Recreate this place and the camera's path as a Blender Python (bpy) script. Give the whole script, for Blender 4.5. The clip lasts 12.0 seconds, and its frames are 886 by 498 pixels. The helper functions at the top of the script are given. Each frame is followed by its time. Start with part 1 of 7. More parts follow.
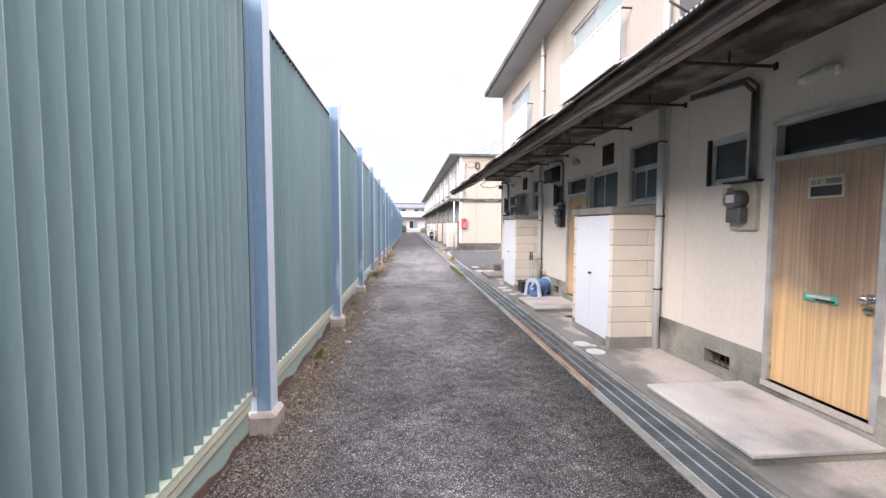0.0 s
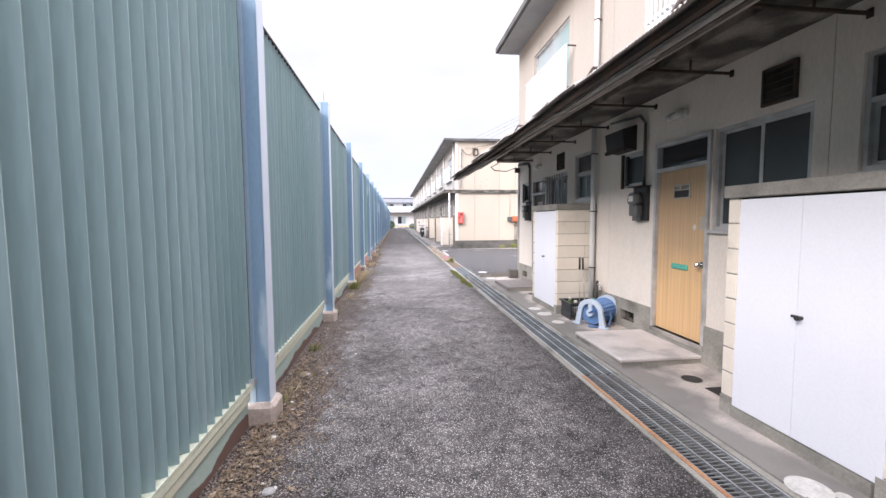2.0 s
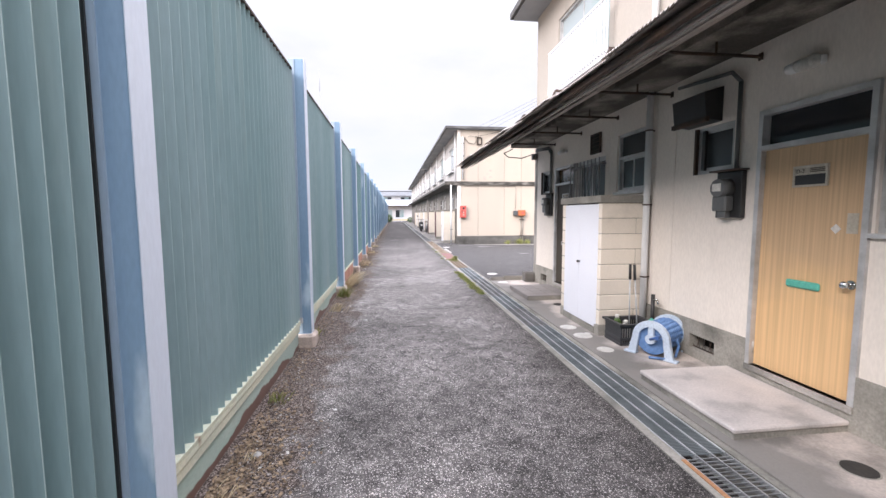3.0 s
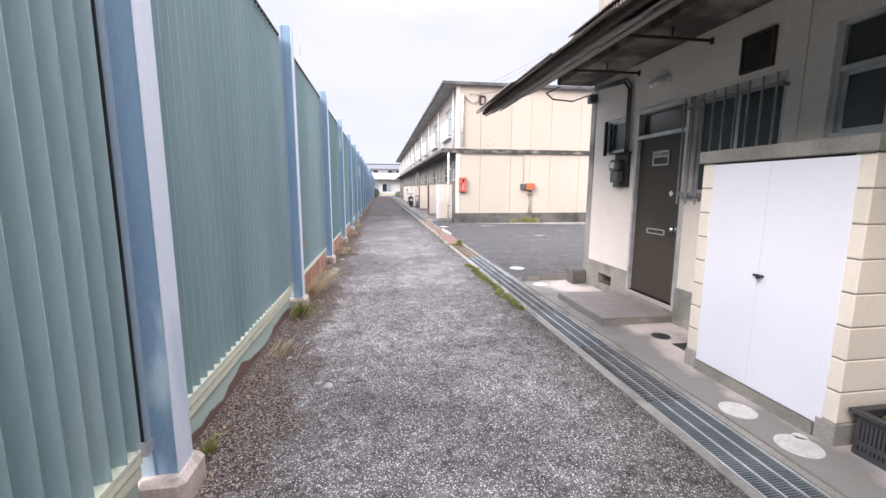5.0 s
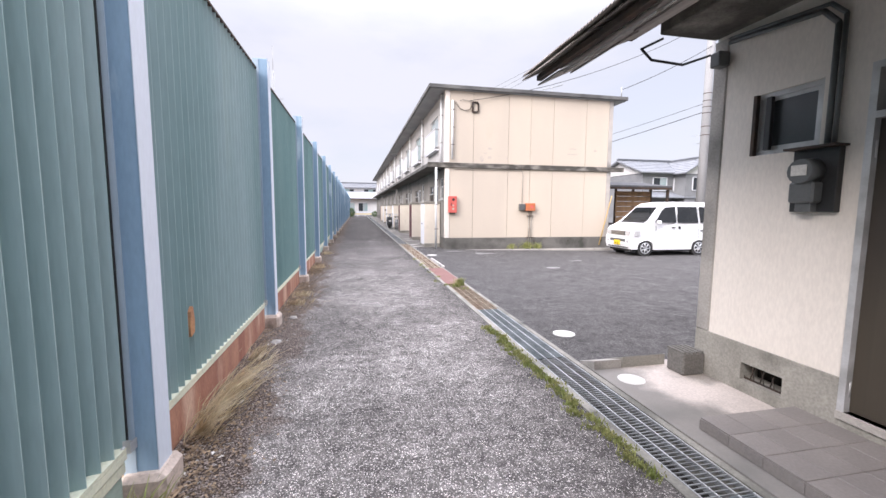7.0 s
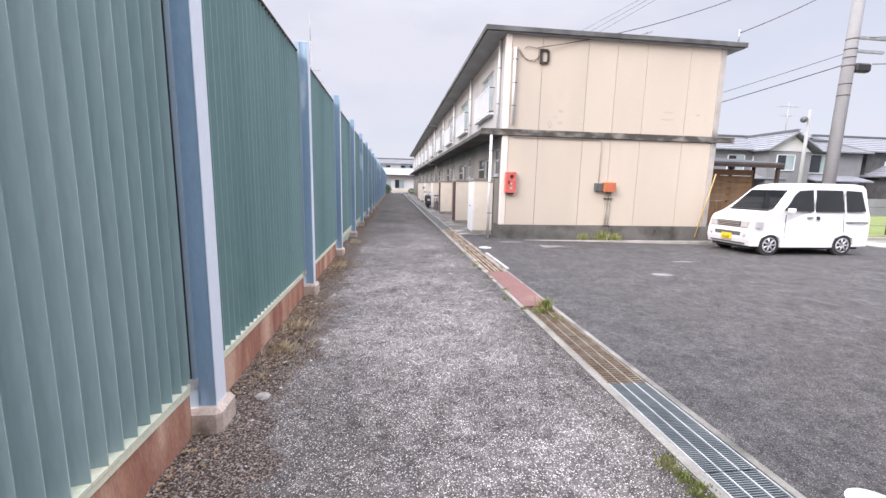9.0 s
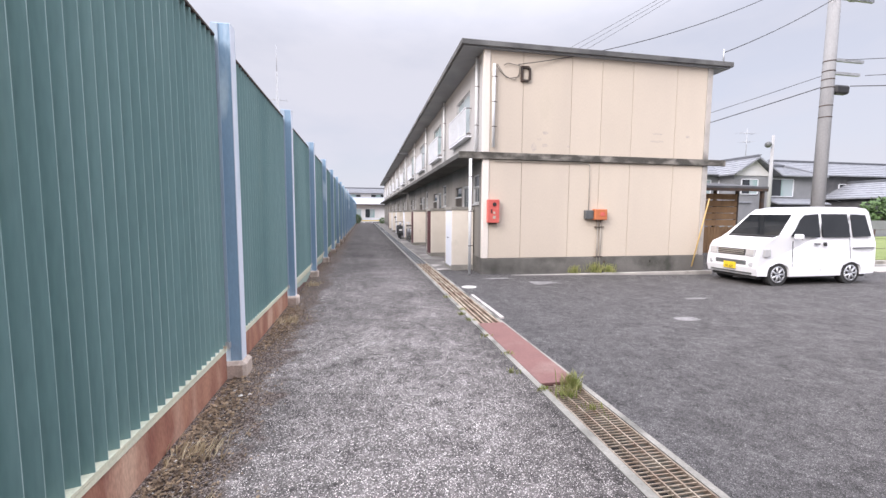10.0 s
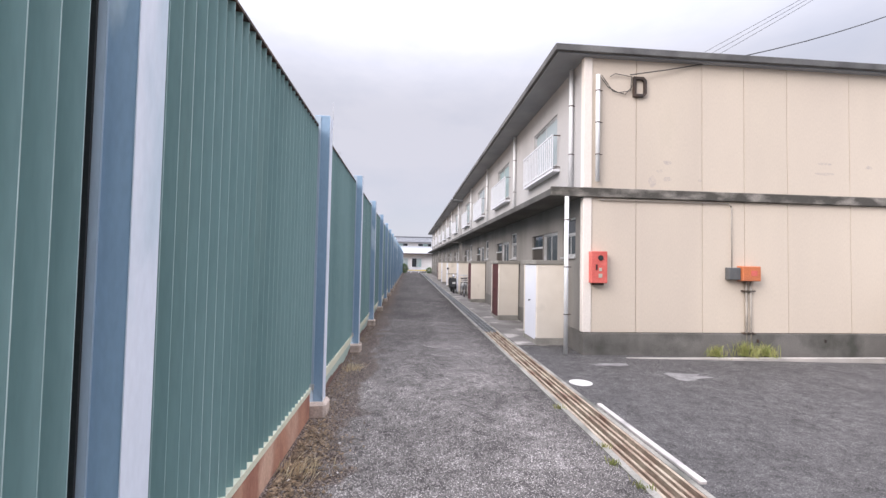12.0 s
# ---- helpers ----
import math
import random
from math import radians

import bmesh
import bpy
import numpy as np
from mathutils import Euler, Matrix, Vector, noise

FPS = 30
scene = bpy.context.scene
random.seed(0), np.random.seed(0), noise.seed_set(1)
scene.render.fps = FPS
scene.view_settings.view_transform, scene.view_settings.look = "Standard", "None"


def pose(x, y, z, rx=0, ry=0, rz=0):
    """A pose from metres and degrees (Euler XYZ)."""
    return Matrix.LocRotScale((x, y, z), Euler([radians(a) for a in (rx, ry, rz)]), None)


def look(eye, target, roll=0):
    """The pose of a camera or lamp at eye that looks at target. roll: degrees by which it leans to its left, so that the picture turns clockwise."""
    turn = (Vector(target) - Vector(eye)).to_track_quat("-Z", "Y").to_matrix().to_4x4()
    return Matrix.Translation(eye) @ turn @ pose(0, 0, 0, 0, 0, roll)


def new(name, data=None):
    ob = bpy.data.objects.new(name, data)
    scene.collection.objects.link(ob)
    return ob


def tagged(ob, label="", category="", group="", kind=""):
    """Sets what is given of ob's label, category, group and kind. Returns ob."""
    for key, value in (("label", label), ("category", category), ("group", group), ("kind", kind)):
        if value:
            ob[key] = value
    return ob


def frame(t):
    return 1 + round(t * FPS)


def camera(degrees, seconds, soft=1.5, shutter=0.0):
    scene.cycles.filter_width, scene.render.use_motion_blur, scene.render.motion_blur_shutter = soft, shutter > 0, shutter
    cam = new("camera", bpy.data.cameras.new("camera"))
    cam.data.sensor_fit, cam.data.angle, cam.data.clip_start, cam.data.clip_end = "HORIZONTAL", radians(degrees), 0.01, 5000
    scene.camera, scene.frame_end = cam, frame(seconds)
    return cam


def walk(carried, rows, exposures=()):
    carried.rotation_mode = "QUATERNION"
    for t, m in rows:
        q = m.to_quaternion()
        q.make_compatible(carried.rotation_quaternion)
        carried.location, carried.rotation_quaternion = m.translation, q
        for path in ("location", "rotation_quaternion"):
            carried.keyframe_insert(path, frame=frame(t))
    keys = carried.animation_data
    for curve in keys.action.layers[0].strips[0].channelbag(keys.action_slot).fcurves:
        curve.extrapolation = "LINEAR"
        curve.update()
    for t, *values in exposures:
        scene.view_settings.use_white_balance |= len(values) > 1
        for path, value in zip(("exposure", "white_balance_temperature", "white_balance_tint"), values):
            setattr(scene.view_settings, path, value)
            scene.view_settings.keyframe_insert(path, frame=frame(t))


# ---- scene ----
cam = camera(94.8, 12.0)
PATH = [
    (0, (0.017, 0.369, 1.507), (0.189, 2.358, 1.389), 0.1),
    (0.5, (-0.011, 1.106, 1.502), (0.158, 3.095, 1.368), -0.2),
    (1, (-0.044, 1.84, 1.498), (0.136, 3.827, 1.359), -0.4),
    (1.5, (-0.03, 2.589, 1.51), (0.176, 4.573, 1.369), -0.4),
    (2, (-0.033, 3.356, 1.49), (0.196, 5.337, 1.349), -0.3),
    (2.5, (-0.034, 4.075, 1.526), (0.209, 6.055, 1.376), -0.3),
    (3, (-0.027, 4.771, 1.517), (0.212, 6.75, 1.344), -0.2),
    (3.2, (-0.056, 5.081, 1.497), (0.192, 7.056, 1.305), -0.2),
    (4.8, (-0.075, 7.36, 1.416), (0.223, 9.316, 1.128), 0.1),
    (5, (-0.041, 7.642, 1.446), (0.258, 9.597, 1.152), 0.2),
    (5.5, (-0.066, 8.359, 1.473), (0.281, 10.309, 1.194), -0.0),
    (6, (-0.014, 9.095, 1.512), (0.372, 11.041, 1.259), -0.2),
    (6.5, (-0.019, 9.731, 1.509), (0.406, 11.673, 1.288), -0.2),
    (7, (0.018, 10.373, 1.48), (0.431, 12.32, 1.28), 0.4),
    (7.5, (0.026, 11.108, 1.474), (0.291, 13.079, 1.261), 1.5),
    (7.7, (0.071, 11.303, 1.45), (0.266, 13.279, 1.206), 1.5),
    (9.3, (0.075, 13.687, 1.497), (0.361, 15.642, 1.187), 1.0),
    (9.5, (0.095, 13.977, 1.489), (0.431, 15.93, 1.222), 0.8),
    (10, (0.165, 14.681, 1.537), (0.544, 16.637, 1.365), 0.3),
    (10.5, (0.171, 15.355, 1.567), (0.493, 17.326, 1.461), 0.6),
    (11, (0.094, 16.031, 1.608), (0.344, 18.015, 1.562), 0.8),
    (11.5, (0.006, 16.738, 1.609), (0.202, 18.729, 1.626), 1.1),
    (11.6, (-0.01, 16.871, 1.613), (0.178, 18.861, 1.637), 1.2),
    (12, (-0.101, 17.348, 1.638), (0.064, 19.34, 1.705), 1.1),
]
walk(cam, [(t, look(eye, target, roll)) for t, eye, target, roll in PATH],
     [(0, 0.82, 6400, 14), (3, 0.76, 6400, 14), (5, 0.7, 6400, 14), (6.5, 0.66, 6400, 14), (7.5, 0.52, 6400, 14), (9.5, 0.42, 6400, 14), (10.5, 0.32, 6400, 14), (12, 0.26, 6400, 14)])

# ---- light and world ----
AZ, EL = radians(236), radians(32)   # the veiled sun stands behind the walker, over the fence
world = bpy.data.worlds.new("world")
scene.world = world
world.use_nodes = True
wn, wl = world.node_tree.nodes, world.node_tree.links
wn.clear()
sky = wn.new("ShaderNodeTexSky")
sky.sky_type, sky.sun_disc, sky.sun_elevation, sky.sun_rotation = "NISHITA", False, EL, AZ
tc = wn.new("ShaderNodeTexCoord")
mp = wn.new("ShaderNodeMapping")
mp.inputs["Scale"].default_value = (1.0, 1.0, 2.6)
cn = wn.new("ShaderNodeTexNoise")
cn.inputs["Scale"].default_value, cn.inputs["Detail"].default_value, cn.inputs["Roughness"].default_value = 2.4, 7, 0.56
cr = wn.new("ShaderNodeMapRange")
cr.inputs["From Min"].default_value, cr.inputs["From Max"].default_value = 0.34, 0.58
cr.inputs["To Min"].default_value, cr.inputs["To Max"].default_value = 0.8, 1.0
mx = wn.new("ShaderNodeMix")
mx.data_type = "RGBA"
mx.inputs["B"].default_value = (5.85, 5.95, 6.55, 1)
bg = wn.new("ShaderNodeBackground")
bg.inputs["Strength"].default_value = 0.1
wo = wn.new("ShaderNodeOutputWorld")
wl.new(tc.outputs["Generated"], mp.inputs["Vector"])
wl.new(mp.outputs["Vector"], cn.inputs["Vector"])
wl.new(cn.outputs["Fac"], cr.inputs["Value"])
wl.new(cr.outputs["Result"], mx.inputs["Factor"])
wl.new(sky.outputs["Color"], mx.inputs["A"])
# thin cloud is brightest high up
sz = wn.new("ShaderNodeSeparateXYZ")
zr = wn.new("ShaderNodeMapRange")
zr.interpolation_type = "SMOOTHSTEP"
for k_, v_ in zip(("From Min", "From Max", "To Min", "To Max"), (0.33, 1.0, 1.0, 5.2)):
    zr.inputs[k_].default_value = v_
sc = wn.new("ShaderNodeVectorMath")
sc.operation = "SCALE"
wl.new(tc.outputs["Generated"], sz.inputs["Vector"])
wl.new(sz.outputs["Z"], zr.inputs["Value"])
wl.new(mx.outputs["Result"], sc.inputs[0])
wl.new(zr.outputs["Result"], sc.inputs["Scale"])
wl.new(sc.outputs["Vector"], bg.inputs["Color"])
wl.new(bg.outputs["Background"], wo.inputs["Surface"])
sun = new("sun", bpy.data.lights.new("sun", "SUN"))
sun.data.energy, sun.data.angle, sun.data.color = 3.0, radians(34), (1, 0.93, 0.89)
SUN_FROM = Vector((math.sin(AZ) * math.cos(EL), math.cos(AZ) * math.cos(EL), math.sin(EL)))
sun.matrix_world = look(SUN_FROM * 50, (0, 0, 0))


# ---- materials ----
def surface(name, base, rough=0.8, metal=0.0, second=None, scale=3.0, lo=0.35, hi=0.7, grain=0.12, grain_scale=60.0,
            bump=0.2, bump_scale=80.0, dist=0.004, stretch=(1, 1, 1), dirt=None, dirt_scale=0.7, dirt_lo=0.55, dirt_hi=0.75, piece=0.0, spec=0.5):
    """A procedural surface: a base colour, a second colour in patches, fine grain, larger dirt and fine relief."""
    m = bpy.data.materials.new(name)
    m.use_nodes = True
    n, l = m.node_tree.nodes, m.node_tree.links
    p = n["Principled BSDF"]
    p.inputs["Roughness"].default_value, p.inputs["Metallic"].default_value = rough, metal
    p.inputs["Specular IOR Level"].default_value = spec
    co = n.new("ShaderNodeTexCoord")
    geo = n.new("ShaderNodeNewGeometry")
    ma = n.new("ShaderNodeMapping")
    ma.inputs["Scale"].default_value = stretch
    l.new(geo.outputs["Position"], ma.inputs["Vector"])

    def noise_at(sc, detail=4):
        t = n.new("ShaderNodeTexNoise")
        t.inputs["Scale"].default_value, t.inputs["Detail"].default_value = sc, detail
        l.new(ma.outputs["Vector"], t.inputs["Vector"])
        return t.outputs["Fac"]

    def ranged(sock, a, b, c=0.0, d=1.0):
        t = n.new("ShaderNodeMapRange")
        for k, v in zip(("From Min", "From Max", "To Min", "To Max"), (a, b, c, d)):
            t.inputs[k].default_value = v
        l.new(sock, t.inputs["Value"])
        return t.outputs["Result"]

    def mixed(fac, a, b, how="MIX"):
        t = n.new("ShaderNodeMix")
        t.data_type, t.blend_type = "RGBA", how
        for k, v in (("Factor", fac), ("A", a), ("B", b)):
            if isinstance(v, (tuple, list)):
                t.inputs[k].default_value = (*v, 1)
            elif isinstance(v, float):
                t.inputs[k].default_value = v
            else:
                l.new(v, t.inputs[k])
        return t.outputs["Result"]

    c = mixed(ranged(noise_at(scale), lo, hi), tuple(base), tuple(second or [v * 0.85 for v in base]))
    if dirt:
        c = mixed(ranged(noise_at(dirt_scale, 6), dirt_lo, dirt_hi), c, tuple(dirt))
    if grain:
        g = ranged(noise_at(grain_scale, 2), 0.3, 0.7, 1 - grain, 1 + grain)
        gc = n.new("ShaderNodeCombineColor")
        for k in range(3):
            l.new(g, gc.inputs[k])
        c = mixed(1.0, c, gc.outputs["Color"], "MULTIPLY")
    if piece:
        oi = n.new("ShaderNodeObjectInfo")
        g = ranged(oi.outputs["Random"], 0, 1, 1 - piece, 1 + piece)
        gc = n.new("ShaderNodeCombineColor")
        for k in range(3):
            l.new(g, gc.inputs[k])
        c = mixed(1.0, c, gc.outputs["Color"], "MULTIPLY")
    l.new(c, p.inputs["Base Color"])
    if bump:
        b = n.new("ShaderNodeBump")
        b.inputs["Strength"].default_value, b.inputs["Distance"].default_value = bump, dist
        l.new(noise_at(bump_scale, 3), b.inputs["Height"])
        l.new(b.outputs["Normal"], p.inputs["Normal"])
    return m


M = {}
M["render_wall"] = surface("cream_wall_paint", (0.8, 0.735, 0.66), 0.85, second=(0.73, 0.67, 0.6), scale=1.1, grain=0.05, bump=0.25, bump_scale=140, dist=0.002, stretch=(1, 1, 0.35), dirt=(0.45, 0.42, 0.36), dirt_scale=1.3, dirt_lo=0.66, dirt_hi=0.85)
# Same cream as render_wall, darkened in colour to hold down direct sun.
M["render_upper"] = surface("sun_dimmed_wall_paint", (0.43, 0.39, 0.34), 0.85, second=(0.39, 0.355, 0.31), scale=1.1, grain=0.05, bump=0.25, bump_scale=140, dist=0.002, stretch=(1, 1, 0.35), dirt=(0.3, 0.28, 0.24), dirt_scale=1.3, dirt_lo=0.6, dirt_hi=0.8)
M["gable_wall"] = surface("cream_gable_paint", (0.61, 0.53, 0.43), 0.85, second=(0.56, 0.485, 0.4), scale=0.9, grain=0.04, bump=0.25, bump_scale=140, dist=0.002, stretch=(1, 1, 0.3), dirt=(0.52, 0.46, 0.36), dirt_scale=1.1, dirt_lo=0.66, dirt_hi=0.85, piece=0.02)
# Far fronts greyed in colour to look less lit than the gable.
M["wall_upper_far"] = surface("dimmed_wall_paint", (0.47, 0.455, 0.44), 0.88, second=(0.4, 0.39, 0.375), scale=1.2, grain=0.05, bump=0.2, stretch=(1, 1, 0.3), dirt=(0.34, 0.33, 0.31), dirt_scale=1.4, dirt_lo=0.6, dirt_hi=0.8)
# Grime, and the shade under the far canopy darkened into the paint.
M["wall_grimy_shade"] = surface("grimy_shaded_wall_paint", (0.25, 0.235, 0.215), 0.9, second=(0.17, 0.16, 0.145), scale=1.4, grain=0.06, bump=0.2, stretch=(1, 1, 0.3), dirt=(0.16, 0.155, 0.14), dirt_scale=1.2, dirt_lo=0.55, dirt_hi=0.75)
M["footing"] = surface("weathered_footing", (0.6, 0.5, 0.43), 0.92, second=(0.4, 0.33, 0.28), scale=5, grain=0.15, bump=0.4, bump_scale=60, dist=0.004, dirt=(0.2, 0.17, 0.14), dirt_scale=4, dirt_lo=0.55, dirt_hi=0.7)
M["plinth"] = surface("stained_concrete", (0.36, 0.34, 0.3), 0.92, second=(0.24, 0.23, 0.2), scale=2.2, grain=0.15, bump=0.4, bump_scale=60, dist=0.004, dirt=(0.1, 0.1, 0.085), dirt_scale=1.6, dirt_lo=0.52, dirt_hi=0.72)
M["plinth_dark"] = surface("blackened_concrete", (0.14, 0.132, 0.12), 0.95, second=(0.18, 0.17, 0.155), scale=1.8, grain=0.2, bump=0.4, bump_scale=60, dist=0.004, dirt=(0.06, 0.06, 0.05), dirt_scale=1.2, dirt_lo=0.5, dirt_hi=0.7)
M["concrete"] = surface("pale_concrete", (0.5, 0.46, 0.42), 0.9, second=(0.36, 0.34, 0.31), scale=1.5, grain=0.12, bump=0.35, bump_scale=70, dist=0.003, dirt=(0.17, 0.165, 0.15), dirt_scale=0.9, dirt_lo=0.52, dirt_hi=0.68)
M["slab"] = surface("step_concrete", (0.68, 0.62, 0.58), 0.88, second=(0.47, 0.44, 0.42), scale=2.0, grain=0.08, bump=0.25, bump_scale=90, dist=0.002, dirt=(0.33, 0.31, 0.29), dirt_scale=2.0, dirt_lo=0.6, dirt_hi=0.75)
M["block"] = surface("painted_block", (0.78, 0.71, 0.61), 0.85, second=(0.73, 0.66, 0.56), scale=3.0, grain=0.03, bump=0.4, bump_scale=110, dist=0.003, piece=0.06, dirt=(0.5, 0.46, 0.38), dirt_scale=1.7, dirt_lo=0.62, dirt_hi=0.8)
M["cap"] = surface("weathered_cap", (0.3, 0.285, 0.25), 0.9, second=(0.2, 0.19, 0.17), scale=4.0, grain=0.12, bump=0.4, bump_scale=70, dist=0.003)
M["white_door"] = surface("white_enamel", (0.81, 0.82, 0.87), 0.45, second=(0.77, 0.78, 0.83), scale=1.5, grain=0.02, bump=0.1, bump_scale=30, dist=0.001)
M["green_sheet"] = surface("green_coated_steel", (0.39, 0.5, 0.51), 0.5, second=(0.27, 0.39, 0.395), scale=1.6, grain=0.05, bump=0.15, bump_scale=40, dist=0.002, stretch=(1, 1, 0.12), dirt=(0.46, 0.55, 0.51), dirt_scale=3.0, dirt_lo=0.6, dirt_hi=0.85, spec=0.35)
M["green_sheet_deep"] = surface("deeper_green_coated_steel", (0.26, 0.4, 0.395), 0.5, second=(0.19, 0.315, 0.31), scale=1.6, grain=0.05, bump=0.15, bump_scale=40, dist=0.002, stretch=(1, 1, 0.12), dirt=(0.27, 0.39, 0.37), dirt_scale=3.0, dirt_lo=0.6, dirt_hi=0.85, spec=0.35)
M["sheet_ridge"] = surface("pale_sheet_ridge", (0.48, 0.59, 0.57), 0.6, second=(0.24, 0.36, 0.35), scale=3, grain=0.1, bump=0, stretch=(1, 1, 0.3))
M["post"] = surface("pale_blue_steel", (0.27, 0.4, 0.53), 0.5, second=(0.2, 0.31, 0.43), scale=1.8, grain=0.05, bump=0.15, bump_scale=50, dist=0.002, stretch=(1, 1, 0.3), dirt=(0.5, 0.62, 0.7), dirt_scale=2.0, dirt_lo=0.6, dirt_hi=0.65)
M["post_pale"] = surface("paler_blue_steel", (0.4, 0.49, 0.57), 0.55, second=(0.3, 0.4, 0.5), scale=1.6, grain=0.05, bump=0.15, bump_scale=50, dist=0.002, stretch=(1, 1, 0.25))
M["rail"] = surface("cream_green_rail", (0.76, 0.75, 0.58), 0.6, second=(0.66, 0.7, 0.56), scale=5, grain=0.08, bump=0.3, bump_scale=60, dist=0.002, dirt=(0.3, 0.16, 0.08), dirt_scale=2.5, dirt_lo=0.66, dirt_hi=0.72)
M["board"] = surface("pale_green_board", (0.4, 0.55, 0.48), 0.7, second=(0.5, 0.6, 0.53), scale=3, grain=0.08, bump=0.2, dirt=(0.22, 0.12, 0.08), dirt_scale=2.2, dirt_lo=0.66, dirt_hi=0.72, stretch=(1, 0.4, 2))
M["rust_board"] = surface("rusted_board", (0.46, 0.24, 0.16), 0.85, second=(0.27, 0.11, 0.08), scale=3, grain=0.15, bump=0.4, dirt=(0.58, 0.38, 0.28), dirt_scale=2.0, dirt_lo=0.5, dirt_hi=0.65, stretch=(1, 1.6, 0.5))
# Near black stands in for shade under the canopy; also backs gable joints.
M["canopy_far"] = surface("shade_black_concrete", (0.07, 0.066, 0.06), 0.95, second=(0.13, 0.125, 0.115), scale=1.3, grain=0.15, bump=0.3)
M["roof_edge"] = surface("roof_concrete", (0.075, 0.075, 0.075), 0.9, second=(0.17, 0.17, 0.165), scale=1.5, grain=0.12, bump=0.3, dirt=(0.09, 0.09, 0.085), dirt_scale=1.2, dirt_lo=0.55, dirt_hi=0.75)
M["soffit"] = surface("grey_soffit", (0.32, 0.33, 0.34), 0.9, second=(0.25, 0.26, 0.27), scale=1.5, grain=0.08, bump=0.2)
M["band"] = surface("mouldy_band", (0.26, 0.24, 0.21), 0.92, second=(0.07, 0.065, 0.055), scale=2.2, lo=0.36, hi=0.55, grain=0.2, bump=0.4, stretch=(1, 1, 2))
M["corrugated"] = surface("weathered_corrugated", (0.46, 0.43, 0.4), 0.85, second=(0.24, 0.21, 0.19), scale=2.4, grain=0.15, bump=0.3, dirt=(0.3, 0.27, 0.24), dirt_scale=2.0, dirt_lo=0.62, dirt_hi=0.72, stretch=(0.4, 1.5, 1))
M["slat_pale"] = surface("weathered_grey_slat", (0.42, 0.39, 0.36), 0.9, second=(0.28, 0.25, 0.23), scale=5, grain=0.15, bump=0.3, stretch=(1, 0.3, 1))
M["iron"] = surface("dark_rusted_iron", (0.05, 0.042, 0.038), 0.8, metal=0.2, second=(0.1, 0.06, 0.04), scale=6, grain=0.2, bump=0.3)
M["bar_grey"] = surface("dull_window_bar", (0.3, 0.3, 0.3), 0.6, metal=0.3, second=(0.2, 0.2, 0.2), scale=5, bump=0)
M["alu"] = surface("aluminium", (0.62, 0.62, 0.62), 0.5, metal=0.35, second=(0.4, 0.4, 0.39), scale=5, grain=0.04, bump=0.05)
M["grating"] = surface("galvanised_grating", (0.5, 0.51, 0.52), 0.5, metal=0.5, second=(0.33, 0.34, 0.34), scale=4, grain=0.1, bump=0.1)
M["grating_new"] = surface("new_galvanised_grating", (0.62, 0.64, 0.65), 0.5, metal=0.4, second=(0.38, 0.4, 0.41), scale=4, grain=0.06, bump=0.1)
M["cross_bar"] = surface("dull_cross_bar", (0.36, 0.37, 0.37), 0.6, metal=0.4, second=(0.2, 0.2, 0.2), scale=6, grain=0.1, bump=0)
M["cross_bar_new"] = surface("dull_new_cross_bar", (0.25, 0.28, 0.29), 0.6, metal=0.3, second=(0.14, 0.165, 0.17), scale=4, grain=0.06, bump=0)
M["grating_rust"] = surface("rusted_grating", (0.3, 0.22, 0.16), 0.8, metal=0.2, second=(0.42, 0.36, 0.28), scale=8, grain=0.2, bump=0.3)
M["red_cover"] = surface("red_oxide_plate", (0.24, 0.12, 0.105), 0.8, second=(0.2, 0.1, 0.09), scale=2.5, grain=0.1, bump=0.2, dirt=(0.3, 0.2, 0.17), dirt_scale=1.5)
M["dark"] = surface("drain_dark", (0.018, 0.017, 0.016), 0.95, second=(0.05, 0.045, 0.04), scale=5, bump=0.2)
M["frosted"] = surface("frosted_glass", (0.055, 0.062, 0.066), 0.25, second=(0.04, 0.044, 0.048), scale=1.5, grain=0.04, bump=0.25, bump_scale=220, dist=0.001)
M["glass"] = surface("dark_window_glass", (0.02, 0.024, 0.028), 0.04, second=(0.03, 0.034, 0.04), scale=0.8, grain=0, bump=0)
M["pipe"] = surface("pale_pvc", (0.8, 0.81, 0.82), 0.5, second=(0.7, 0.71, 0.7), scale=2.5, grain=0.04, bump=0.1, stretch=(1, 1, 0.3))
M["conduit"] = surface("weathered_conduit", (0.4, 0.36, 0.31), 0.7, second=(0.25, 0.23, 0.2), scale=4, bump=0)
M["meter_grey"] = surface("grey_enamel", (0.12, 0.125, 0.125), 0.45, second=(0.085, 0.09, 0.09), scale=6, grain=0.05, bump=0.1)
M["meter_box"] = surface("beige_backboard", (0.5, 0.46, 0.38), 0.7, second=(0.42, 0.39, 0.32), scale=5)
M["black"] = surface("black_plastic", (0.02, 0.02, 0.021), 0.5, second=(0.03, 0.03, 0.03), scale=5, bump=0.1)
M["orange_box"] = surface("orange_enamel", (0.5, 0.16, 0.07), 0.55, second=(0.55, 0.17, 0.06), scale=6, bump=0.1)
M["red_paint"] = surface("faded_red_enamel", (0.52, 0.09, 0.075), 0.5, second=(0.66, 0.16, 0.13), scale=4, bump=0.1)
M["white_rail"] = surface("white_painted_bar", (0.76, 0.77, 0.8), 0.5, second=(0.7, 0.71, 0.74), scale=4, bump=0.1)
M["white_lid"] = surface("white_pvc_lid", (0.68, 0.66, 0.62), 0.6, second=(0.54, 0.52, 0.48), scale=9, bump=0.15)
M["grass"] = surface("weeds", (0.22, 0.26, 0.07), 0.8, second=(0.38, 0.36, 0.15), scale=9, grain=0.2, bump=0)
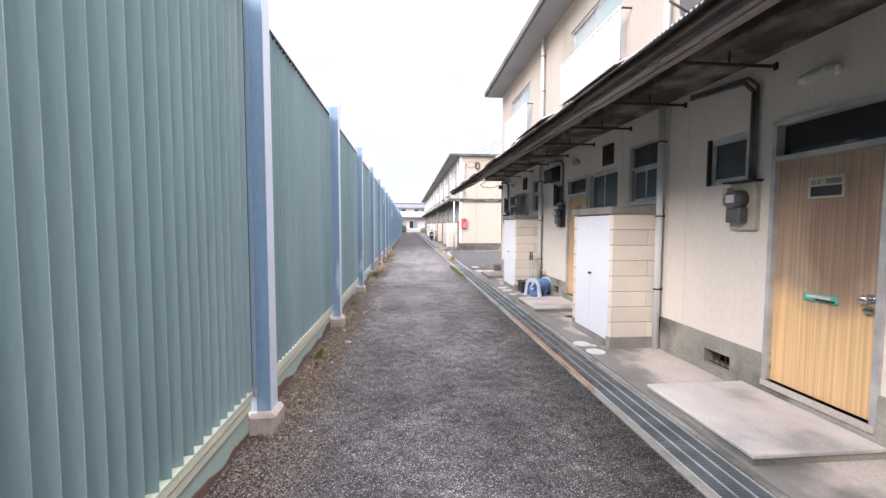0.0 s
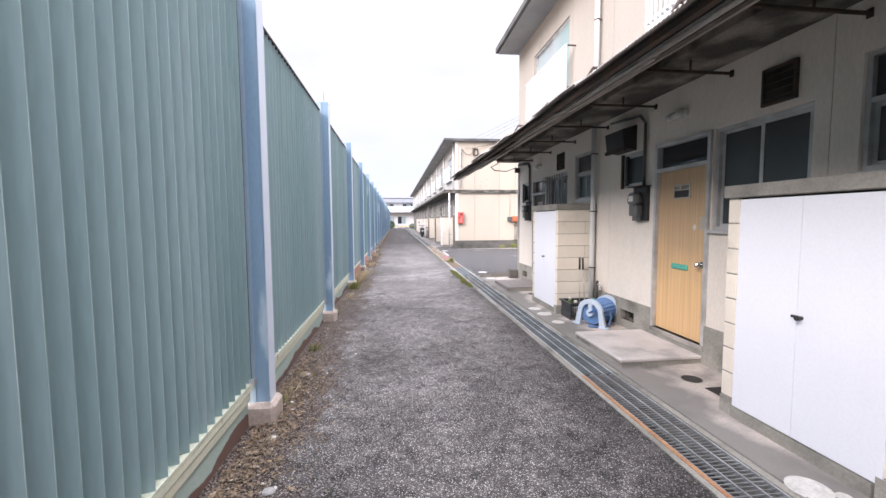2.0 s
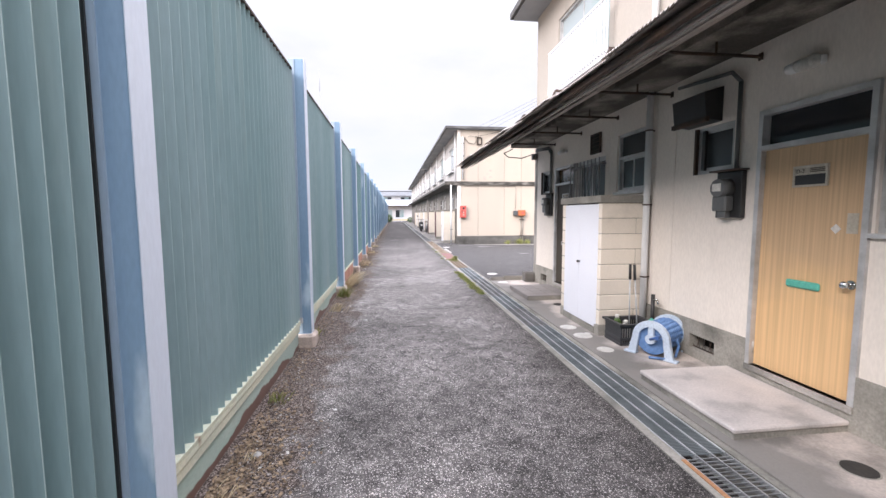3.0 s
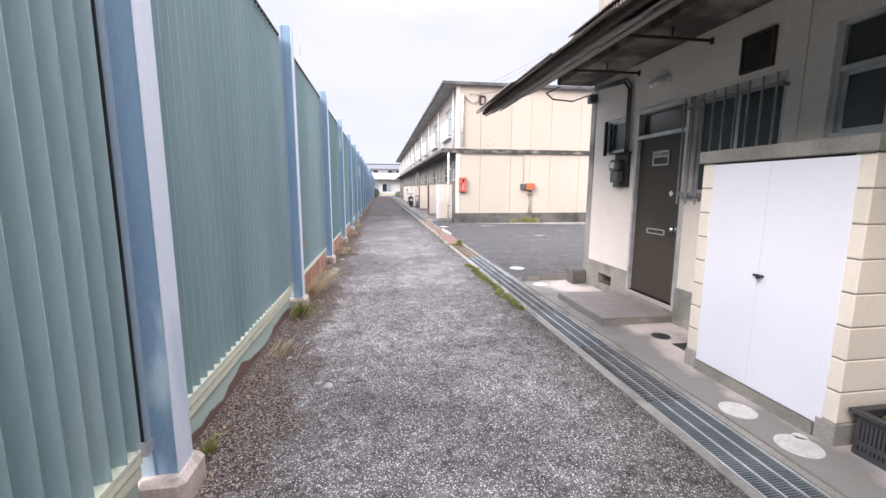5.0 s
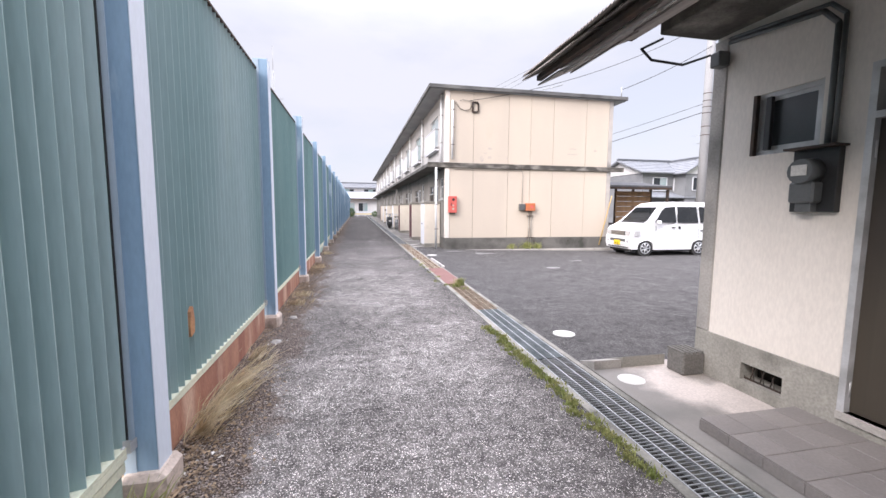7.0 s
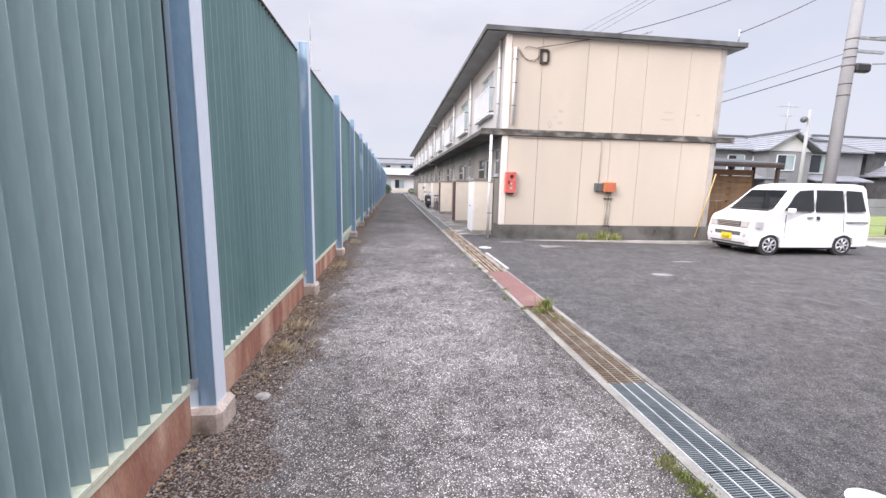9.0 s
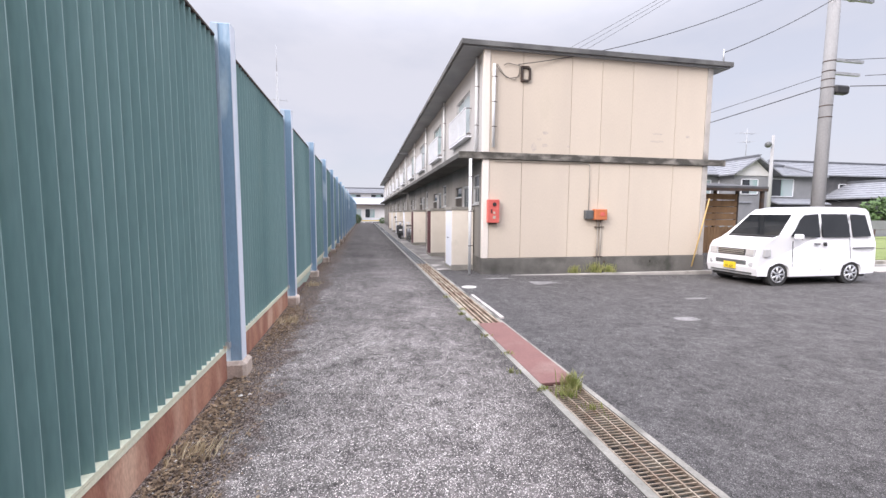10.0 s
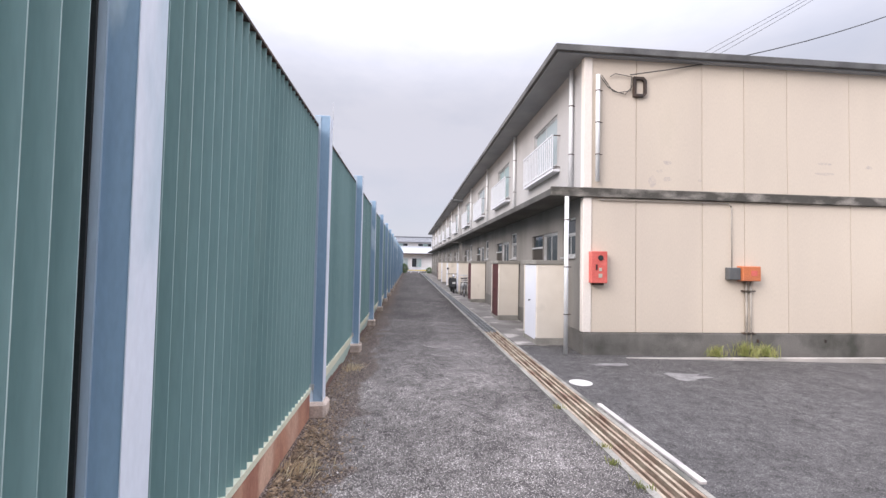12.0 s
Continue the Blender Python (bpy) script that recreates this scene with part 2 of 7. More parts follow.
M["brown_glass"] = surface("glass_backed_with_board", (0.09, 0.06, 0.035), 0.15, second=(0.045, 0.035, 0.025), scale=7, grain=0.1, bump=0)
M["dry"] = surface("dry_weeds", (0.8, 0.7, 0.5), 0.9, second=(0.5, 0.38, 0.22), scale=9, grain=0.2, bump=0)
M["litter"] = surface("leaf_litter", (0.11, 0.075, 0.05), 0.95, second=(0.42, 0.31, 0.2), scale=20, grain=0.3, bump=0)

M["chrome"] = surface("polished_steel", (0.6, 0.62, 0.62), 0.15, metal=1.0, second=(0.6, 0.6, 0.6), bump=0, grain=0)
M["teal_tape"] = surface("green_tape", (0.12, 0.48, 0.38), 0.4, second=(0.1, 0.42, 0.34), bump=0.1)
M["lamp_glass"] = surface("milky_lamp_cover", (0.6, 0.6, 0.56), 0.35, second=(0.5, 0.5, 0.46), bump=0)
M["tile"] = surface("brown_grey_tile", (0.25, 0.225, 0.21), 0.55, second=(0.21, 0.19, 0.18), scale=3, grain=0.08, bump=0.15, piece=0.08)
M["curtain_glass"] = surface("curtained_window_glass", (0.36, 0.42, 0.43), 0.12, second=(0.28, 0.38, 0.37), scale=0.5, lo=0.45, hi=0.55, grain=0, bump=0)

M["car_white"] = surface("white_car_paint", (0.8, 0.8, 0.81), 0.18, second=(0.78, 0.78, 0.79), bump=0, grain=0)
M["car_glass"] = surface("tinted_car_glass", (0.012, 0.014, 0.016), 0.04, second=(0.02, 0.022, 0.024), bump=0, grain=0)
M["headlight"] = surface("clear_lamp", (0.6, 0.6, 0.6), 0.1, metal=0.4, second=(0.7, 0.7, 0.7), scale=20, bump=0, grain=0)
M["tyre"] = surface("tyre_rubber", (0.025, 0.025, 0.025), 0.85, second=(0.04, 0.04, 0.04), bump=0.2)
M["chrome_soft"] = surface("alloy", (0.62, 0.63, 0.65), 0.3, metal=0.7, second=(0.55, 0.56, 0.58), bump=0)
M["plate_yellow"] = surface("yellow_plate", (0.8, 0.58, 0.03), 0.5, second=(0.76, 0.55, 0.03), bump=0)
M["pole"] = surface("pole_concrete", (0.4, 0.4, 0.4), 0.9, second=(0.32, 0.32, 0.32), scale=2, grain=0.1, bump=0.2, stretch=(1, 1, 0.3))
M["roof_tile"] = surface("grey_roof_tile", (0.2, 0.21, 0.23), 0.6, second=(0.28, 0.29, 0.31), scale=2, grain=0.15, grain_scale=12, bump=0.4, bump_scale=14, dist=0.05, stretch=(3, 1, 1))
M["roof_metal"] = surface("pale_metal_roof", (0.42, 0.44, 0.47), 0.5, second=(0.36, 0.38, 0.41), scale=2)
M["house_white"] = surface("white_render", (0.7, 0.69, 0.68), 0.9, second=(0.62, 0.61, 0.6), scale=1)
M["house_grey"] = surface("grey_render", (0.2, 0.205, 0.215), 0.9, second=(0.26, 0.265, 0.27), scale=1)
M["house_dark"] = surface("dark_timber_wall", (0.08, 0.08, 0.085), 0.9, second=(0.12, 0.12, 0.12), scale=2)
M["plank"] = surface("brown_planks", (0.3, 0.18, 0.09), 0.8, second=(0.22, 0.13, 0.07), scale=4, stretch=(1, 1, 0.3), piece=0.15)
M["grass_far"] = surface("mown_grass", (0.14, 0.19, 0.05), 0.95, second=(0.22, 0.25, 0.09), scale=1.5, grain=0.3, grain_scale=30, bump=0.6, bump_scale=30, dist=0.03)
M["leaf"] = surface("green_leaf", (0.06, 0.11, 0.03), 0.6, second=(0.09, 0.16, 0.04), scale=8, bump=0)
M["hill"] = surface("hazy_hill", (0.2, 0.3, 0.45), 1.0, second=(0.24, 0.34, 0.48), scale=0.004, grain=0, bump=0)
M["black_basket"] = surface("dark_grey_plastic", (0.045, 0.047, 0.05), 0.5, second=(0.06, 0.06, 0.065), bump=0)
M["hose_blue"] = surface("blue_hose", (0.1, 0.2, 0.42), 0.4, second=(0.16, 0.28, 0.5), scale=20, bump=0)
M["reel_blue"] = surface("blue_plastic", (0.06, 0.13, 0.34), 0.4, second=(0.08, 0.16, 0.38), bump=0)
M["reel_pale"] = surface("pale_blue_plastic", (0.55, 0.63, 0.72), 0.45, second=(0.48, 0.56, 0.66), bump=0)
M["dry_stick"] = surface("yellow_bamboo", (0.6, 0.42, 0.16), 0.6, second=(0.5, 0.35, 0.14), scale=8)
M["patch"] = surface("grey_paint_patch", (0.46, 0.4, 0.36), 0.9, second=(0.6, 0.52, 0.42), scale=14, grain=0.1, bump=0)
M["white_lid_dull"] = surface("pale_stone", (0.45, 0.43, 0.4), 0.9, second=(0.3, 0.29, 0.27), scale=30, bump=0)
M["flange"] = surface("whitish_blue_steel", (0.72, 0.77, 0.85), 0.55, second=(0.66, 0.73, 0.82), scale=1.6, grain=0.03, bump=0.1, stretch=(1, 1, 0.3), dirt=(0.5, 0.62, 0.7), dirt_scale=1.4, dirt_lo=0.62, dirt_hi=0.7)


def asphalt(name, dark, mid, chip, amount=0.6, blotch=(0.8, 1.2), lane=False):
    """Worn asphalt: stones of every grey set in a dark binder, rubbed paler in patches."""
    m = surface(name, mid, 0.93, second=dark, scale=9.0, lo=0.25, hi=0.75, grain=0.25, grain_scale=24, bump=0, spec=0.25)
    n, l = m.node_tree.nodes, m.node_tree.links
    p = n["Principled BSDF"]
    base = p.inputs["Base Color"].links[0].from_socket
    geo = n.new("ShaderNodeNewGeometry")

    def ranged(sock, *v):
        r = n.new("ShaderNodeMapRange")
        for k, q in zip(("From Min", "From Max", "To Min", "To Max"), v):
            r.inputs[k].default_value = q
        l.new(sock, r.inputs["Value"])
        return r.outputs["Result"]

    def times(a, b):
        t = n.new("ShaderNodeMath")
        t.operation = "MULTIPLY"
        l.new(a, t.inputs[0])
        l.new(b, t.inputs[1])
        return t.outputs[0]

    cells = []
    for sc in (125, 260):
        vo = n.new("ShaderNodeTexVoronoi")
        vo.inputs["Scale"].default_value = sc
        l.new(geo.outputs["Position"], vo.inputs["Vector"])
        sep = n.new("ShaderNodeSeparateColor")
        l.new(vo.outputs["Color"], sep.inputs["Color"])
        cells.append((vo, sep))
    gap = ranged(cells[0][0].outputs["Distance"], 0.3, 0.62, 1.0, 0.0)
    stone = times(ranged(cells[0][1].outputs["Red"], 0.5, 1.0, 0.0, amount), gap)
    fine = ranged(cells[1][1].outputs["Green"], 0.0, 1.0, 0.4, 1.6)
    big = n.new("ShaderNodeTexNoise")
    big.inputs["Scale"].default_value, big.inputs["Detail"].default_value, big.inputs["Roughness"].default_value = 2.3, 12, 0.8
    l.new(geo.outputs["Position"], big.inputs["Vector"])
    tone = times(fine, ranged(big.outputs["Fac"], 0.34, 0.66, *blotch))
    mi = n.new("ShaderNodeMix")
    mi.data_type = "RGBA"
    l.new(stone, mi.inputs["Factor"])
    l.new(base, mi.inputs["A"])
    mi.inputs["B"].default_value = (*chip, 1)
    sc2 = n.new("ShaderNodeVectorMath")
    sc2.operation = "SCALE"
    l.new(mi.outputs["Result"], sc2.inputs[0])
    l.new(tone, sc2.inputs["Scale"])
    out = sc2.outputs["Vector"]
    if lane:
        sx = n.new("ShaderNodeSeparateXYZ")
        l.new(geo.outputs["Position"], sx.inputs["Vector"])

        def edged(scale, reach, detail=6):
            """The x coordinate, pushed about by noise."""
            t = n.new("ShaderNodeTexNoise")
            t.inputs["Scale"].default_value, t.inputs["Detail"].default_value, t.inputs["Roughness"].default_value = scale, detail, 0.65
            l.new(geo.outputs["Position"], t.inputs["Vector"])
            a = n.new("ShaderNodeMath")
            a.operation = "MULTIPLY_ADD"
            l.new(t.outputs["Fac"], a.inputs[0])
            a.inputs[1].default_value = reach
            l.new(sx.outputs["X"], a.inputs[2])
            return a.outputs[0]

        # paler past y 4, darker past 19; damp keeps a band along the drain dark
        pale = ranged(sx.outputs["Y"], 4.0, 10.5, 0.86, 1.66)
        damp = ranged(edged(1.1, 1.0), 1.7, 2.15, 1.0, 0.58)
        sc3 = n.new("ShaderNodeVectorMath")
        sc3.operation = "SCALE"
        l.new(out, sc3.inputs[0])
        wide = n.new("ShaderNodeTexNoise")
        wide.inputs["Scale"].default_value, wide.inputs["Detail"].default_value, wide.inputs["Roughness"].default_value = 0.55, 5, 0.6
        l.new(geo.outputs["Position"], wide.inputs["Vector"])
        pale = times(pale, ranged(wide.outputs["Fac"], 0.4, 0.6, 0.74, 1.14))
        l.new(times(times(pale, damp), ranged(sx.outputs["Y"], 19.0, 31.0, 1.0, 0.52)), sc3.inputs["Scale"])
        # earth, crumbs and rotted leaves lie along the fence
        earth = n.new("ShaderNodeMix")
        earth.data_type = "RGBA"
        earth.inputs["A"].default_value, earth.inputs["B"].default_value = (0.045, 0.03, 0.023, 1), (0.36, 0.3, 0.265, 1)
        l.new(ranged(cells[0][1].outputs["Blue"], 0.45, 1.0, 0.0, 1.0), earth.inputs["Factor"])
        mask = ranged(edged(2.3, 1.42, 9), 0.0, 0.14, 0.93, 0.0)
        dm = n.new("ShaderNodeMix")
        dm.data_type = "RGBA"
        l.new(mask, dm.inputs["Factor"])
        l.new(sc3.outputs["Vector"], dm.inputs["A"])
        l.new(earth.outputs["Result"], dm.inputs["B"])
        out = dm.outputs["Result"]
    l.new(out, p.inputs["Base Color"])
    bu = n.new("ShaderNodeBump")
    bu.inputs["Strength"].default_value, bu.inputs["Distance"].default_value = 0.7, 0.006
    bu.invert = True
    l.new(cells[0][0].outputs["Distance"], bu.inputs["Height"])
    l.new(bu.outputs["Normal"], p.inputs["Normal"])
    return m


def strip_concrete():
    """Pale concrete whose edge along the drain is blackened with damp, with an uneven border."""
    m = surface("strip_concrete", (0.6, 0.53, 0.48), 0.9, second=(0.47, 0.415, 0.375), scale=1.6, grain=0.12, bump=0.35, bump_scale=70, dist=0.003, dirt=(0.2, 0.185, 0.165), dirt_scale=1.5, dirt_lo=0.5, dirt_hi=0.64)
    n, l = m.node_tree.nodes, m.node_tree.links
    p = n["Principled BSDF"]
    base = p.inputs["Base Color"].links[0].from_socket
    geo = n.new("ShaderNodeNewGeometry")
    sx = n.new("ShaderNodeSeparateXYZ")
    l.new(geo.outputs["Position"], sx.inputs["Vector"])
    nz = n.new("ShaderNodeTexNoise")
    nz.inputs["Scale"].default_value, nz.inputs["Detail"].default_value = 2.4, 6
    l.new(geo.outputs["Position"], nz.inputs["Vector"])
    ma = n.new("ShaderNodeMath")
    ma.operation = "MULTIPLY_ADD"
    l.new(nz.outputs["Fac"], ma.inputs[0])
    ma.inputs[1].default_value = 0.9
    l.new(sx.outputs["X"], ma.inputs[2])
    r = n.new("ShaderNodeMapRange")
    for k, v in zip(("From Min", "From Max", "To Min", "To Max"), (2.78, 3.0, 0.85, 0.0)):
        r.inputs[k].default_value = v
    l.new(ma.outputs[0], r.inputs["Value"])
    mi = n.new("ShaderNodeMix")
    mi.data_type = "RGBA"
    l.new(r.outputs["Result"], mi.inputs["Factor"])
    l.new(base, mi.inputs["A"])
    mi.inputs["B"].default_value = (0.2, 0.19, 0.175, 1)
    l.new(mi.outputs["Result"], p.inputs["Base Color"])
    return m


def rusting_board():
    """Pale green boards whose foot has rusted away in an uneven line."""
    m = surface("rusting_green_board", (0.44, 0.57, 0.5), 0.7, second=(0.52, 0.62, 0.55), scale=3, grain=0.08, bump=0.2, dirt=(0.22, 0.12, 0.08), dirt_scale=2.2, dirt_lo=0.64, dirt_hi=0.7, stretch=(1, 0.4, 2))
    n, l = m.node_tree.nodes, m.node_tree.links
    p = n["Principled BSDF"]
    base = p.inputs["Base Color"].links[0].from_socket
    geo, sx, nz = n.new("ShaderNodeNewGeometry"), n.new("ShaderNodeSeparateXYZ"), n.new("ShaderNodeTexNoise")
    l.new(geo.outputs["Position"], sx.inputs["Vector"])
    nz.inputs["Scale"].default_value, nz.inputs["Detail"].default_value = 1.6, 6
    l.new(geo.outputs["Position"], nz.inputs["Vector"])
    ma, r, mi = n.new("ShaderNodeMath"), n.new("ShaderNodeMapRange"), n.new("ShaderNodeMix")
    ma.operation = "MULTIPLY_ADD"
    l.new(nz.outputs["Fac"], ma.inputs[0])
    ma.inputs[1].default_value = -0.34
    l.new(sx.outputs["Z"], ma.inputs[2])
    for k, v in zip(("From Min", "From Max", "To Min", "To Max"), (-0.115, -0.1, 0.92, 0.0)):
        r.inputs[k].default_value = v
    l.new(ma.outputs[0], r.inputs["Value"])
    mi.data_type = "RGBA"
    l.new(r.outputs["Result"], mi.inputs["Factor"])
    l.new(base, mi.inputs["A"])
    mi.inputs["B"].default_value = (0.17, 0.075, 0.055, 1)
    l.new(mi.outputs["Result"], p.inputs["Base Color"])
    return m


M["board"] = rusting_board()
M["rust_rail"] = surface("rusted_rail", (0.5, 0.42, 0.32), 0.85, second=(0.22, 0.13, 0.09), scale=7, grain=0.2, bump=0.3, stretch=(1, 0.4, 1))
M["strip"] = strip_concrete()
M["strip_far"] = surface("dark_strip_concrete", (0.22, 0.205, 0.19), 0.92, second=(0.12, 0.11, 0.1), scale=1.5, grain=0.15, bump=0.3, dirt=(0.4, 0.37, 0.34), dirt_scale=1.2, dirt_lo=0.55, dirt_hi=0.65)
M["rust_edge"] = surface("rusted_angle", (0.48, 0.25, 0.12), 0.85, second=(0.36, 0.17, 0.09), scale=6, grain=0.15, bump=0.3)
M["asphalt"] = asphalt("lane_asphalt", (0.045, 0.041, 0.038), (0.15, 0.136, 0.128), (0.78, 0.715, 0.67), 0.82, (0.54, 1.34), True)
M["asphalt_pale"] = surface("pale_worn_asphalt", (0.25, 0.24, 0.235), 0.9, second=(0.15, 0.145, 0.14), scale=6, grain=0.3, grain_scale=40, bump=0.3)
M["asphalt_lot"] = asphalt("yard_asphalt", (0.052, 0.049, 0.048), (0.11, 0.104, 0.102), (0.4, 0.38, 0.37), 0.55, (0.68, 1.3))


def door_paint(name, top, low, mid, stripes=0.12, blot=None):
    """Painted board: two tones that meet raggedly at mid height, the upper darkened for awning shade, with fine
    vertical streaks.
    """
    m = surface(name, top, 0.6, second=low, scale=1.0, grain=0.05, bump=0.15, bump_scale=60, dist=0.001)
    n, l = m.node_tree.nodes, m.node_tree.links
    p = n["Principled BSDF"]
    geo = n.new("ShaderNodeNewGeometry")
    sx = n.new("ShaderNodeSeparateXYZ")
    l.new(geo.outputs["Position"], sx.inputs["Vector"])
    nz = n.new("ShaderNodeTexNoise")
    nz.inputs["Scale"].default_value = 2.2
    l.new(geo.outputs["Position"], nz.inputs["Vector"])
    ad = n.new("ShaderNodeMath")
    ad.operation = "MULTIPLY_ADD"
    l.new(nz.outputs["Fac"], ad.inputs[0])
    ad.inputs[1].default_value = 0.9
    l.new(sx.outputs["Z"], ad.inputs[2])
    rg = n.new("ShaderNodeMapRange")
    rg.inputs["From Min"].default_value, rg.inputs["From Max"].default_value = mid + 0.25, mid + 0.65
    l.new(ad.outputs[0], rg.inputs["Value"])
    mp2 = n.new("ShaderNodeMapping")
    mp2.inputs["Scale"].default_value = (1, 55, 0.6)
    l.new(geo.outputs["Position"], mp2.inputs["Vector"])
    n2 = n.new("ShaderNodeTexNoise")
    n2.inputs["Scale"].default_value = 1.0
    l.new(mp2.outputs["Vector"], n2.inputs["Vector"])
    g = n.new("ShaderNodeMapRange")
    g.inputs["From Min"].default_value, g.inputs["From Max"].default_value = 0.35, 0.65
    g.inputs["To Min"].default_value, g.inputs["To Max"].default_value = 1 - stripes, 1 + stripes
    l.new(n2.outputs["Fac"], g.inputs["Value"])
    gc = n.new("ShaderNodeCombineColor")
    for k in range(3):
        l.new(g.outputs["Result"], gc.inputs[k])
    a = n.new("ShaderNodeMix")
    a.data_type = "RGBA"
    l.new(rg.outputs["Result"], a.inputs["Factor"])
    a.inputs["A"].default_value, a.inputs["B"].default_value = (*low, 1), (*top, 1)
    if blot:
        # a brown smear where use has worn the paint
        y0, z0, ry, rz, tone = blot
        d = n.new("ShaderNodeMapping")
        d.vector_type = "POINT"
        d.inputs["Location"].default_value = (0, -y0 / ry, -z0 / rz)
        d.inputs["Scale"].default_value = (0, 1 / ry, 1 / rz)
        l.new(geo.outputs["Position"], d.inputs["Vector"])
        ln = n.new("ShaderNodeVectorMath")
        ln.operation = "LENGTH"
        l.new(d.outputs["Vector"], ln.inputs[0])
        wob = n.new("ShaderNodeMath")
        wob.operation = "MULTIPLY_ADD"
        l.new(nz.outputs["Fac"], wob.inputs[0])
        wob.inputs[1].default_value = 1.1
        l.new(ln.outputs["Value"], wob.inputs[2])
        sm = n.new("ShaderNodeMapRange")
        for k, v in zip(("From Min", "From Max", "To Min", "To Max"), (1.25, 1.6, 0.85, 0.0)):
            sm.inputs[k].default_value = v
        l.new(wob.outputs[0], sm.inputs["Value"])
        bl = n.new("ShaderNodeMix")
        bl.data_type = "RGBA"
        l.new(sm.outputs["Result"], bl.inputs["Factor"])
        l.new(a.outputs["Result"], bl.inputs["A"])
        bl.inputs["B"].default_value = (*tone, 1)
        a = bl
    b = n.new("ShaderNodeMix")
    b.data_type, b.blend_type = "RGBA", "MULTIPLY"
    b.inputs["Factor"].default_value = 1
    l.new(a.outputs["Result"], b.inputs["A"])
    l.new(gc.outputs["Color"], b.inputs["B"])
    l.new(b.outputs["Result"], p.inputs["Base Color"])
    return m


M["ply_door"] = door_paint("ochre_door_paint", (0.4, 0.285, 0.2), (0.74, 0.49, 0.25), 0.9, 0.17, (3.02, 1.38, 0.3, 0.5, (0.27, 0.18, 0.125)))
M["maroon_door"] = surface("maroon_enamel", (0.1, 0.03, 0.03), 0.6, second=(0.07, 0.022, 0.022))
M["ply_light"] = door_paint("light_ochre_door_paint", (0.56, 0.385, 0.225), (0.72, 0.47, 0.24), 1.0, 0.1)
M["brown_door"] = door_paint("dark_brown_door_paint", (0.045, 0.036, 0.028), (0.062, 0.05, 0.036), 1.0, 0.04)


# ---- mesh helpers ----
def block(bm, x0, x1, y0, y1, z0, z1, bevel=0.0):
    """Adds a box between the given planes, its edges bevelled if asked."""
    vs = [bm.verts.new((x, y, z)) for x in (x0, x1) for y in (y0, y1) for z in (z0, z1)]
    fs = [bm.faces.new([vs[i] for i in q]) for q in ((0, 1, 3, 2), (4, 6, 7, 5), (0, 4, 5, 1), (2, 3, 7, 6), (0, 2, 6, 4), (1, 5, 7, 3))]
    if bevel:
        es = list({e for f in fs for e in f.edges})
        bmesh.ops.bevel(bm, geom=es, offset=bevel, segments=1, affect="EDGES", profile=0.5)
    return bm


def boxed(x0, x1, y0, y1, z0, z1, bevel=0.0):
    return block(bmesh.new(), x0, x1, y0, y1, z0, z1, bevel)


def rod(bm, a, b, r=0.02, r2=None, n=8):
    """Adds a closed round bar from a to b."""
    a, b = Vector(a), Vector(b)
    r2 = r if r2 is None else r2
    q = (b - a).to_track_quat("Z", "Y")
    rings = []
    for c, rad in ((a, r), (b, r2)):
        rings.append([bm.verts.new(c + q @ Vector((rad * math.cos(2 * math.pi * i / n), rad * math.sin(2 * math.pi * i / n), 0))) for i in range(n)])
    for i in range(n):
        f = bm.faces.new((rings[0][i], rings[0][(i + 1) % n], rings[1][(i + 1) % n], rings[1][i]))
        f.smooth = True
    bm.faces.new(rings[0][::-1])
    bm.faces.new(rings[1])
    return bm


def tube(bm, pts, r=0.02, n=8):
    """Adds a bent pipe along the points."""
    for a, b in zip(pts, pts[1:]):
        rod(bm, a, b, r, n=n)
    for p in pts[1:-1]:
        ball(bm, p, r, 6)
    return bm


def ball(bm, c, r, n=8, squash=(1, 1, 1)):
    bmesh.ops.create_uvsphere(bm, u_segments=n, v_segments=max(4, n // 2 + 1), radius=1.0,
                              matrix=Matrix.Translation(c) @ Matrix.Diagonal((r * squash[0], r * squash[1], r * squash[2], 1)))
    return bm


def prism(bm, outline, axis, a, b):
    """Adds the outline (pairs) drawn out along an axis from a to b."""
    def at(p, k):
        return {"x": (k, p[0], p[1]), "y": (p[0], k, p[1]), "z": (p[0], p[1], k)}[axis]
    r0 = [bm.verts.new(at(p, a)) for p in outline]
    r1 = [bm.verts.new(at(p, b)) for p in outline]
    for i in range(len(outline)):
        j = (i + 1) % len(outline)
        bm.faces.new((r0[i], r0[j], r1[j], r1[i]))
    bm.faces.new(r0[::-1])
    bm.faces.new(r1)
    return bm


def mesh_of(name, bm, material):
    bmesh.ops.recalc_face_normals(bm, faces=bm.faces)
    me = bpy.data.meshes.new(name)
    bm.to_mesh(me)
    bm.free()
    me.materials.append(M[material] if isinstance(material, str) else material)
    return me


def part(name, bm, material, parent, label=""):
    """One mesh object under a thing or under a part."""
    ob = new(name, mesh_of(name, bm, material))
    ob.parent = parent
    return tagged(ob, label)


def thing(name, label, category, group="", at=(0, 0, 0), kind=""):
    ob = new(name)
    ob.matrix_basis = Matrix.Translation(at)
    return tagged(ob, label, category, group, kind)


def solid(name, bm, material, label, category="", kind="structure", group=""):
    return tagged(new(name, mesh_of(name, bm, material)), label, category, group, kind)


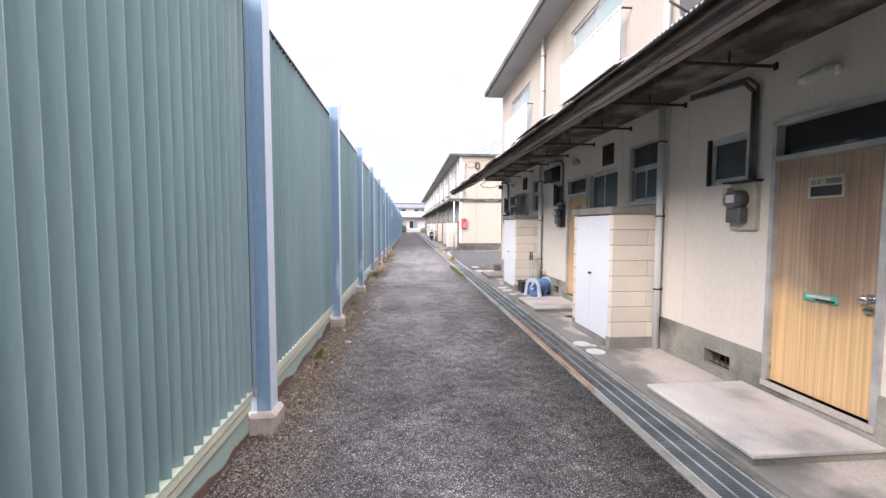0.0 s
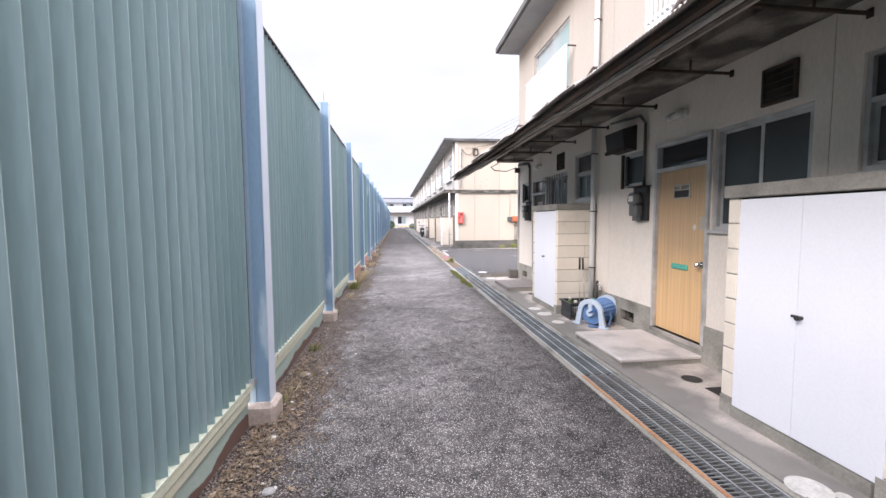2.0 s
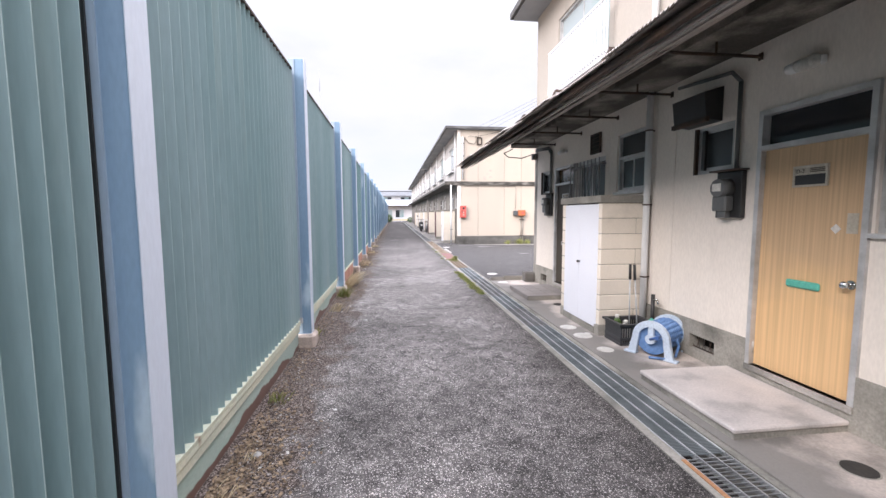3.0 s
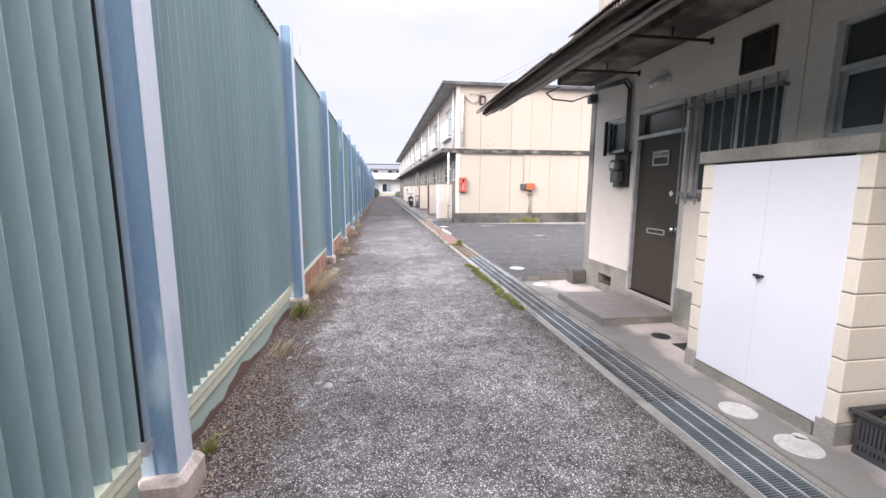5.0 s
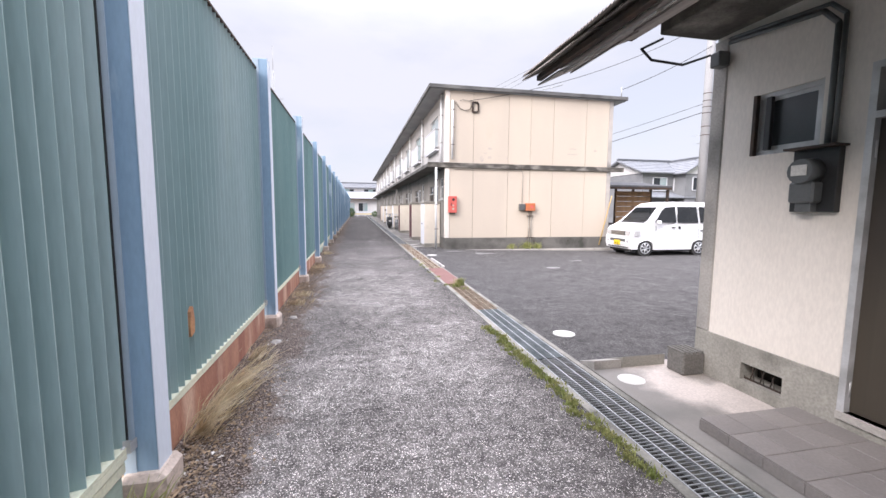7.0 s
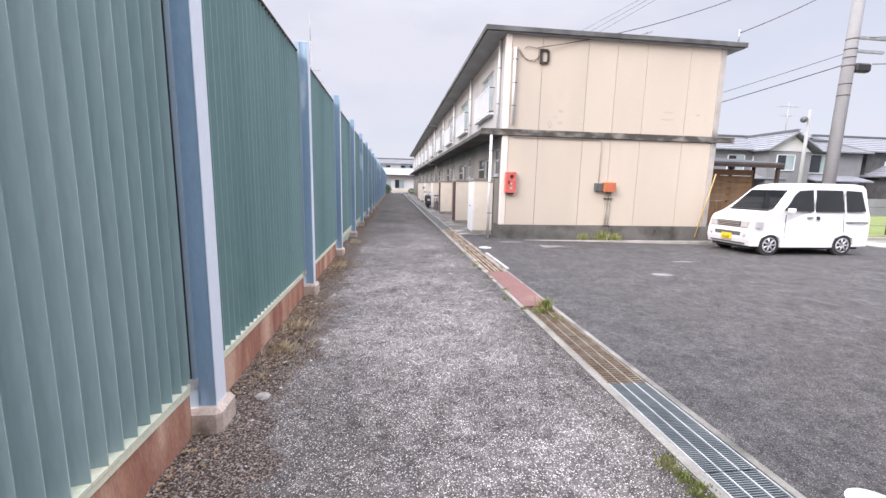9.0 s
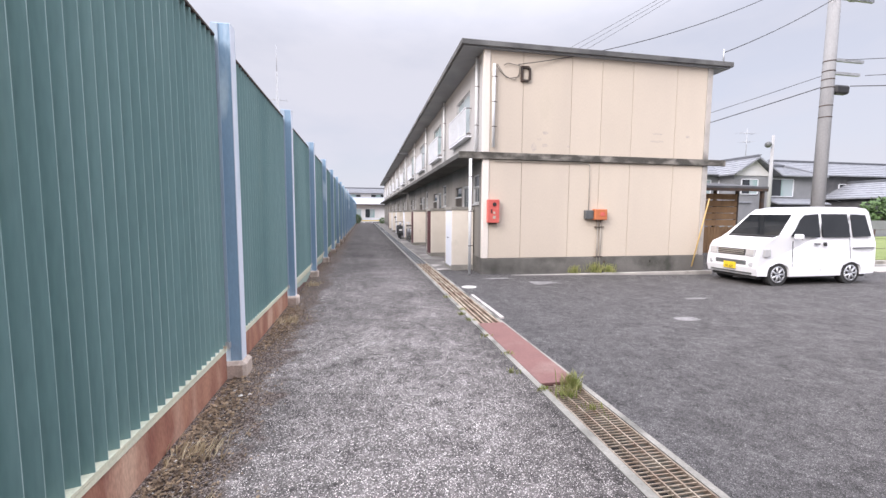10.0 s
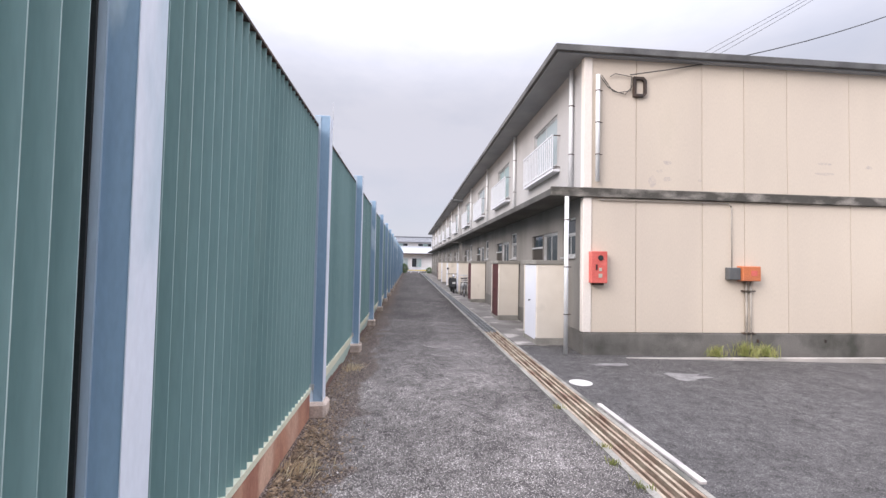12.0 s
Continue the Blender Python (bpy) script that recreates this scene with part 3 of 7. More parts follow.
def pierced(bm, y0, y1, z0, z1, x0, x1, holes):
    """Fills the wall rectangle between planes x0 and x1, leaving out the holes (ya, yb, za, zb)."""
    ys = sorted({y0, y1, *[v for h in holes for v in h[:2] if y0 < v < y1]})
    zs = sorted({z0, z1, *[v for h in holes for v in h[2:] if z0 < v < z1]})
    for a, b in zip(ys, ys[1:]):
        run = None
        for c, d in zip(zs, zs[1:]):
            inside = any(h[0] <= (a + b) / 2 <= h[1] and h[2] <= (c + d) / 2 <= h[3] for h in holes)
            if inside:
                if run:
                    block(bm, x0, x1, a, b, run[0], run[1])
                run = None
            else:
                run = (run[0], d) if run else (c, d)
        if run:
            block(bm, x0, x1, a, b, run[0], run[1])
    return bm


# ---- ground ----
W1, CORNER = 3.06, 13.45     # front wall of the near building and its end
DL, DR = 1.73, 2.05         # the drain's two sides
g = bmesh.new()
block(g, -400, DL - 0.07, -300, 600, -0.6, 0.0)
block(g, DR + 0.05, 400, -300, 600, -0.6, -0.13)
block(g, DL - 0.08, DR + 0.06, -300, 600, -0.6, -0.3)
block(g, DL - 0.08, DR + 0.06, -300, -10, -0.3, 0.0)
block(g, DL - 0.08, DR + 0.06, 82, 600, -0.3, 0.0)
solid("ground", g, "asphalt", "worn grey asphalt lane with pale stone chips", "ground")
lot = [(DR + 0.056, -0.14), (DR + 0.056, 0.004), (3.6, 0.004), (9.0, -0.1), (40.0, -0.12), (40.0, -0.14)]
solid("parking_lot", prism(bmesh.new(), lot, "y", CORNER + 0.28, 25.4), "asphalt_lot", "smoother dark asphalt of the parking yard", "ground")
solid("pavement", boxed(DR + 0.056, W1 + 0.3, -10, CORNER + 0.25, -0.15, 0.02), "strip", "stained concrete strip between drain and doors", "pavement")
solid("pavement_far", boxed(DR + 0.056, 3.3, 25.41, 80, -0.15, 0.02), "strip_far", "stained concrete strip before the far doors", "pavement")


# ---- drain ----
def yard_patch(x, y, rx, ry, seed):
    """A thin ragged film of pale mortar on the yard."""
    rr = random.Random(seed)
    pts = [(x + rx * math.cos(k * math.pi / 9) * rr.uniform(0.6, 1.1), y + ry * math.sin(k * math.pi / 9) * rr.uniform(0.6, 1.1)) for k in range(18)]
    z = -0.1 if x > 9 else 0.004 - 0.104 * max(0.0, x - 3.6) / 5.4
    solid("pavement_patch", prism(bmesh.new(), pts, "z", z - 0.03, z + 0.003), "asphalt_pale", "thin pale worn patch in the yard asphalt", "pavement")


for k, q in enumerate(((4.0, 23.2, 0.5, 0.22), (4.9, 19.9, 0.28, 0.12), (6.3, 21.3, 0.35, 0.08), (3.3, 23.9, 0.4, 0.1))):
    yard_patch(*q, k + 40)


def drain():
    d = thing("drain_channel", "long concrete drain channel covered with steel gratings beside the lane", "drain", kind="structure")
    k = bmesh.new()
    block(k, DL - 0.07, DL - 0.005, -10, 82, -0.3, 0.008)
    block(k, DR + 0.005, DR + 0.055, -10, 82, -0.3, 0.008)
    part("kerb", k, "plinth", d)
    part("edge_angle", boxed(DL - 0.03, DL - 0.004, 3.9, 6.95, -0.03, 0.014), "rust_edge", d, "rusted angle iron edge")
    part("bed", boxed(DL - 0.005, DR + 0.005, -10, 82, -0.3, -0.2), "dark", d)
    return d


DRAIN = drain()


def grate_mesh(style):
    """One grating a metre long: bearing bars lengthways, thin bars across."""
    bm = bmesh.new()
    w = DR - DL
    if style == "rail":
        for k in range(5):
            x = 0.012 + k * (w - 0.024) / 4
            block(bm, x - 0.013, x + 0.013, 0.002, 0.997, -0.05, 0.006 if k % 2 == 0 else -0.004)
    elif style == "plank":
        for x in (0.02, w / 2, w - 0.02):
            block(bm, x - 0.012, x + 0.012, 0.002, 0.995, -0.03, 0.004)
        for i in range(7):
            block(bm, 0.003 + i * (w - 0.006) / 7 + 0.006, 0.003 + (i + 1) * (w - 0.006) / 7 - 0.006, 0.003, 0.994, -0.03, -0.001)
    else:
        step = 0.034 if style == "open" else 0.016
        for x in (0.008, w / 3, 2 * w / 3, w - 0.008):
            block(bm, x - 0.005, x + 0.005, 0.002, 0.995, -0.03, 0.004)
        y = 0.01
        while y < 0.99:
            block(bm, 0.003, w - 0.003, y, y + 0.006, -0.009, -0.001)
            y += step
    for fc in bm.faces:
        if max(v.co.x for v in fc.verts) - min(v.co.x for v in fc.verts) > 0.1 or all(v.co.z < 0.003 and v.co.z > -0.01 for v in fc.verts):
            fc.material_index = 1
    return bm


def gratings():
    styles = {"open": mesh_of("grating", grate_mesh("open"), "grating"), "close": mesh_of("grating", grate_mesh("close"), "grating_new"),
              "rust": mesh_of("grating", grate_mesh("open"), "grating_rust"), "plank": mesh_of("grating", grate_mesh("plank"), "grating"), "rail": mesh_of("grating", grate_mesh("rail"), "rust_rail")}
    for k, under in (("open", "cross_bar"), ("close", "cross_bar_new"), ("rust", "grating_rust"), ("plank", "grating"), ("rail", "rust_rail")):
        styles[k].materials.append(M[under])
    plan = []
    y = -10.0
    while y < 82:
        if 17.99 < y < 20.0:
            y = 20.1
            continue
        k = "close" if (1.5 < y < 3.9 or 6.9 < y < 9.9 or 10.9 < y < 12.0 or 13.9 < y < 15.9) else "rust" if 15.9 < y < 20 else "rail" if 20 < y < 26.5 else "open"
        plan.append((y, k))
        y += 1.0
    for y, k in plan:
        ob = new("grating", styles[k])
        ob.location = (DL, y, 0)
        ob.parent = DRAIN
    part("cover_plate", boxed(DL - 0.01, DR + 0.03, 18.02, 20.08, -0.02, 0.012, 0.004), "red_cover", DRAIN, "red oxide steel cover plate")


gratings()
white_edge = thing("edge_strip", "pale concrete edging strip beside the drain in the yard", "edging", at=(DR + 0.1, 20.3, 0.0), kind="structure")
part("strip", boxed(-0.03, 0.03, 0, 1.7, -0.1, 0.03, 0.006), "slab", white_edge)


# ---- fence ----
POST0, PITCH, FX = 3.43, 3.07, -0.98
def fence():
    f = thing("metal_fence", "tall fence of green corrugated steel sheets between pale blue posts", "fence", at=(FX, 0, 0))
    n_posts = range(-4, 26)
    # a post: a square tube, its paler face towards the lane
    bm = bmesh.new()
    d, w = 0.125, 0.142
    hh = w / 2
    block(bm, -d - 0.035, 0.0, -hh + 0.004, hh - 0.004, 0.12, 3.2, 0.006)
    block(bm, -d - 0.06, -d - 0.036, -0.02, 0.02, 0.12, 3.1)
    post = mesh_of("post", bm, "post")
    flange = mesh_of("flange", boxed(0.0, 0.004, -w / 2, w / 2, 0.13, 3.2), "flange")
    bm = bmesh.new()
    block(bm, -0.17, 0.045, -0.125, 0.125, -0.05, 0.15, 0.028)
    foot = mesh_of("footing", bm, "footing")
    # a sheet: shallow troughs that meet in sharp ridges towards the lane
    bm = bmesh.new()
    y0, y1 = 0.078, PITCH - 0.125
    n = 29
    deep_by = 0.108
    pitch = (y1 - y0) / n
    prof = []
    for k in range(8 * n + 1):
        y = y0 + k / 8 * pitch
        if k % 8:
            prof.append((y, deep_by * (1 - math.sin(math.pi * (k % 8) / 8))))
        else:
            prof += [(max(y - 0.0018, y0 - 0.001), deep_by), (y + 0.0018, deep_by)]
    rows_ = [[bm.verts.new((-0.044 - deep_by + x + back, y, z)) for y, x in prof] for back, z in ((0, 0.31), (0, 3.06), (-0.004, 3.06), (-0.004, 0.31))]
    for r0, r1 in zip(rows_, rows_[1:] + rows_[:1]):
        for k in range(len(prof) - 1):
            fc = bm.faces.new((r0[k], r0[k + 1], r1[k + 1], r1[k]))
            fc.smooth = True
            fc.material_index = int(prof[k][1] == prof[k + 1][1])
    bm.edges.ensure_lookup_table()
    for e in bm.edges:
        q0, q1 = e.verts[0].co, e.verts[1].co
        if abs(q0.z - q1.z) < 0.01 or (abs(q0.z - q1.z) > 1 and (abs(q0.x + 0.044) < 1e-4 or abs(q0.x + 0.048) < 1e-4)):
            e.smooth = False
    # black strip stands in for the shade in the gap before the post
    gap = mesh_of("edge_strip", boxed(-0.1, -0.058, PITCH - 0.083, PITCH - 0.0695, 0.31, 3.06), "black")
    sheet = mesh_of("sheet", bm, "green_sheet")
    sheet.materials.append(M["sheet_ridge"])
    sheet_end = mesh_of("sheet_end", boxed(-0.1, -0.09, y1 + 0.002, PITCH - 0.0855, 0.31, 3.06), "green_sheet_deep")
    deep = sheet.copy()
    deep.materials[0] = M["green_sheet_deep"]
    bm = bmesh.new()
    prof = [(y, x + 0.006) for y, x in prof]
    block(bm, -0.15, -0.04, y0, y1, 3.061, 3.08)
    cap = mesh_of("top_rail", bm, "iron")
    plain_rail = mesh_of("bottom_rail", boxed(-0.17, -0.108, y0, y1, 0.262, 0.3, 0.005), "rail")
    bm = bmesh.new()
    block(bm, -0.17, -0.106, y0, y1, 0.256, 0.3, 0.005)
    block(bm, -0.165, -0.116, y0, y1, 0.19, 0.247, 0.005)
    block(bm, -0.16, -0.13, y0, y1, 0.247, 0.256)
    rail = mesh_of("bottom_rail", bm, "rail")
    bm = bmesh.new()
    pts = [(-0.041, y0)] + [(-0.044 - deep_by + x - 0.002, y) for y, x in prof] + [(-0.041, y1)]
    prism(bm, pts, "z", 0.3, 0.318)
    lip = mesh_of("rib_closer", bm, "rail")
    bm = bmesh.new()
    block(bm, -0.17, -0.136, y0, y1, -0.03, 0.18, 0.004)
    seam = mesh_of("rust_seam", boxed(-0.165, -0.127, y0, y1, 0.181, 0.189), "rust_board")
    boards = mesh_of("base_board", bm, "board"), mesh_of("base_board", boxed(-0.17, -0.116, y0, y1, -0.03, 0.258, 0.005), "rust_board")
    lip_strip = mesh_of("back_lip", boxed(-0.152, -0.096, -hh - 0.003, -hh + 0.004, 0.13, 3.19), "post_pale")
    bm = bmesh.new()
    block(bm, -0.15, -0.09, -0.13, -0.122, 0.285, 0.35)
    block(bm, -0.094, -0.088, -0.13, -0.07, 0.285, 0.335)
    rod(bm, (-0.115, -0.15, 0.315), (-0.115, -0.07, 0.315), 0.009)
    clamp = mesh_of("clamp", bm, "alu")
    for i in n_posts:
        y = POST0 + PITCH * i
        p = new("post", post)
        p.parent, p.location = f, (0, y, 0)
        q = new("footing", foot)
        q.parent, q.location = p, (0, 0, 0)
        tagged(q, "weathered concrete footing")
        q = new("flange", flange)
        q.parent = p
        tagged(q, "pale flange facing the lane")
        q = new("clamp", clamp)
        q.parent = p
        q = new("back_lip", lip_strip)
        q.parent = p
        tagged(q, "paler back edge of the post")
        if i < 25:
            for name, me in (("sheet", deep if i >= 4 else sheet), ("top_rail", cap), ("bottom_rail", rail if i < 3 or i > 5 else plain_rail), ("rib_closer", lip), ("edge_strip", gap), ("sheet_end", sheet_end), ("rust_seam", seam), ("base_board", boards[0] if i < 3 or i > 5 else boards[1])):
                if name == "rust_seam" and 3 <= i <= 5:
                    continue
                o = new(name, me)
                o.parent, o.location = f, (-0.065 if name in ("sheet", "sheet_end", "top_rail", "edge_strip", "rib_closer") else 0, y, 0)
    return f


fence()
solid("verge", boxed(-60, FX - 0.14, -10, 90, -0.03, 0.012), "litter", "bare earth behind the fence", "ground")


# ---- openings ----
def window(name, x, ya, yb, za, zb, label, panes=2, transom=0.0, glass="frosted", depth=0.09, group="", bars=False):
    """A sliding window in a wall facing -x: frame, panes side by side, perhaps a pane above."""
    w = thing(name, label, "window", group, (x, (ya + yb) / 2, za), "structure")
    a, b = -(yb - ya) / 2, (yb - ya) / 2
    h = zb - za
    t = 0.035
    fr = bmesh.new()
    block(fr, 0.025, depth, a, a + t, 0, h)
    block(fr, 0.025, depth, b - t, b, 0, h)
    block(fr, 0.025, depth, a + t, b - t, 0, t)
    block(fr, 0.025, depth, a + t, b - t, h - t, h)
    top = h - t
    if transom:
        top = h - transom
        block(fr, 0.028, depth, a + t, b - t, top - t, top)
        part("pane", boxed(0.06, 0.066, a + t, b - t, top, h - t), glass, w)
        top -= t
    part("window_frame", fr, "alu", w, "dull aluminium frame")
    if zb - za > 0.6:
        part("window_sill", boxed(-0.04, 0.0, a - 0.02, b + 0.02, -0.03, 0.0), "alu", w)
    step = (b - a - 2 * t) / panes
    for i in range(panes):
        ya2, yb2 = a + t + i * step, a + t + (i + 1) * step
        xx = 0.04 + 0.022 * (i % 2)
        sash = bmesh.new()
        s = 0.028
        block(sash, xx, xx + 0.02, ya2, ya2 + s, t, top)
        block(sash, xx, xx + 0.02, yb2 - s, yb2, t, top)
        block(sash, xx, xx + 0.02, ya2 + s, yb2 - s, t, t + s)
        block(sash, xx, xx + 0.02, ya2 + s, yb2 - s, top - s, top)
        sh = part("sash", sash, "alu", w)
        part("pane", boxed(xx + 0.006, xx + 0.012, ya2 + s, yb2 - s, t + s, top - s), glass, sh)
    return w


def front_wall(name, x, y0, y1, z0, z1, holes, joints, material, label):
    """A wall facing -x, 0.16 thick, with fine joints between its panels."""
    bm = bmesh.new()
    cuts = [y0, *[j for j in sorted(joints) if y0 < j < y1], y1]
    for a, b in zip(cuts, cuts[1:]):
        pierced(bm, a + 0.003, b - 0.003, z0, z1, x, x + 0.03, holes)
    pierced(bm, y0, y1, z0, z1, x + 0.03, x + 0.16, holes)
    return solid(name, bm, material, label, "wall")


# ---- the near building ----
UNIT = 4.38
DOORS = [12.31 - UNIT * i for i in range(5)]      # far edge of each door frame
Y0 = -9.0
holes1, holes2, joints = [], [], []
for d in DOORS:
    holes1 += [(d - 0.86, d, 0.2, 2.36), (d - 1.83, d - 0.88, 1.38, 2.36), (d - 2.8, d - 2.14, 1.8, 2.58), (d + 0.27, d + 0.76, 1.9, 2.36)]
    joints += [d - 0.0 + 1.05, d - 1.95, d - 3.0]
for d in DOORS:
    holes2 += [(d - 1.82, d + 0.02, 3.85, 5.08)]
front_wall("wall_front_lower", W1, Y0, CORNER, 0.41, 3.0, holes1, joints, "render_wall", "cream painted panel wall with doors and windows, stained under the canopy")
front_wall("wall_front_upper", W1, Y0, CORNER, 3.0, 5.6, [(a - 0.0, b, c, d) for a, b, c, d in holes2], joints, "render_upper", "cream upper wall of the terrace, paint darkened against the sun")
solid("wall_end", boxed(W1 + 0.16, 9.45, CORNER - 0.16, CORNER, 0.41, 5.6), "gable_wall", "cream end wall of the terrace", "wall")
solid("wall_back", boxed(9.3, 9.45, Y0, CORNER - 0.16, 0, 5.6), "render_wall", "plain back wall of the terrace", "wall")
solid("wall_start", boxed(W1 + 0.16, 9.3, Y0, Y0 + 0.15, 0, 5.6), "render_wall", "plain end wall of the terrace", "wall")
solid("floor_inside", boxed(W1 + 0.17, 9.3, Y0 + 0.16, CORNER - 0.17, 0.1, 0.2), "dark", "dark floor inside", "floor")
solid("floor_upper", boxed(W1 + 0.17, 9.3, Y0 + 0.16, CORNER - 0.17, 2.85, 3.0), "dark", "upper floor inside", "floor")
pl = bmesh.new()
pierced(pl, Y0, CORNER, 0.0, 0.41, W1 - 0.02, W1 + 0.16, [(d - 0.86, d, 0.2, 0.41) for d in DOORS] + [(d + 0.35, d + 0.68, 0.12, 0.26) for d in DOORS])
block(pl, W1 + 0.16, 9.47, CORNER - 0.16, CORNER + 0.02, -0.2, 0.41)
solid("baseboard_front", pl, "plinth", "stained grey concrete plinth with vent openings", "plinth")
for d in DOORS[:4]:
    vg = thing("vent_grille", "rusted iron mesh in the low vent opening of the plinth", "vent grille", "vent grilles", (W1 + 0.03, d + 0.515, 0.12))
    for k in range(9):
        part("bar", rod(bmesh.new(), (0, -0.16 + k * 0.04, 0.0), (0, -0.12 + k * 0.04 - 0.04 * (k % 2) * 2, 0.14), 0.004, n=4), "iron", vg)
    part("frame", boxed(-0.006, 0.006, -0.165, 0.165, 0.0, 0.012), "iron", vg)
solid("vent_back", boxed(W1 + 0.165, W1 + 0.2, Y0 + 0.2, CORNER - 0.2, 0.0, 0.098), "dark", "dark underfloor space", "plinth")


def eave_roof(name, x0, x1, ya, yb, z):
    """A nearly flat slab roof with a thick rim and a recessed underside."""
    r = thing(name, "flat grey concrete roof slab with streaked rim", "roof", kind="structure")
    part("slab", boxed(x0, x1, ya, yb, z + 0.03, z + 0.16, 0.01), "roof_edge", r)
    part("soffit", boxed(x0 + 0.06, x1 - 0.06, ya + 0.06, yb - 0.06, z, z + 0.028), "soffit", r, "grey underside of the eave")
    return r


eave_roof("roof_near", 2.5, 10.0, Y0 - 0.2, CORNER + 0.18, 5.6)


def corner_post(x, y, z0, z1):
    return solid("trim", boxed(x - 0.012, x + 0.2, y - 0.12, y + 0.015, z0, z1, 0.008), "concrete", "bare concrete corner column", "column")


corner_post(W1, CORNER, 0.411, 2.9)
solid("canopy_slab", boxed(2.5, W1 - 0.002, Y0, CORNER + 0.02, 2.92, 3.06, 0.01), "band", "concrete canopy slab above the doors", "canopy")


def door(n, d, skin, label):
    """A painted door in an aluminium frame with a glazed transom; hinged on the far side."""
    t = thing(f"door_{n}", label, "door", "doors of the terrace", (W1, d - 0.43, 0.2), "structure")
    fr = bmesh.new()
    for a, b, c, e in ((-0.43, -0.39, 0, 2.16), (0.39, 0.43, 0, 2.16), (-0.39, 0.39, 2.12, 2.16), (-0.39, 0.39, 1.83, 1.87)):
        block(fr, -0.025, 0.11, a, b, c, e)
    part("door_frame", fr, "alu", t, "dull aluminium door frame")
    part("sill", boxed(-0.035, 0.12, -0.43, 0.43, -0.05, 0.0), "concrete", t)
    leaf = part("leaf", boxed(0.02, 0.06, -0.388, 0.388, 0.006, 1.828), skin, t)
    part("transom_pane", boxed(0.05, 0.056, -0.39, 0.39, 1.87, 2.12), "brown_glass" if n == 3 else "glass", t, "dark glass transom pane")
    if n == 3:
        rim = "alu"
    else:
        rim = "meter_box"
    fr = bmesh.new()
    for a, b, c, e in ((-0.13, 0.13, 1.655, 1.67), (-0.13, 0.13, 1.51, 1.525), (-0.13, -0.115, 1.525, 1.655), (0.115, 0.13, 1.525, 1.655), (-0.115, 0.115, 1.6, 1.61)):
        block(fr, 0.004, 0.02, a, b, c, e)
    pl2 = part("name_plate", fr, rim, t, "name plate frame on the door")
    part("card", boxed(0.01, 0.019, -0.115, 0.115, 1.61, 1.655), "meter_box", pl2)
    part("slot", boxed(0.01, 0.019, -0.115, 0.115, 1.525, 1.6), "black", pl2)
    bars = bmesh.new()
    for i in range(3):
        block(bars, 0.006, 0.0101, -0.105, 0.0, 1.617 + i * 0.012, 1.623 + i * 0.012)
    part("bars", bars, "iron", pl2, "small writing too small to read")
    tx = bpy.data.curves.new("number", "FONT")
    tx.body, tx.size, tx.extrude = f"D-{ {1: 2, 2: 3, 3: 4}.get(n, 1)}", 0.042, 0.001
    to = new("number", tx)
    to.parent = pl2
    to.matrix_basis = Matrix.Translation((0.008, 0.108, 1.616)) @ Euler((radians(90), 0, radians(-90))).to_matrix().to_4x4()
    tx.materials.append(M["black"])
    kn = bmesh.new()
    rod(kn, (0.02, -0.33, 0.82), (-0.03, -0.33, 0.82), 0.014)
    ball(kn, (-0.045, -0.33, 0.82), 0.028, 12, (0.8, 1, 1))
    rod(kn, (0.019, -0.33, 0.82), (0.01, -0.33, 0.82), 0.032, n=14)
    part("knob", kn, "chrome", t, "chrome door knob")
    if n == 1:
        rod_ = bmesh.new()
        rod(rod_, (0.019, -0.33, 0.74), (0.0, -0.33, 0.74), 0.03, n=14)
        block(rod_, -0.012, 0.0, -0.36, -0.3, 0.73, 0.75, 0.003)
        part("lock", rod_, "chrome", t)
    sl = bmesh.new()
    for a, b, c, e in ((-0.15, 0.15, 0.735, 0.745), (-0.15, 0.15, 0.785, 0.795), (-0.15, -0.14, 0.745, 0.785), (0.14, 0.15, 0.745, 0.785)):
        block(sl, 0.006, 0.02, a, b, c, e)
    part("letter_slot", sl if n == 3 else boxed(-0.002, 0.02, -0.13, 0.13, 0.735, 0.795, 0.012), "alu" if n == 3 else "teal_tape", t, "pale metal letter slot" if n == 3 else "letter slot covered with green tape")
    if n == 1:
        part("torn_tape", boxed(-0.008, -0.003, -0.09, 0.09, 0.765, 0.785, 0.002), "white_lid", t, "white torn strip across the taped slot")
        part("slot_gap", boxed(-0.0075, -0.003, -0.12, 0.02, 0.748, 0.762, 0.001), "black", t)
    hg = bmesh.new()
    for z in (0.1, 1.6):
        rod(hg, (0.012, 0.395, z), (0.012, 0.395, z + 0.1), 0.01)
    part("hinge", hg, "alu", t)
    if n >= 2:
        v = [(-0.2 + 0.035 * math.cos(a), 1.2 + 0.035 * math.sin(a)) for a in (0, math.pi / 2, math.pi, 1.5 * math.pi)]
        part("sticker", prism(bmesh.new(), v, "x", 0.0195, 0.017), "white_lid", t, "small white diamond sticker")
    if n == 2:
        part("sticker", boxed(0.0165, 0.0195, -0.34, -0.27, 1.17, 1.31), "meter_box", t, "small faded notice")
    return t



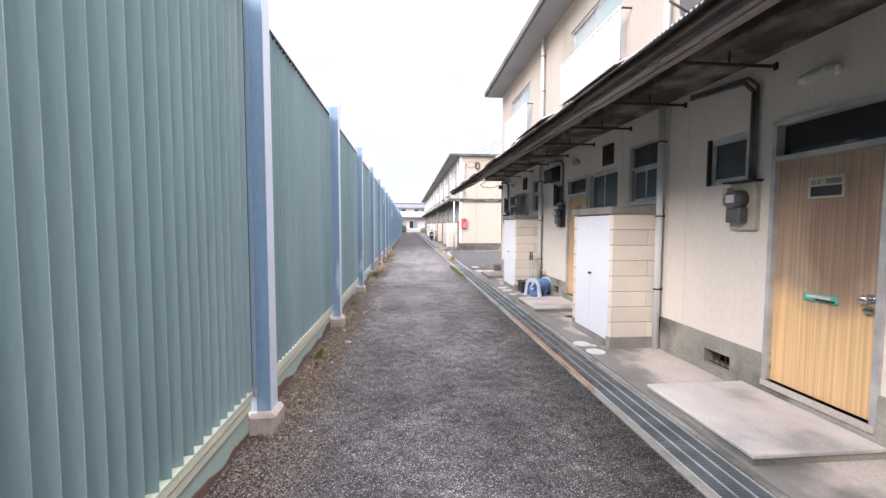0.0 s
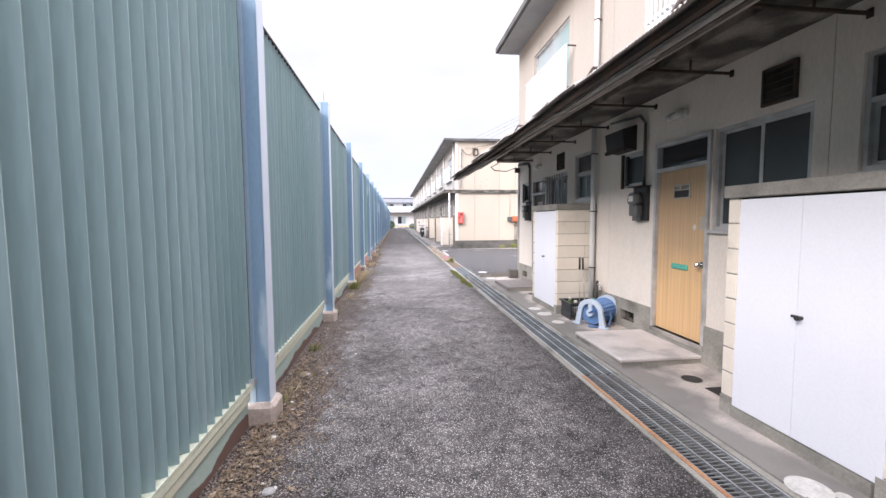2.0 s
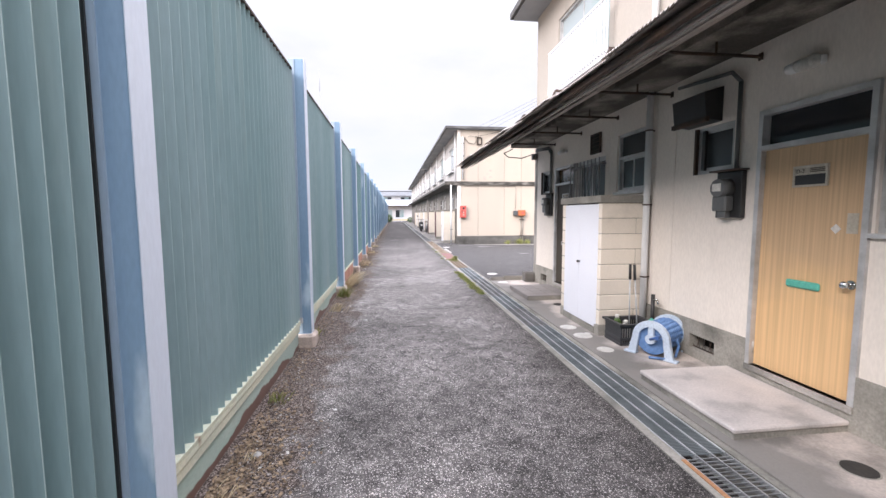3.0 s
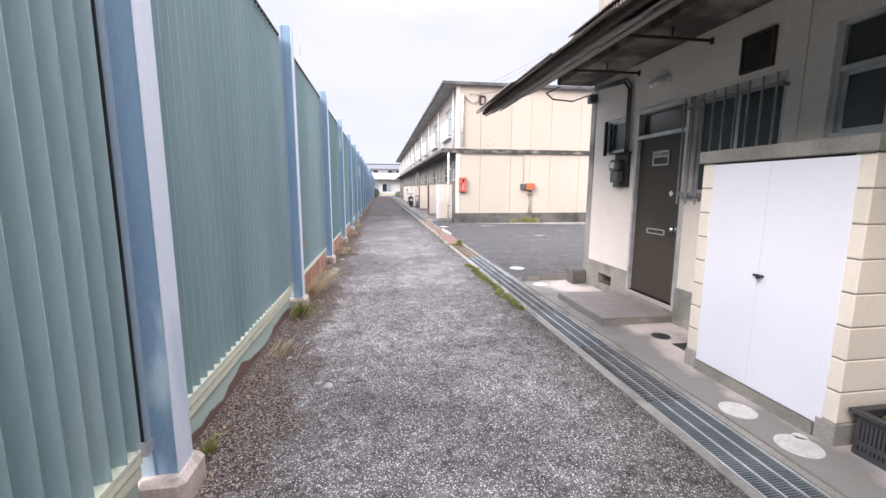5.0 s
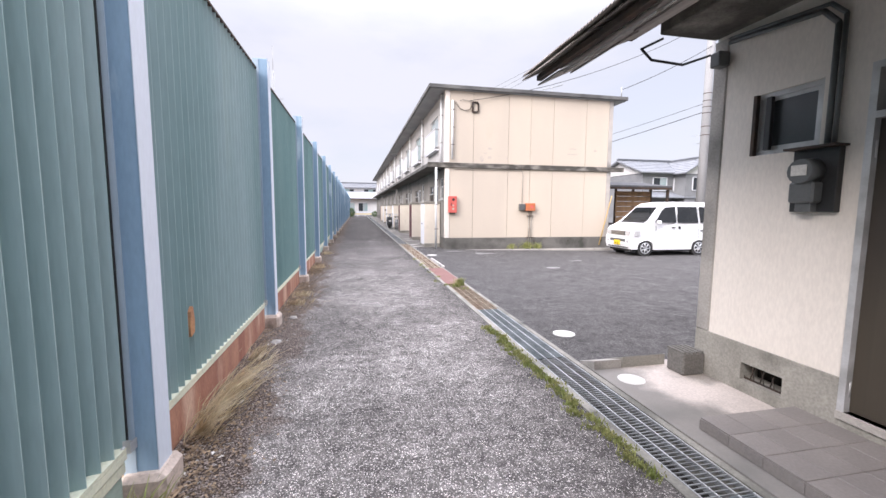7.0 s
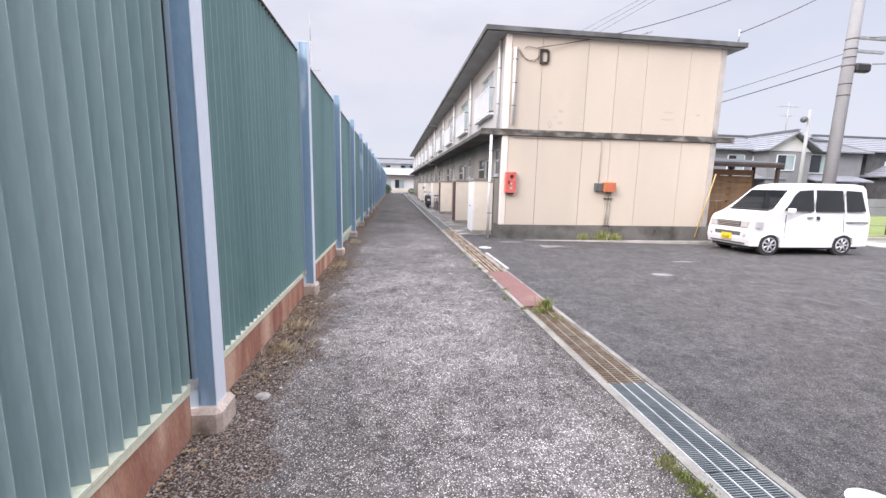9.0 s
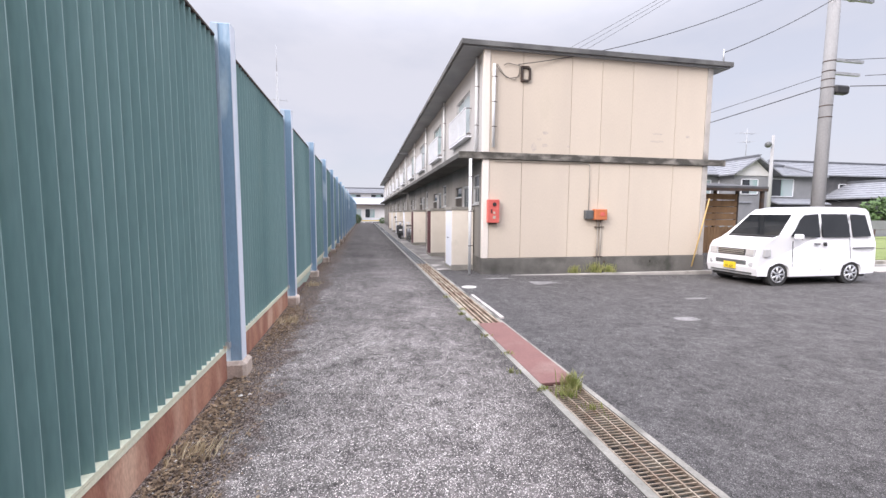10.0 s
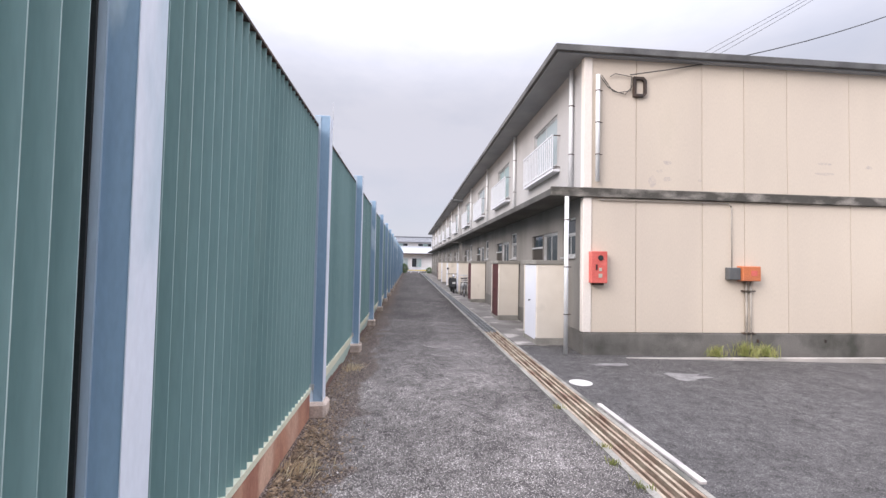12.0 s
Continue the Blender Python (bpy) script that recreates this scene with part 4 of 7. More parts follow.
DOOR_LOOK = {2: ("brown_door", "closed dark brown door with chrome knob and a pale letter slot"),
             1: ("ply_door", "closed ochre wooden door with streaked brown upper half and green tape"),
             0: ("ply_door", "closed ochre wooden door with green taped letter slot")}
for i, d in enumerate(DOORS):
    n = 3 - i
    skin = {3: "brown_door", 1: "ply_door"}.get(n, "ply_light")
    lab = {3: "closed dark brown painted door with chrome knob and metal letter slot", 2: "closed ochre wooden door with small stickers and green taped slot",
           1: "closed ochre wooden door with worn brown patch and green tape"}.get(n, "closed ochre wooden door of a further unit")
    if n >= 0:
        door(n, d, skin, lab)
    window(f"window_{4 * i + 1}", W1, d - 1.83, d - 0.88, 1.38, 2.36, "two-pane sliding window with dark frosted glass beside a door", 2, group="lower windows")
    window(f"window_{4 * i + 2}", W1, d - 2.8, d - 2.14, 1.8, 2.58, "kitchen window with a pane above, dark frosted glass", 2, 0.3, group="kitchen windows")
    sw = window(f"window_{4 * i + 3}", W1, d + 0.27, d + 0.76, 1.9, 2.36, "small square window in an aluminium frame", 1, group="small windows")
    part("jamb", boxed(-0.012, 0.024, 0.215, 0.245, 0.0, 0.46, 0.003), "iron", sw, "dark brown outer jamb")
    if i in (0, 1):
        part("shutter_edge", boxed(-0.008, 0.024, 0.1, 0.145, 0.035, 0.425, 0.003), "black", sw, "dark edge of the half-open shutter")
    window(f"window_{4 * i + 4}", W1, d - 1.82, d + 0.02, 3.85, 5.08, "upstairs sliding window with pale curtains behind white railing", 2, glass="curtain_glass", group="upper windows")


def grille(d):
    """Window bars standing off the wall on two rails."""
    t = thing("window_grille", "dull grey steel bars over the window beside the dark door", "window grille", at=(W1 - 0.09, d - 1.35, 1.3))
    for z in (0.08, 0.93):
        part("rail", boxed(-0.006, 0.006, -0.53, 0.5, z, z + 0.035), "bar_grey", t)
    for i in range(9):
        part("bar", boxed(-0.022, -0.006, -0.5 + i * 0.12, -0.483 + i * 0.12, 0.0, 1.03, 0.004), "bar_grey", t)
    for y in (-0.5, 0.47):
        for z in (0.08, 0.93):
            part("bracket", boxed(0.006, 0.09, y, y + 0.02, z, z + 0.03), "bar_grey", t)
    return t


grille(DOORS[0])


def meter(d, kind):
    """An electricity meter on a board, its cable pipe bending away under the canopy."""
    t = thing("electricity_meter", "grey electricity meter on a board with its cable pipe" if kind else "grey electricity meter with glass front on a pale board", "electricity meter", "meters", (W1, d + 0.26, 1.47))
    part("backboard", boxed(-0.05, -0.0, -0.15, 0.13, 0.0, 0.42, 0.004), "meter_box" if kind == 1 else "black", t)
    part("hood", boxed(-0.12, 0.0, -0.17, 0.15, 0.42, 0.435), "iron", t)
    b = bmesh.new()
    rod(b, (-0.05, 0.0, 0.27), (-0.16, 0.0, 0.27), 0.085, 0.08, 16)
    block(b, -0.14, -0.05, -0.08, 0.08, 0.06, 0.2, 0.012)
    part("meter_body", b, "meter_grey", t)
    part("dial", boxed(-0.168, -0.16, -0.05, 0.05, 0.24, 0.31, 0.003), "white_lid", t, "pale dial window")
    part("cutout", boxed(-0.12, -0.05, 0.085, 0.15, 0.22, 0.38, 0.006) if kind == 1 else boxed(-0.11, -0.05, -0.05, 0.05, 0.0, 0.07, 0.006), "meter_box" if kind == 1 else "meter_grey", t)
    p = bmesh.new()
    tube(p, [(-0.03, -0.06, 0.42), (-0.03, -0.06, 1.2), (-0.05, 0.02, 1.3), (-0.06, 0.7, 1.36)], 0.018)
    if kind:
        part("cable_pipe", p, "meter_grey", t)
        p = bmesh.new()
        tube(p, [(-0.03, -0.1, 0.42), (-0.03, -0.1, 1.24), (-0.05, -0.02, 1.33), (-0.06, 0.7, 1.39)], 0.014)
    part("cable_pipe", p, "meter_grey", t)
    return t


for i, d in enumerate(DOORS[:4]):
    meter(d, 1 if i == 2 else 0 if i == 1 else 2)


def lamp(d):
    t = thing("wall_lamp", "dusty white wall lamp with a round glass cover under the canopy", "wall lamp", "wall lamps", (W1, d - 0.35, 2.61))
    part("base", boxed(-0.05, 0, -0.16, 0.12, -0.03, 0.03, 0.01), "pipe", t)
    b = bmesh.new()
    rod(b, (-0.05, 0.1, 0), (-0.05, 0.02, 0), 0.036, 0.042, 12)
    part("socket", b, "pipe", t)
    b = bmesh.new()
    rod(b, (-0.05, 0.02, 0), (-0.05, -0.1, 0), 0.045, 0.05, 14)
    ball(b, (-0.05, -0.1, 0), 0.05, 12)
    part("shade", b, "lamp_glass", t)
    return t


for d in DOORS[:4]:
    lamp(d)


def fan_hood(d):
    t = thing("vent_fan", "square black ventilation opening in the wall under the canopy", "ventilation fan", "vent fans", (W1, d - 1.55, 2.42))
    f = bmesh.new()
    for a, b, c, e in ((-0.15, 0.15, 0, 0.02), (-0.15, 0.15, 0.28, 0.3), (-0.15, -0.13, 0.02, 0.28), (0.13, 0.15, 0.02, 0.28)):
        block(f, -0.03, 0, a, b, c, e)
    part("frame", f, "iron", t)
    part("grille", boxed(-0.012, -0.004, -0.13, 0.13, 0.02, 0.28), "dark", t)
    for k in range(4):
        part("slat", boxed(-0.024, -0.013, -0.13, 0.13, 0.05 + k * 0.06, 0.058 + k * 0.06), "iron", t)
    return t


for d in DOORS[:4]:
    fan_hood(d)


def shed(ya, yb, x0=2.44, x1=W1, h=1.71, doors=True, skin="white_door", label="storage cupboard of cream painted blocks with white double doors", plain=False):
    """A block-built cupboard against the wall: two side walls of blocks, a cap and two doors."""
    t = thing("storage_shed", label, "storage shed", "storage sheds", ((x0 + x1) / 2, (ya + yb) / 2, 0.02))
    cx, cy = (x0 + x1) / 2, (ya + yb) / 2
    a, b, w = ya - cy, yb - cy, (x1 - x0) / 2
    part("plinth", boxed(-w - 0.005, w - 0.03, a - 0.005, a + 0.105, -0.02, 0.13, 0.005), "plinth", t)
    part("plinth", boxed(-w - 0.005, w - 0.03, b - 0.105, b + 0.005, -0.02, 0.13, 0.005), "plinth", t)
    n = 8
    hh = (h - 0.09 - 0.13) / n
    for y in (a, b - 0.1):
        if plain:
            part("side_wall", boxed(-w, w - 0.03, y, y + 0.1, 0.13, h - 0.09, 0.006), "block", t)
            continue
        for i in range(n):
            z = 0.13 + i * hh
            cuts = (-w, w - 0.03) if i % 2 else (-w, w * 0.45, w - 0.03)
            for p, q in zip(cuts, cuts[1:]):
                part("block", boxed(p + 0.002, q - 0.002, y, y + 0.1, z + 0.003, z + hh - 0.003, 0.006), "block", t)
        part("joint_fill", boxed(-w + 0.006, w - 0.034, y + 0.006, y + 0.094, 0.13, h - 0.09), "cap", t)
    part("cap", boxed(-w - 0.028, w - 0.004, a - 0.018, b + 0.018, h - 0.09, h, 0.006), "cap", t, "weathered concrete cap slab")
    part("threshold", boxed(-w - 0.012, -w + 0.12, a + 0.11, b - 0.11, -0.02, 0.075), "cap", t)
    m = (a + b) / 2
    part("header", boxed(-w + 0.02, -w + 0.06, a + 0.1, b - 0.1, h - 0.12, h - 0.091), "black", t)
    if doors:
        for y0, y1 in ((a + 0.07, m - 0.0015), (m + 0.0015, b - 0.112)):
            d = part("cupboard_door", boxed(-w - 0.004, -w + 0.02, y0, y1, 0.085, h - 0.104, 0.002), skin, t)
        bm = bmesh.new()
        rod(bm, (-w - 0.004, m - 0.035, 0.86), (-w - 0.035, m - 0.035, 0.86), 0.01)
        rod(bm, (-w - 0.035, m - 0.035, 0.86), (-w - 0.045, m - 0.035, 0.86), 0.017)
        block(bm, -w - 0.016, -w - 0.004, m - 0.03, m + 0.03, 0.852, 0.868, 0.003)
        part("handle", bm, "black", t, "small black handle")
    return t


for k in range(-2, 2):
    shed(5.02 + k * 4.37, 6.15 + k * 4.37)


def downpipe(x, y, z0, z1, straps=(0.25, 0.55, 0.85)):
    t = thing("downpipe", "pale plastic downpipe strapped to the wall", "downpipe", "downpipes", (x, y, z0))
    b = bmesh.new()
    rod(b, (0, 0, 0), (0, 0, z1 - z0), 0.038, n=12)
    part("pipe", b, "pipe", t)
    for s in straps:
        b = bmesh.new()
        z = (z1 - z0) * s
        rod(b, (0, 0, z - 0.008), (0, 0, z + 0.008), 0.044, n=12)
        block(b, 0.03, 0.09, -0.005, 0.005, z - 0.008, z + 0.008)
        part("strap", b, "iron", t)
    return t


for k in range(-2, 2):
    y = 4.98 + UNIT * k
    downpipe(W1 - 0.07, y, 0.02, 2.92)
    downpipe(W1 - 0.07, y - 0.03, 3.07, 5.58)


def awning():
    """Weathered corrugated sheets on battens and iron brackets, sloping down over the doors."""
    t = thing("corrugated_awning", "weathered dark corrugated awning on iron brackets over the doors", "awning", at=(0, 0, 0))
    xa, za, xb, zb = 2.75, 3.16, 1.35, 2.5
    w, n = 0.92, 28
    y, k = Y0, 0
    length = math.hypot(xb - xa, zb - za)
    ux, uz = (xb - xa) / length, (zb - za) / length
    meshes = []
    for v in range(5):
        bm = bmesh.new()
        ext = random.uniform(-0.02, 0.05)
        rows = []
        for s in (0, length * 0.35, length * 0.7, length + ext):
            row = []
            for i in range(n * 2 + 1):
                yy = i * (w + 0.04) / (n * 2)
                zz = 0.01 * (1 if i % 2 else -1) + 0.012 * noise.noise((s * 1.5, yy * 2, v * 3.1)) * (s > 0.5)
                row.append((s, yy, zz))
            rows.append(row)
        for lift in (0.0, -0.004):
            vs = [[bm.verts.new((ux * s - uz * (z + lift), yy, uz * s + ux * 0 + (z + lift) * -ux)) for s, yy, z in row] for row in rows]
            for r0, r1 in zip(vs, vs[1:]):
                for i in range(n * 2):
                    bm.faces.new((r0[i], r0[i + 1], r1[i + 1], r1[i]))
        meshes.append(mesh_of("sheet", bm, "corrugated"))
    while y < CORNER + 0.05:
        o = new("sheet", meshes[k % 5])
        o.parent, o.location = t, (xa, y, za + (0.006 if k % 2 else 0.0) + random.uniform(0, 0.012))
        y += w * 0.98 if y + w * 0.98 < CORNER - 0.85 else (CORNER + 0.07 - w - y if y < CORNER + 0.06 - w - 0.01 else 9)
        k += 1
    for s, r in ((0.12, 0.03), (0.62, 0.025), (1.06, 0.025), (1.47, 0.02)):
        x, z = xa + ux * s, za + uz * s - 0.045
        part("batten", boxed(x - r, x + r, Y0, CORNER - 0.02, z - 0.02, z + 0.02), "iron", t)
    # torn lining boards and loose slats show along the outer edge
    for s_a, s_b, drop, col, off in ((1.1, 1.43, 0.075, "corrugated", 0.0), (0.78, 1.0, 0.085, "slat_pale", 0.35), (1.2, 1.27, 0.11, "slat_pale", 0.15), (1.36, 1.42, 0.1, "slat_pale", 0.55)):
        yy = Y0 - off
        while yy < CORNER - 0.1:
            ln = random.uniform(0.8, 1.9)
            y_b = min(yy + ln - 0.04, CORNER + random.uniform(-0.35, 0.1))
            if y_b - yy > 0.2 and random.random() < 0.85:
                tilt = random.uniform(-0.015, 0.015)
                bm = bmesh.new()
                p, q = (xa + ux * s_a, za + uz * s_a - drop), (xa + ux * s_b, za + uz * s_b - drop + tilt)
                prism(bm, [(p[0], p[1]), (q[0], q[1]), (q[0], q[1] - 0.014), (p[0], p[1] - 0.014)], "y", yy, y_b)
                part("lining_board", bm, col, t)
            yy += ln
    # a second short course of sheets lies loose over the first
    for k, y in enumerate((-6.3, -3.9, -1.2, 1.0, 2.9, 4.2, 6.4, 8.3, 9.6, 10.9, 11.8, 12.55)):
        o = new("sheet", meshes[(k * 2) % 5])
        o.parent = t
        o.matrix_basis = Matrix.Translation((xa - 0.02, y, za + 0.024 + 0.004 * (k % 3))) @ Euler((radians(random.uniform(-0.3, 0.3)), radians(random.uniform(-0.2, 0.2)), radians(random.uniform(-0.6, 0.6)))).to_matrix().to_4x4()
    return t


awning()


def bracket(y):
    t = thing("awning_bracket", "rusted iron bracket holding the awning from the wall", "bracket", "awning brackets", (W1, y, 2.82))
    b = bmesh.new()
    rod(b, (0.0, 0, 0), (-1.35, 0, 0.0), 0.014, n=6)
    part("arm", b, "iron", t)
    b = bmesh.new()
    rod(b, (-0.42, 0, 0), (-0.42, 0, 0.1), 0.01, n=6)
    part("hanger", b, "iron", t)
    part("hook", rod(bmesh.new(), (-1.35, 0, 0), (-1.45, 0, -0.16), 0.012, n=6), "iron", t)
    part("fixing", boxed(-0.015, 0.0, -0.02, 0.02, -0.03, 0.03, 0.003), "iron", t)
    return t


for k in range(-10, 9):
    if 3.57 + 1.1 * k < CORNER:
        bracket(3.57 + 1.1 * k)


def balcony(x, y0, y1, z0=3.66, z1=4.47, x_out=0.17, bars=22):
    t = thing("balcony_rail", "white railing with upright bars under the upstairs window", "balcony railing", "balcony railings", (x, (y0 + y1) / 2, z0))
    a, b, h = -(y1 - y0) / 2, (y1 - y0) / 2, z1 - z0
    part("floor", boxed(-x_out, 0, a, b, 0, 0.05, 0.004), "white_rail", t)
    part("top_rail", boxed(-x_out - 0.015, -x_out + 0.015, a, b, h - 0.03, h), "white_rail", t)
    part("low_rail", boxed(-x_out - 0.012, -x_out + 0.012, a, b, 0.08, 0.105), "white_rail", t)
    for i in range(bars):
        y = a + 0.02 + (b - a - 0.04) * i / (bars - 1)
        part("bar", boxed(-x_out - 0.01, -x_out + 0.01, y - 0.012, y + 0.012, 0.05, h - 0.03), "white_rail", t)
    for y in (a + 0.01, b - 0.01):
        for z in (0.09, h - 0.03):
            part("stay", boxed(-x_out + 0.015, 0, y - 0.01, y + 0.01, z, z + 0.02), "iron", t)
    return t


for d in DOORS:
    balcony(W1, d - 2.1, d + 0.04, bars=26)


# ---- steps and lids by the doors ----
def step_slab(y0, y1, x0, top, tiled, label):
    t = thing("door_step", label, "door step", "door steps", ((x0 + W1) / 2, (y0 + y1) / 2, 0))
    cx, cy = (x0 + W1 - 0.02) / 2, (y0 + y1) / 2
    w = (W1 - 0.02 - x0) / 2
    off = cx - (x0 + W1) / 2
    if not tiled:
        part("top", boxed(off - w, off + w, y0 - cy, y1 - cy, top - 0.035, top, 0.008), "slab", t)
        part("base", boxed(off - w + 0.012, off + w, y0 - cy + 0.012, y1 - cy - 0.012, 0.02, top - 0.035), "plinth", t, "stained concrete side of the step")
    else:
        part("bed", boxed(off - w + 0.005, off + w, y0 - cy + 0.005, y1 - cy - 0.005, 0.02, top - 0.008), "plinth", t)
        nx, ny = 4, 5
        for i in range(nx):
            for j in range(ny):
                xa, xb = off - w + 2 * w * i / nx, off - w + 2 * w * (i + 1) / nx
                ya, yb = y0 - cy + (y1 - y0) * j / ny, y0 - cy + (y1 - y0) * (j + 1) / ny
                part("tile", boxed(xa + 0.002, xb - 0.002, ya + 0.002, yb - 0.002, top - 0.01, top, 0.002), "tile", t)
        for j in range(ny):
            ya, yb = y0 - cy + (y1 - y0) * j / ny, y0 - cy + (y1 - y0) * (j + 1) / ny
            part("tile", boxed(off - w - 0.004, off - w + 0.005, ya + 0.002, yb - 0.002, 0.025, top - 0.011), "tile", t)
    return t


step_slab(2.62, 3.75, 2.13, 0.1, False, "pale worn concrete step before the ochre door")
step_slab(7.08, 8.12, 2.17, 0.1, False, "pale concrete step with scratches before the ochre door")
step_slab(11.46, 12.56, 2.25, 0.1, True, "brown grey tiled step before the dark door")


def lid(x, y, r, material="white_lid", label="round white plastic inspection lid in the concrete", z=0.02):
    t = thing("inspection_lid", label, "drain lid", "inspection lids", (x, y, z))
    b = bmesh.new()
    rod(b, (0, 0, -0.01), (0, 0, 0.006), r, n=24)
    part("lid", b, material, t)
    b = bmesh.new()
    rod(b, (0, 0, -0.01), (0, 0, 0.002), r * 1.12, n=24)
    part("ring", b, "cap" if material == "dark" else material, t)
    return t


for x, y, r in ((2.19, 5.24, 0.095), (2.22, 4.92, 0.1), (2.3, 5.15, 0.035), (2.24, 9.8, 0.095), (2.26, 9.42, 0.1), (2.35, 9.49, 0.035), (2.27, 8.9, 0.08), (2.32, 13.35, 0.1)):
    lid(x, y, r)
lid(2.41, 14.69, 0.115, z=0.006, label="round white lid in the dark asphalt")
lid(2.32, 22.9, 0.14, z=0.006, label="round white lid in the dark asphalt")
for y in (6.72, 11.1):
    lid(2.65, y, 0.085, "dark", "round rusted drain opening in the concrete strip", 0.02)
    solid("drain_hole", boxed(2.62, 2.95, y - 0.42, y - 0.2, 0.0, 0.026), "dark", "square dark drain opening beside the wall", "drain lid", "")


# ---- the far terrace ----
GY, GX0, GX1 = 24.65, 3.12, 9.62
def terrace(n, y0, units, xf=GX0):
    """A two-storey terrace like the near one, with a concrete canopy and white balconies."""
    y1 = y0 + units * UNIT
    ds = [y1 - 1.2 - UNIT * i for i in range(units)]
    h1, h2 = [], []
    for d in ds:
        h1 += [(d - 0.86, d, 0.2, 2.36), (d - 1.83, d - 0.88, 1.38, 2.36), (d - 2.8, d - 2.14, 1.8, 2.58)]
        h2 += [(d - 1.75, d - 0.05, 3.85, 5.0)]
    js = [y0 + UNIT * k / 2 for k in range(1, units * 2)]
    front_wall(f"wall_terrace_{n}_lower", xf, y0 + 0.14, y1, 0.41, 2.92, h1, js, "wall_grimy_shade", "cream lower wall of a further terrace")
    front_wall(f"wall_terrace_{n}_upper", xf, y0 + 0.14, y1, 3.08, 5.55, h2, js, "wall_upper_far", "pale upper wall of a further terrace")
    solid(f"wall_terrace_{n}_back", boxed(GX1 - 0.15, GX1, y0 + 0.14, y1, 0, 5.55), "render_wall", "back wall of a further terrace", "wall")
    solid(f"wall_terrace_{n}_end", boxed(xf + 0.17, GX1 - 0.16, y1 - 0.15, y1, 0, 5.55), "render_wall", "end wall of a further terrace", "wall")
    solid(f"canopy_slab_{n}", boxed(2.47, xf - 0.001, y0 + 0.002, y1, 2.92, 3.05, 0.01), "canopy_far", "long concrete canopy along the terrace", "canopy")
    solid(f"plinth_terrace_{n}", boxed(xf - 0.02, xf + 0.16, y0 + 0.14, y1, 0, 0.409), "plinth_dark", "dark stained plinth of the terrace", "plinth")
    eave_roof(f"roof_terrace_{n}", 2.5, 10.15, y0 - 0.16, y1 + 0.15, 5.55)
    solid(f"floor_terrace_{n}", boxed(xf + 0.17, GX1 - 0.16, y0 + 0.2, y1 - 0.2, 2.9, 3.0), "dark", "dark floor inside", "floor")
    for i, d in enumerate(ds):
        k = 30 + n * 20 + i * 4
        t = thing(f"door_{10 + n * 4 + i}", "closed brown door of a further unit", "door", "doors of the terrace", (xf, d - 0.43, 0.2), "structure")
        part("leaf", boxed(0.03, 0.07, -0.42, 0.42, 0.0, 1.83), "brown_door", t)
        part("transom_pane", boxed(0.05, 0.056, -0.42, 0.42, 1.88, 2.14), "glass", t)
        part("door_frame", boxed(0.0, 0.08, -0.43, 0.43, 1.83, 1.87), "alu", t)
        window(f"window_{k}", xf, d - 1.83, d - 0.88, 1.38, 2.36, "two-pane window with dark glass beside a door", 2, group="lower windows")
        window(f"window_{k + 1}", xf, d - 2.8, d - 2.14, 1.8, 2.58, "kitchen window with a pane above", 2, 0.3, group="kitchen windows")
        window(f"window_{k + 2}", xf, d - 1.75, d - 0.05, 3.85, 5.0, "upstairs sliding window behind a white railing", 2, glass="curtain_glass", group="upper windows")
        balcony(xf, d - 1.95, d + 0.3, bars=18)
        downpipe(xf - 0.07, d - 2.7, 3.1, 5.53, (0.3, 0.7))
    return ds


T2 = terrace(1, GY, 4)
terrace(2, GY + 4 * UNIT + 1.0, 4)
terrace(3, GY + 8 * UNIT + 2.0, 3)

# the gable that faces the yard: upright panels with open joints
gj = [GX0 + 0.14, 4.13, 5.45, 6.31, 7.21, 8.54, GX1 - 0.14]
solid("wall_gable_core", boxed(GX0 + 0.02, GX1 - 0.02, GY + 0.03, GY + 0.14, 0.0, 5.55), "canopy_far", "core of the gable wall", "wall")
gable = thing("wall_gable", "cream panelled gable wall with dark mouldy band, facing the parking yard", "wall", at=(0, GY, 0), kind="structure")
for z0, z1 in ((0.41, 2.905), (3.085, 5.55)):
    for a, b in zip(gj, gj[1:]):
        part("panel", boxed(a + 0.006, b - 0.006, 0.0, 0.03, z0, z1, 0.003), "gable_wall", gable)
    part("column", boxed(GX0 - 0.02, GX0 + 0.14, -0.02, 0.12, z0, z1, 0.008), "render_wall", gable)
    part("column", boxed(GX1 - 0.14, GX1 + 0.02, -0.02, 0.12, z0, z1, 0.008), "concrete", gable, "bare grey corner column")
part("band", boxed(2.47, 10.18, -0.06, -0.0, 2.91, 3.08, 0.008), "band", gable, "mouldy concrete floor band")
part("band", boxed(GX0, GX1 + 0.02, 0.0, 0.12, 2.906, 3.084), "band", gable)
part("plinth", boxed(GX0 - 0.03, GX1 + 0.03, -0.05, 0.12, -0.2, 0.4, 0.006), "plinth_dark", gable, "black stained concrete plinth")


solid("kerb", boxed(2.6, GX1 + 0.1, GY - 0.3, GY - 0.22, -0.14, 0.0, 0.008), "concrete", "thin pale concrete edging before the gable", "kerb")


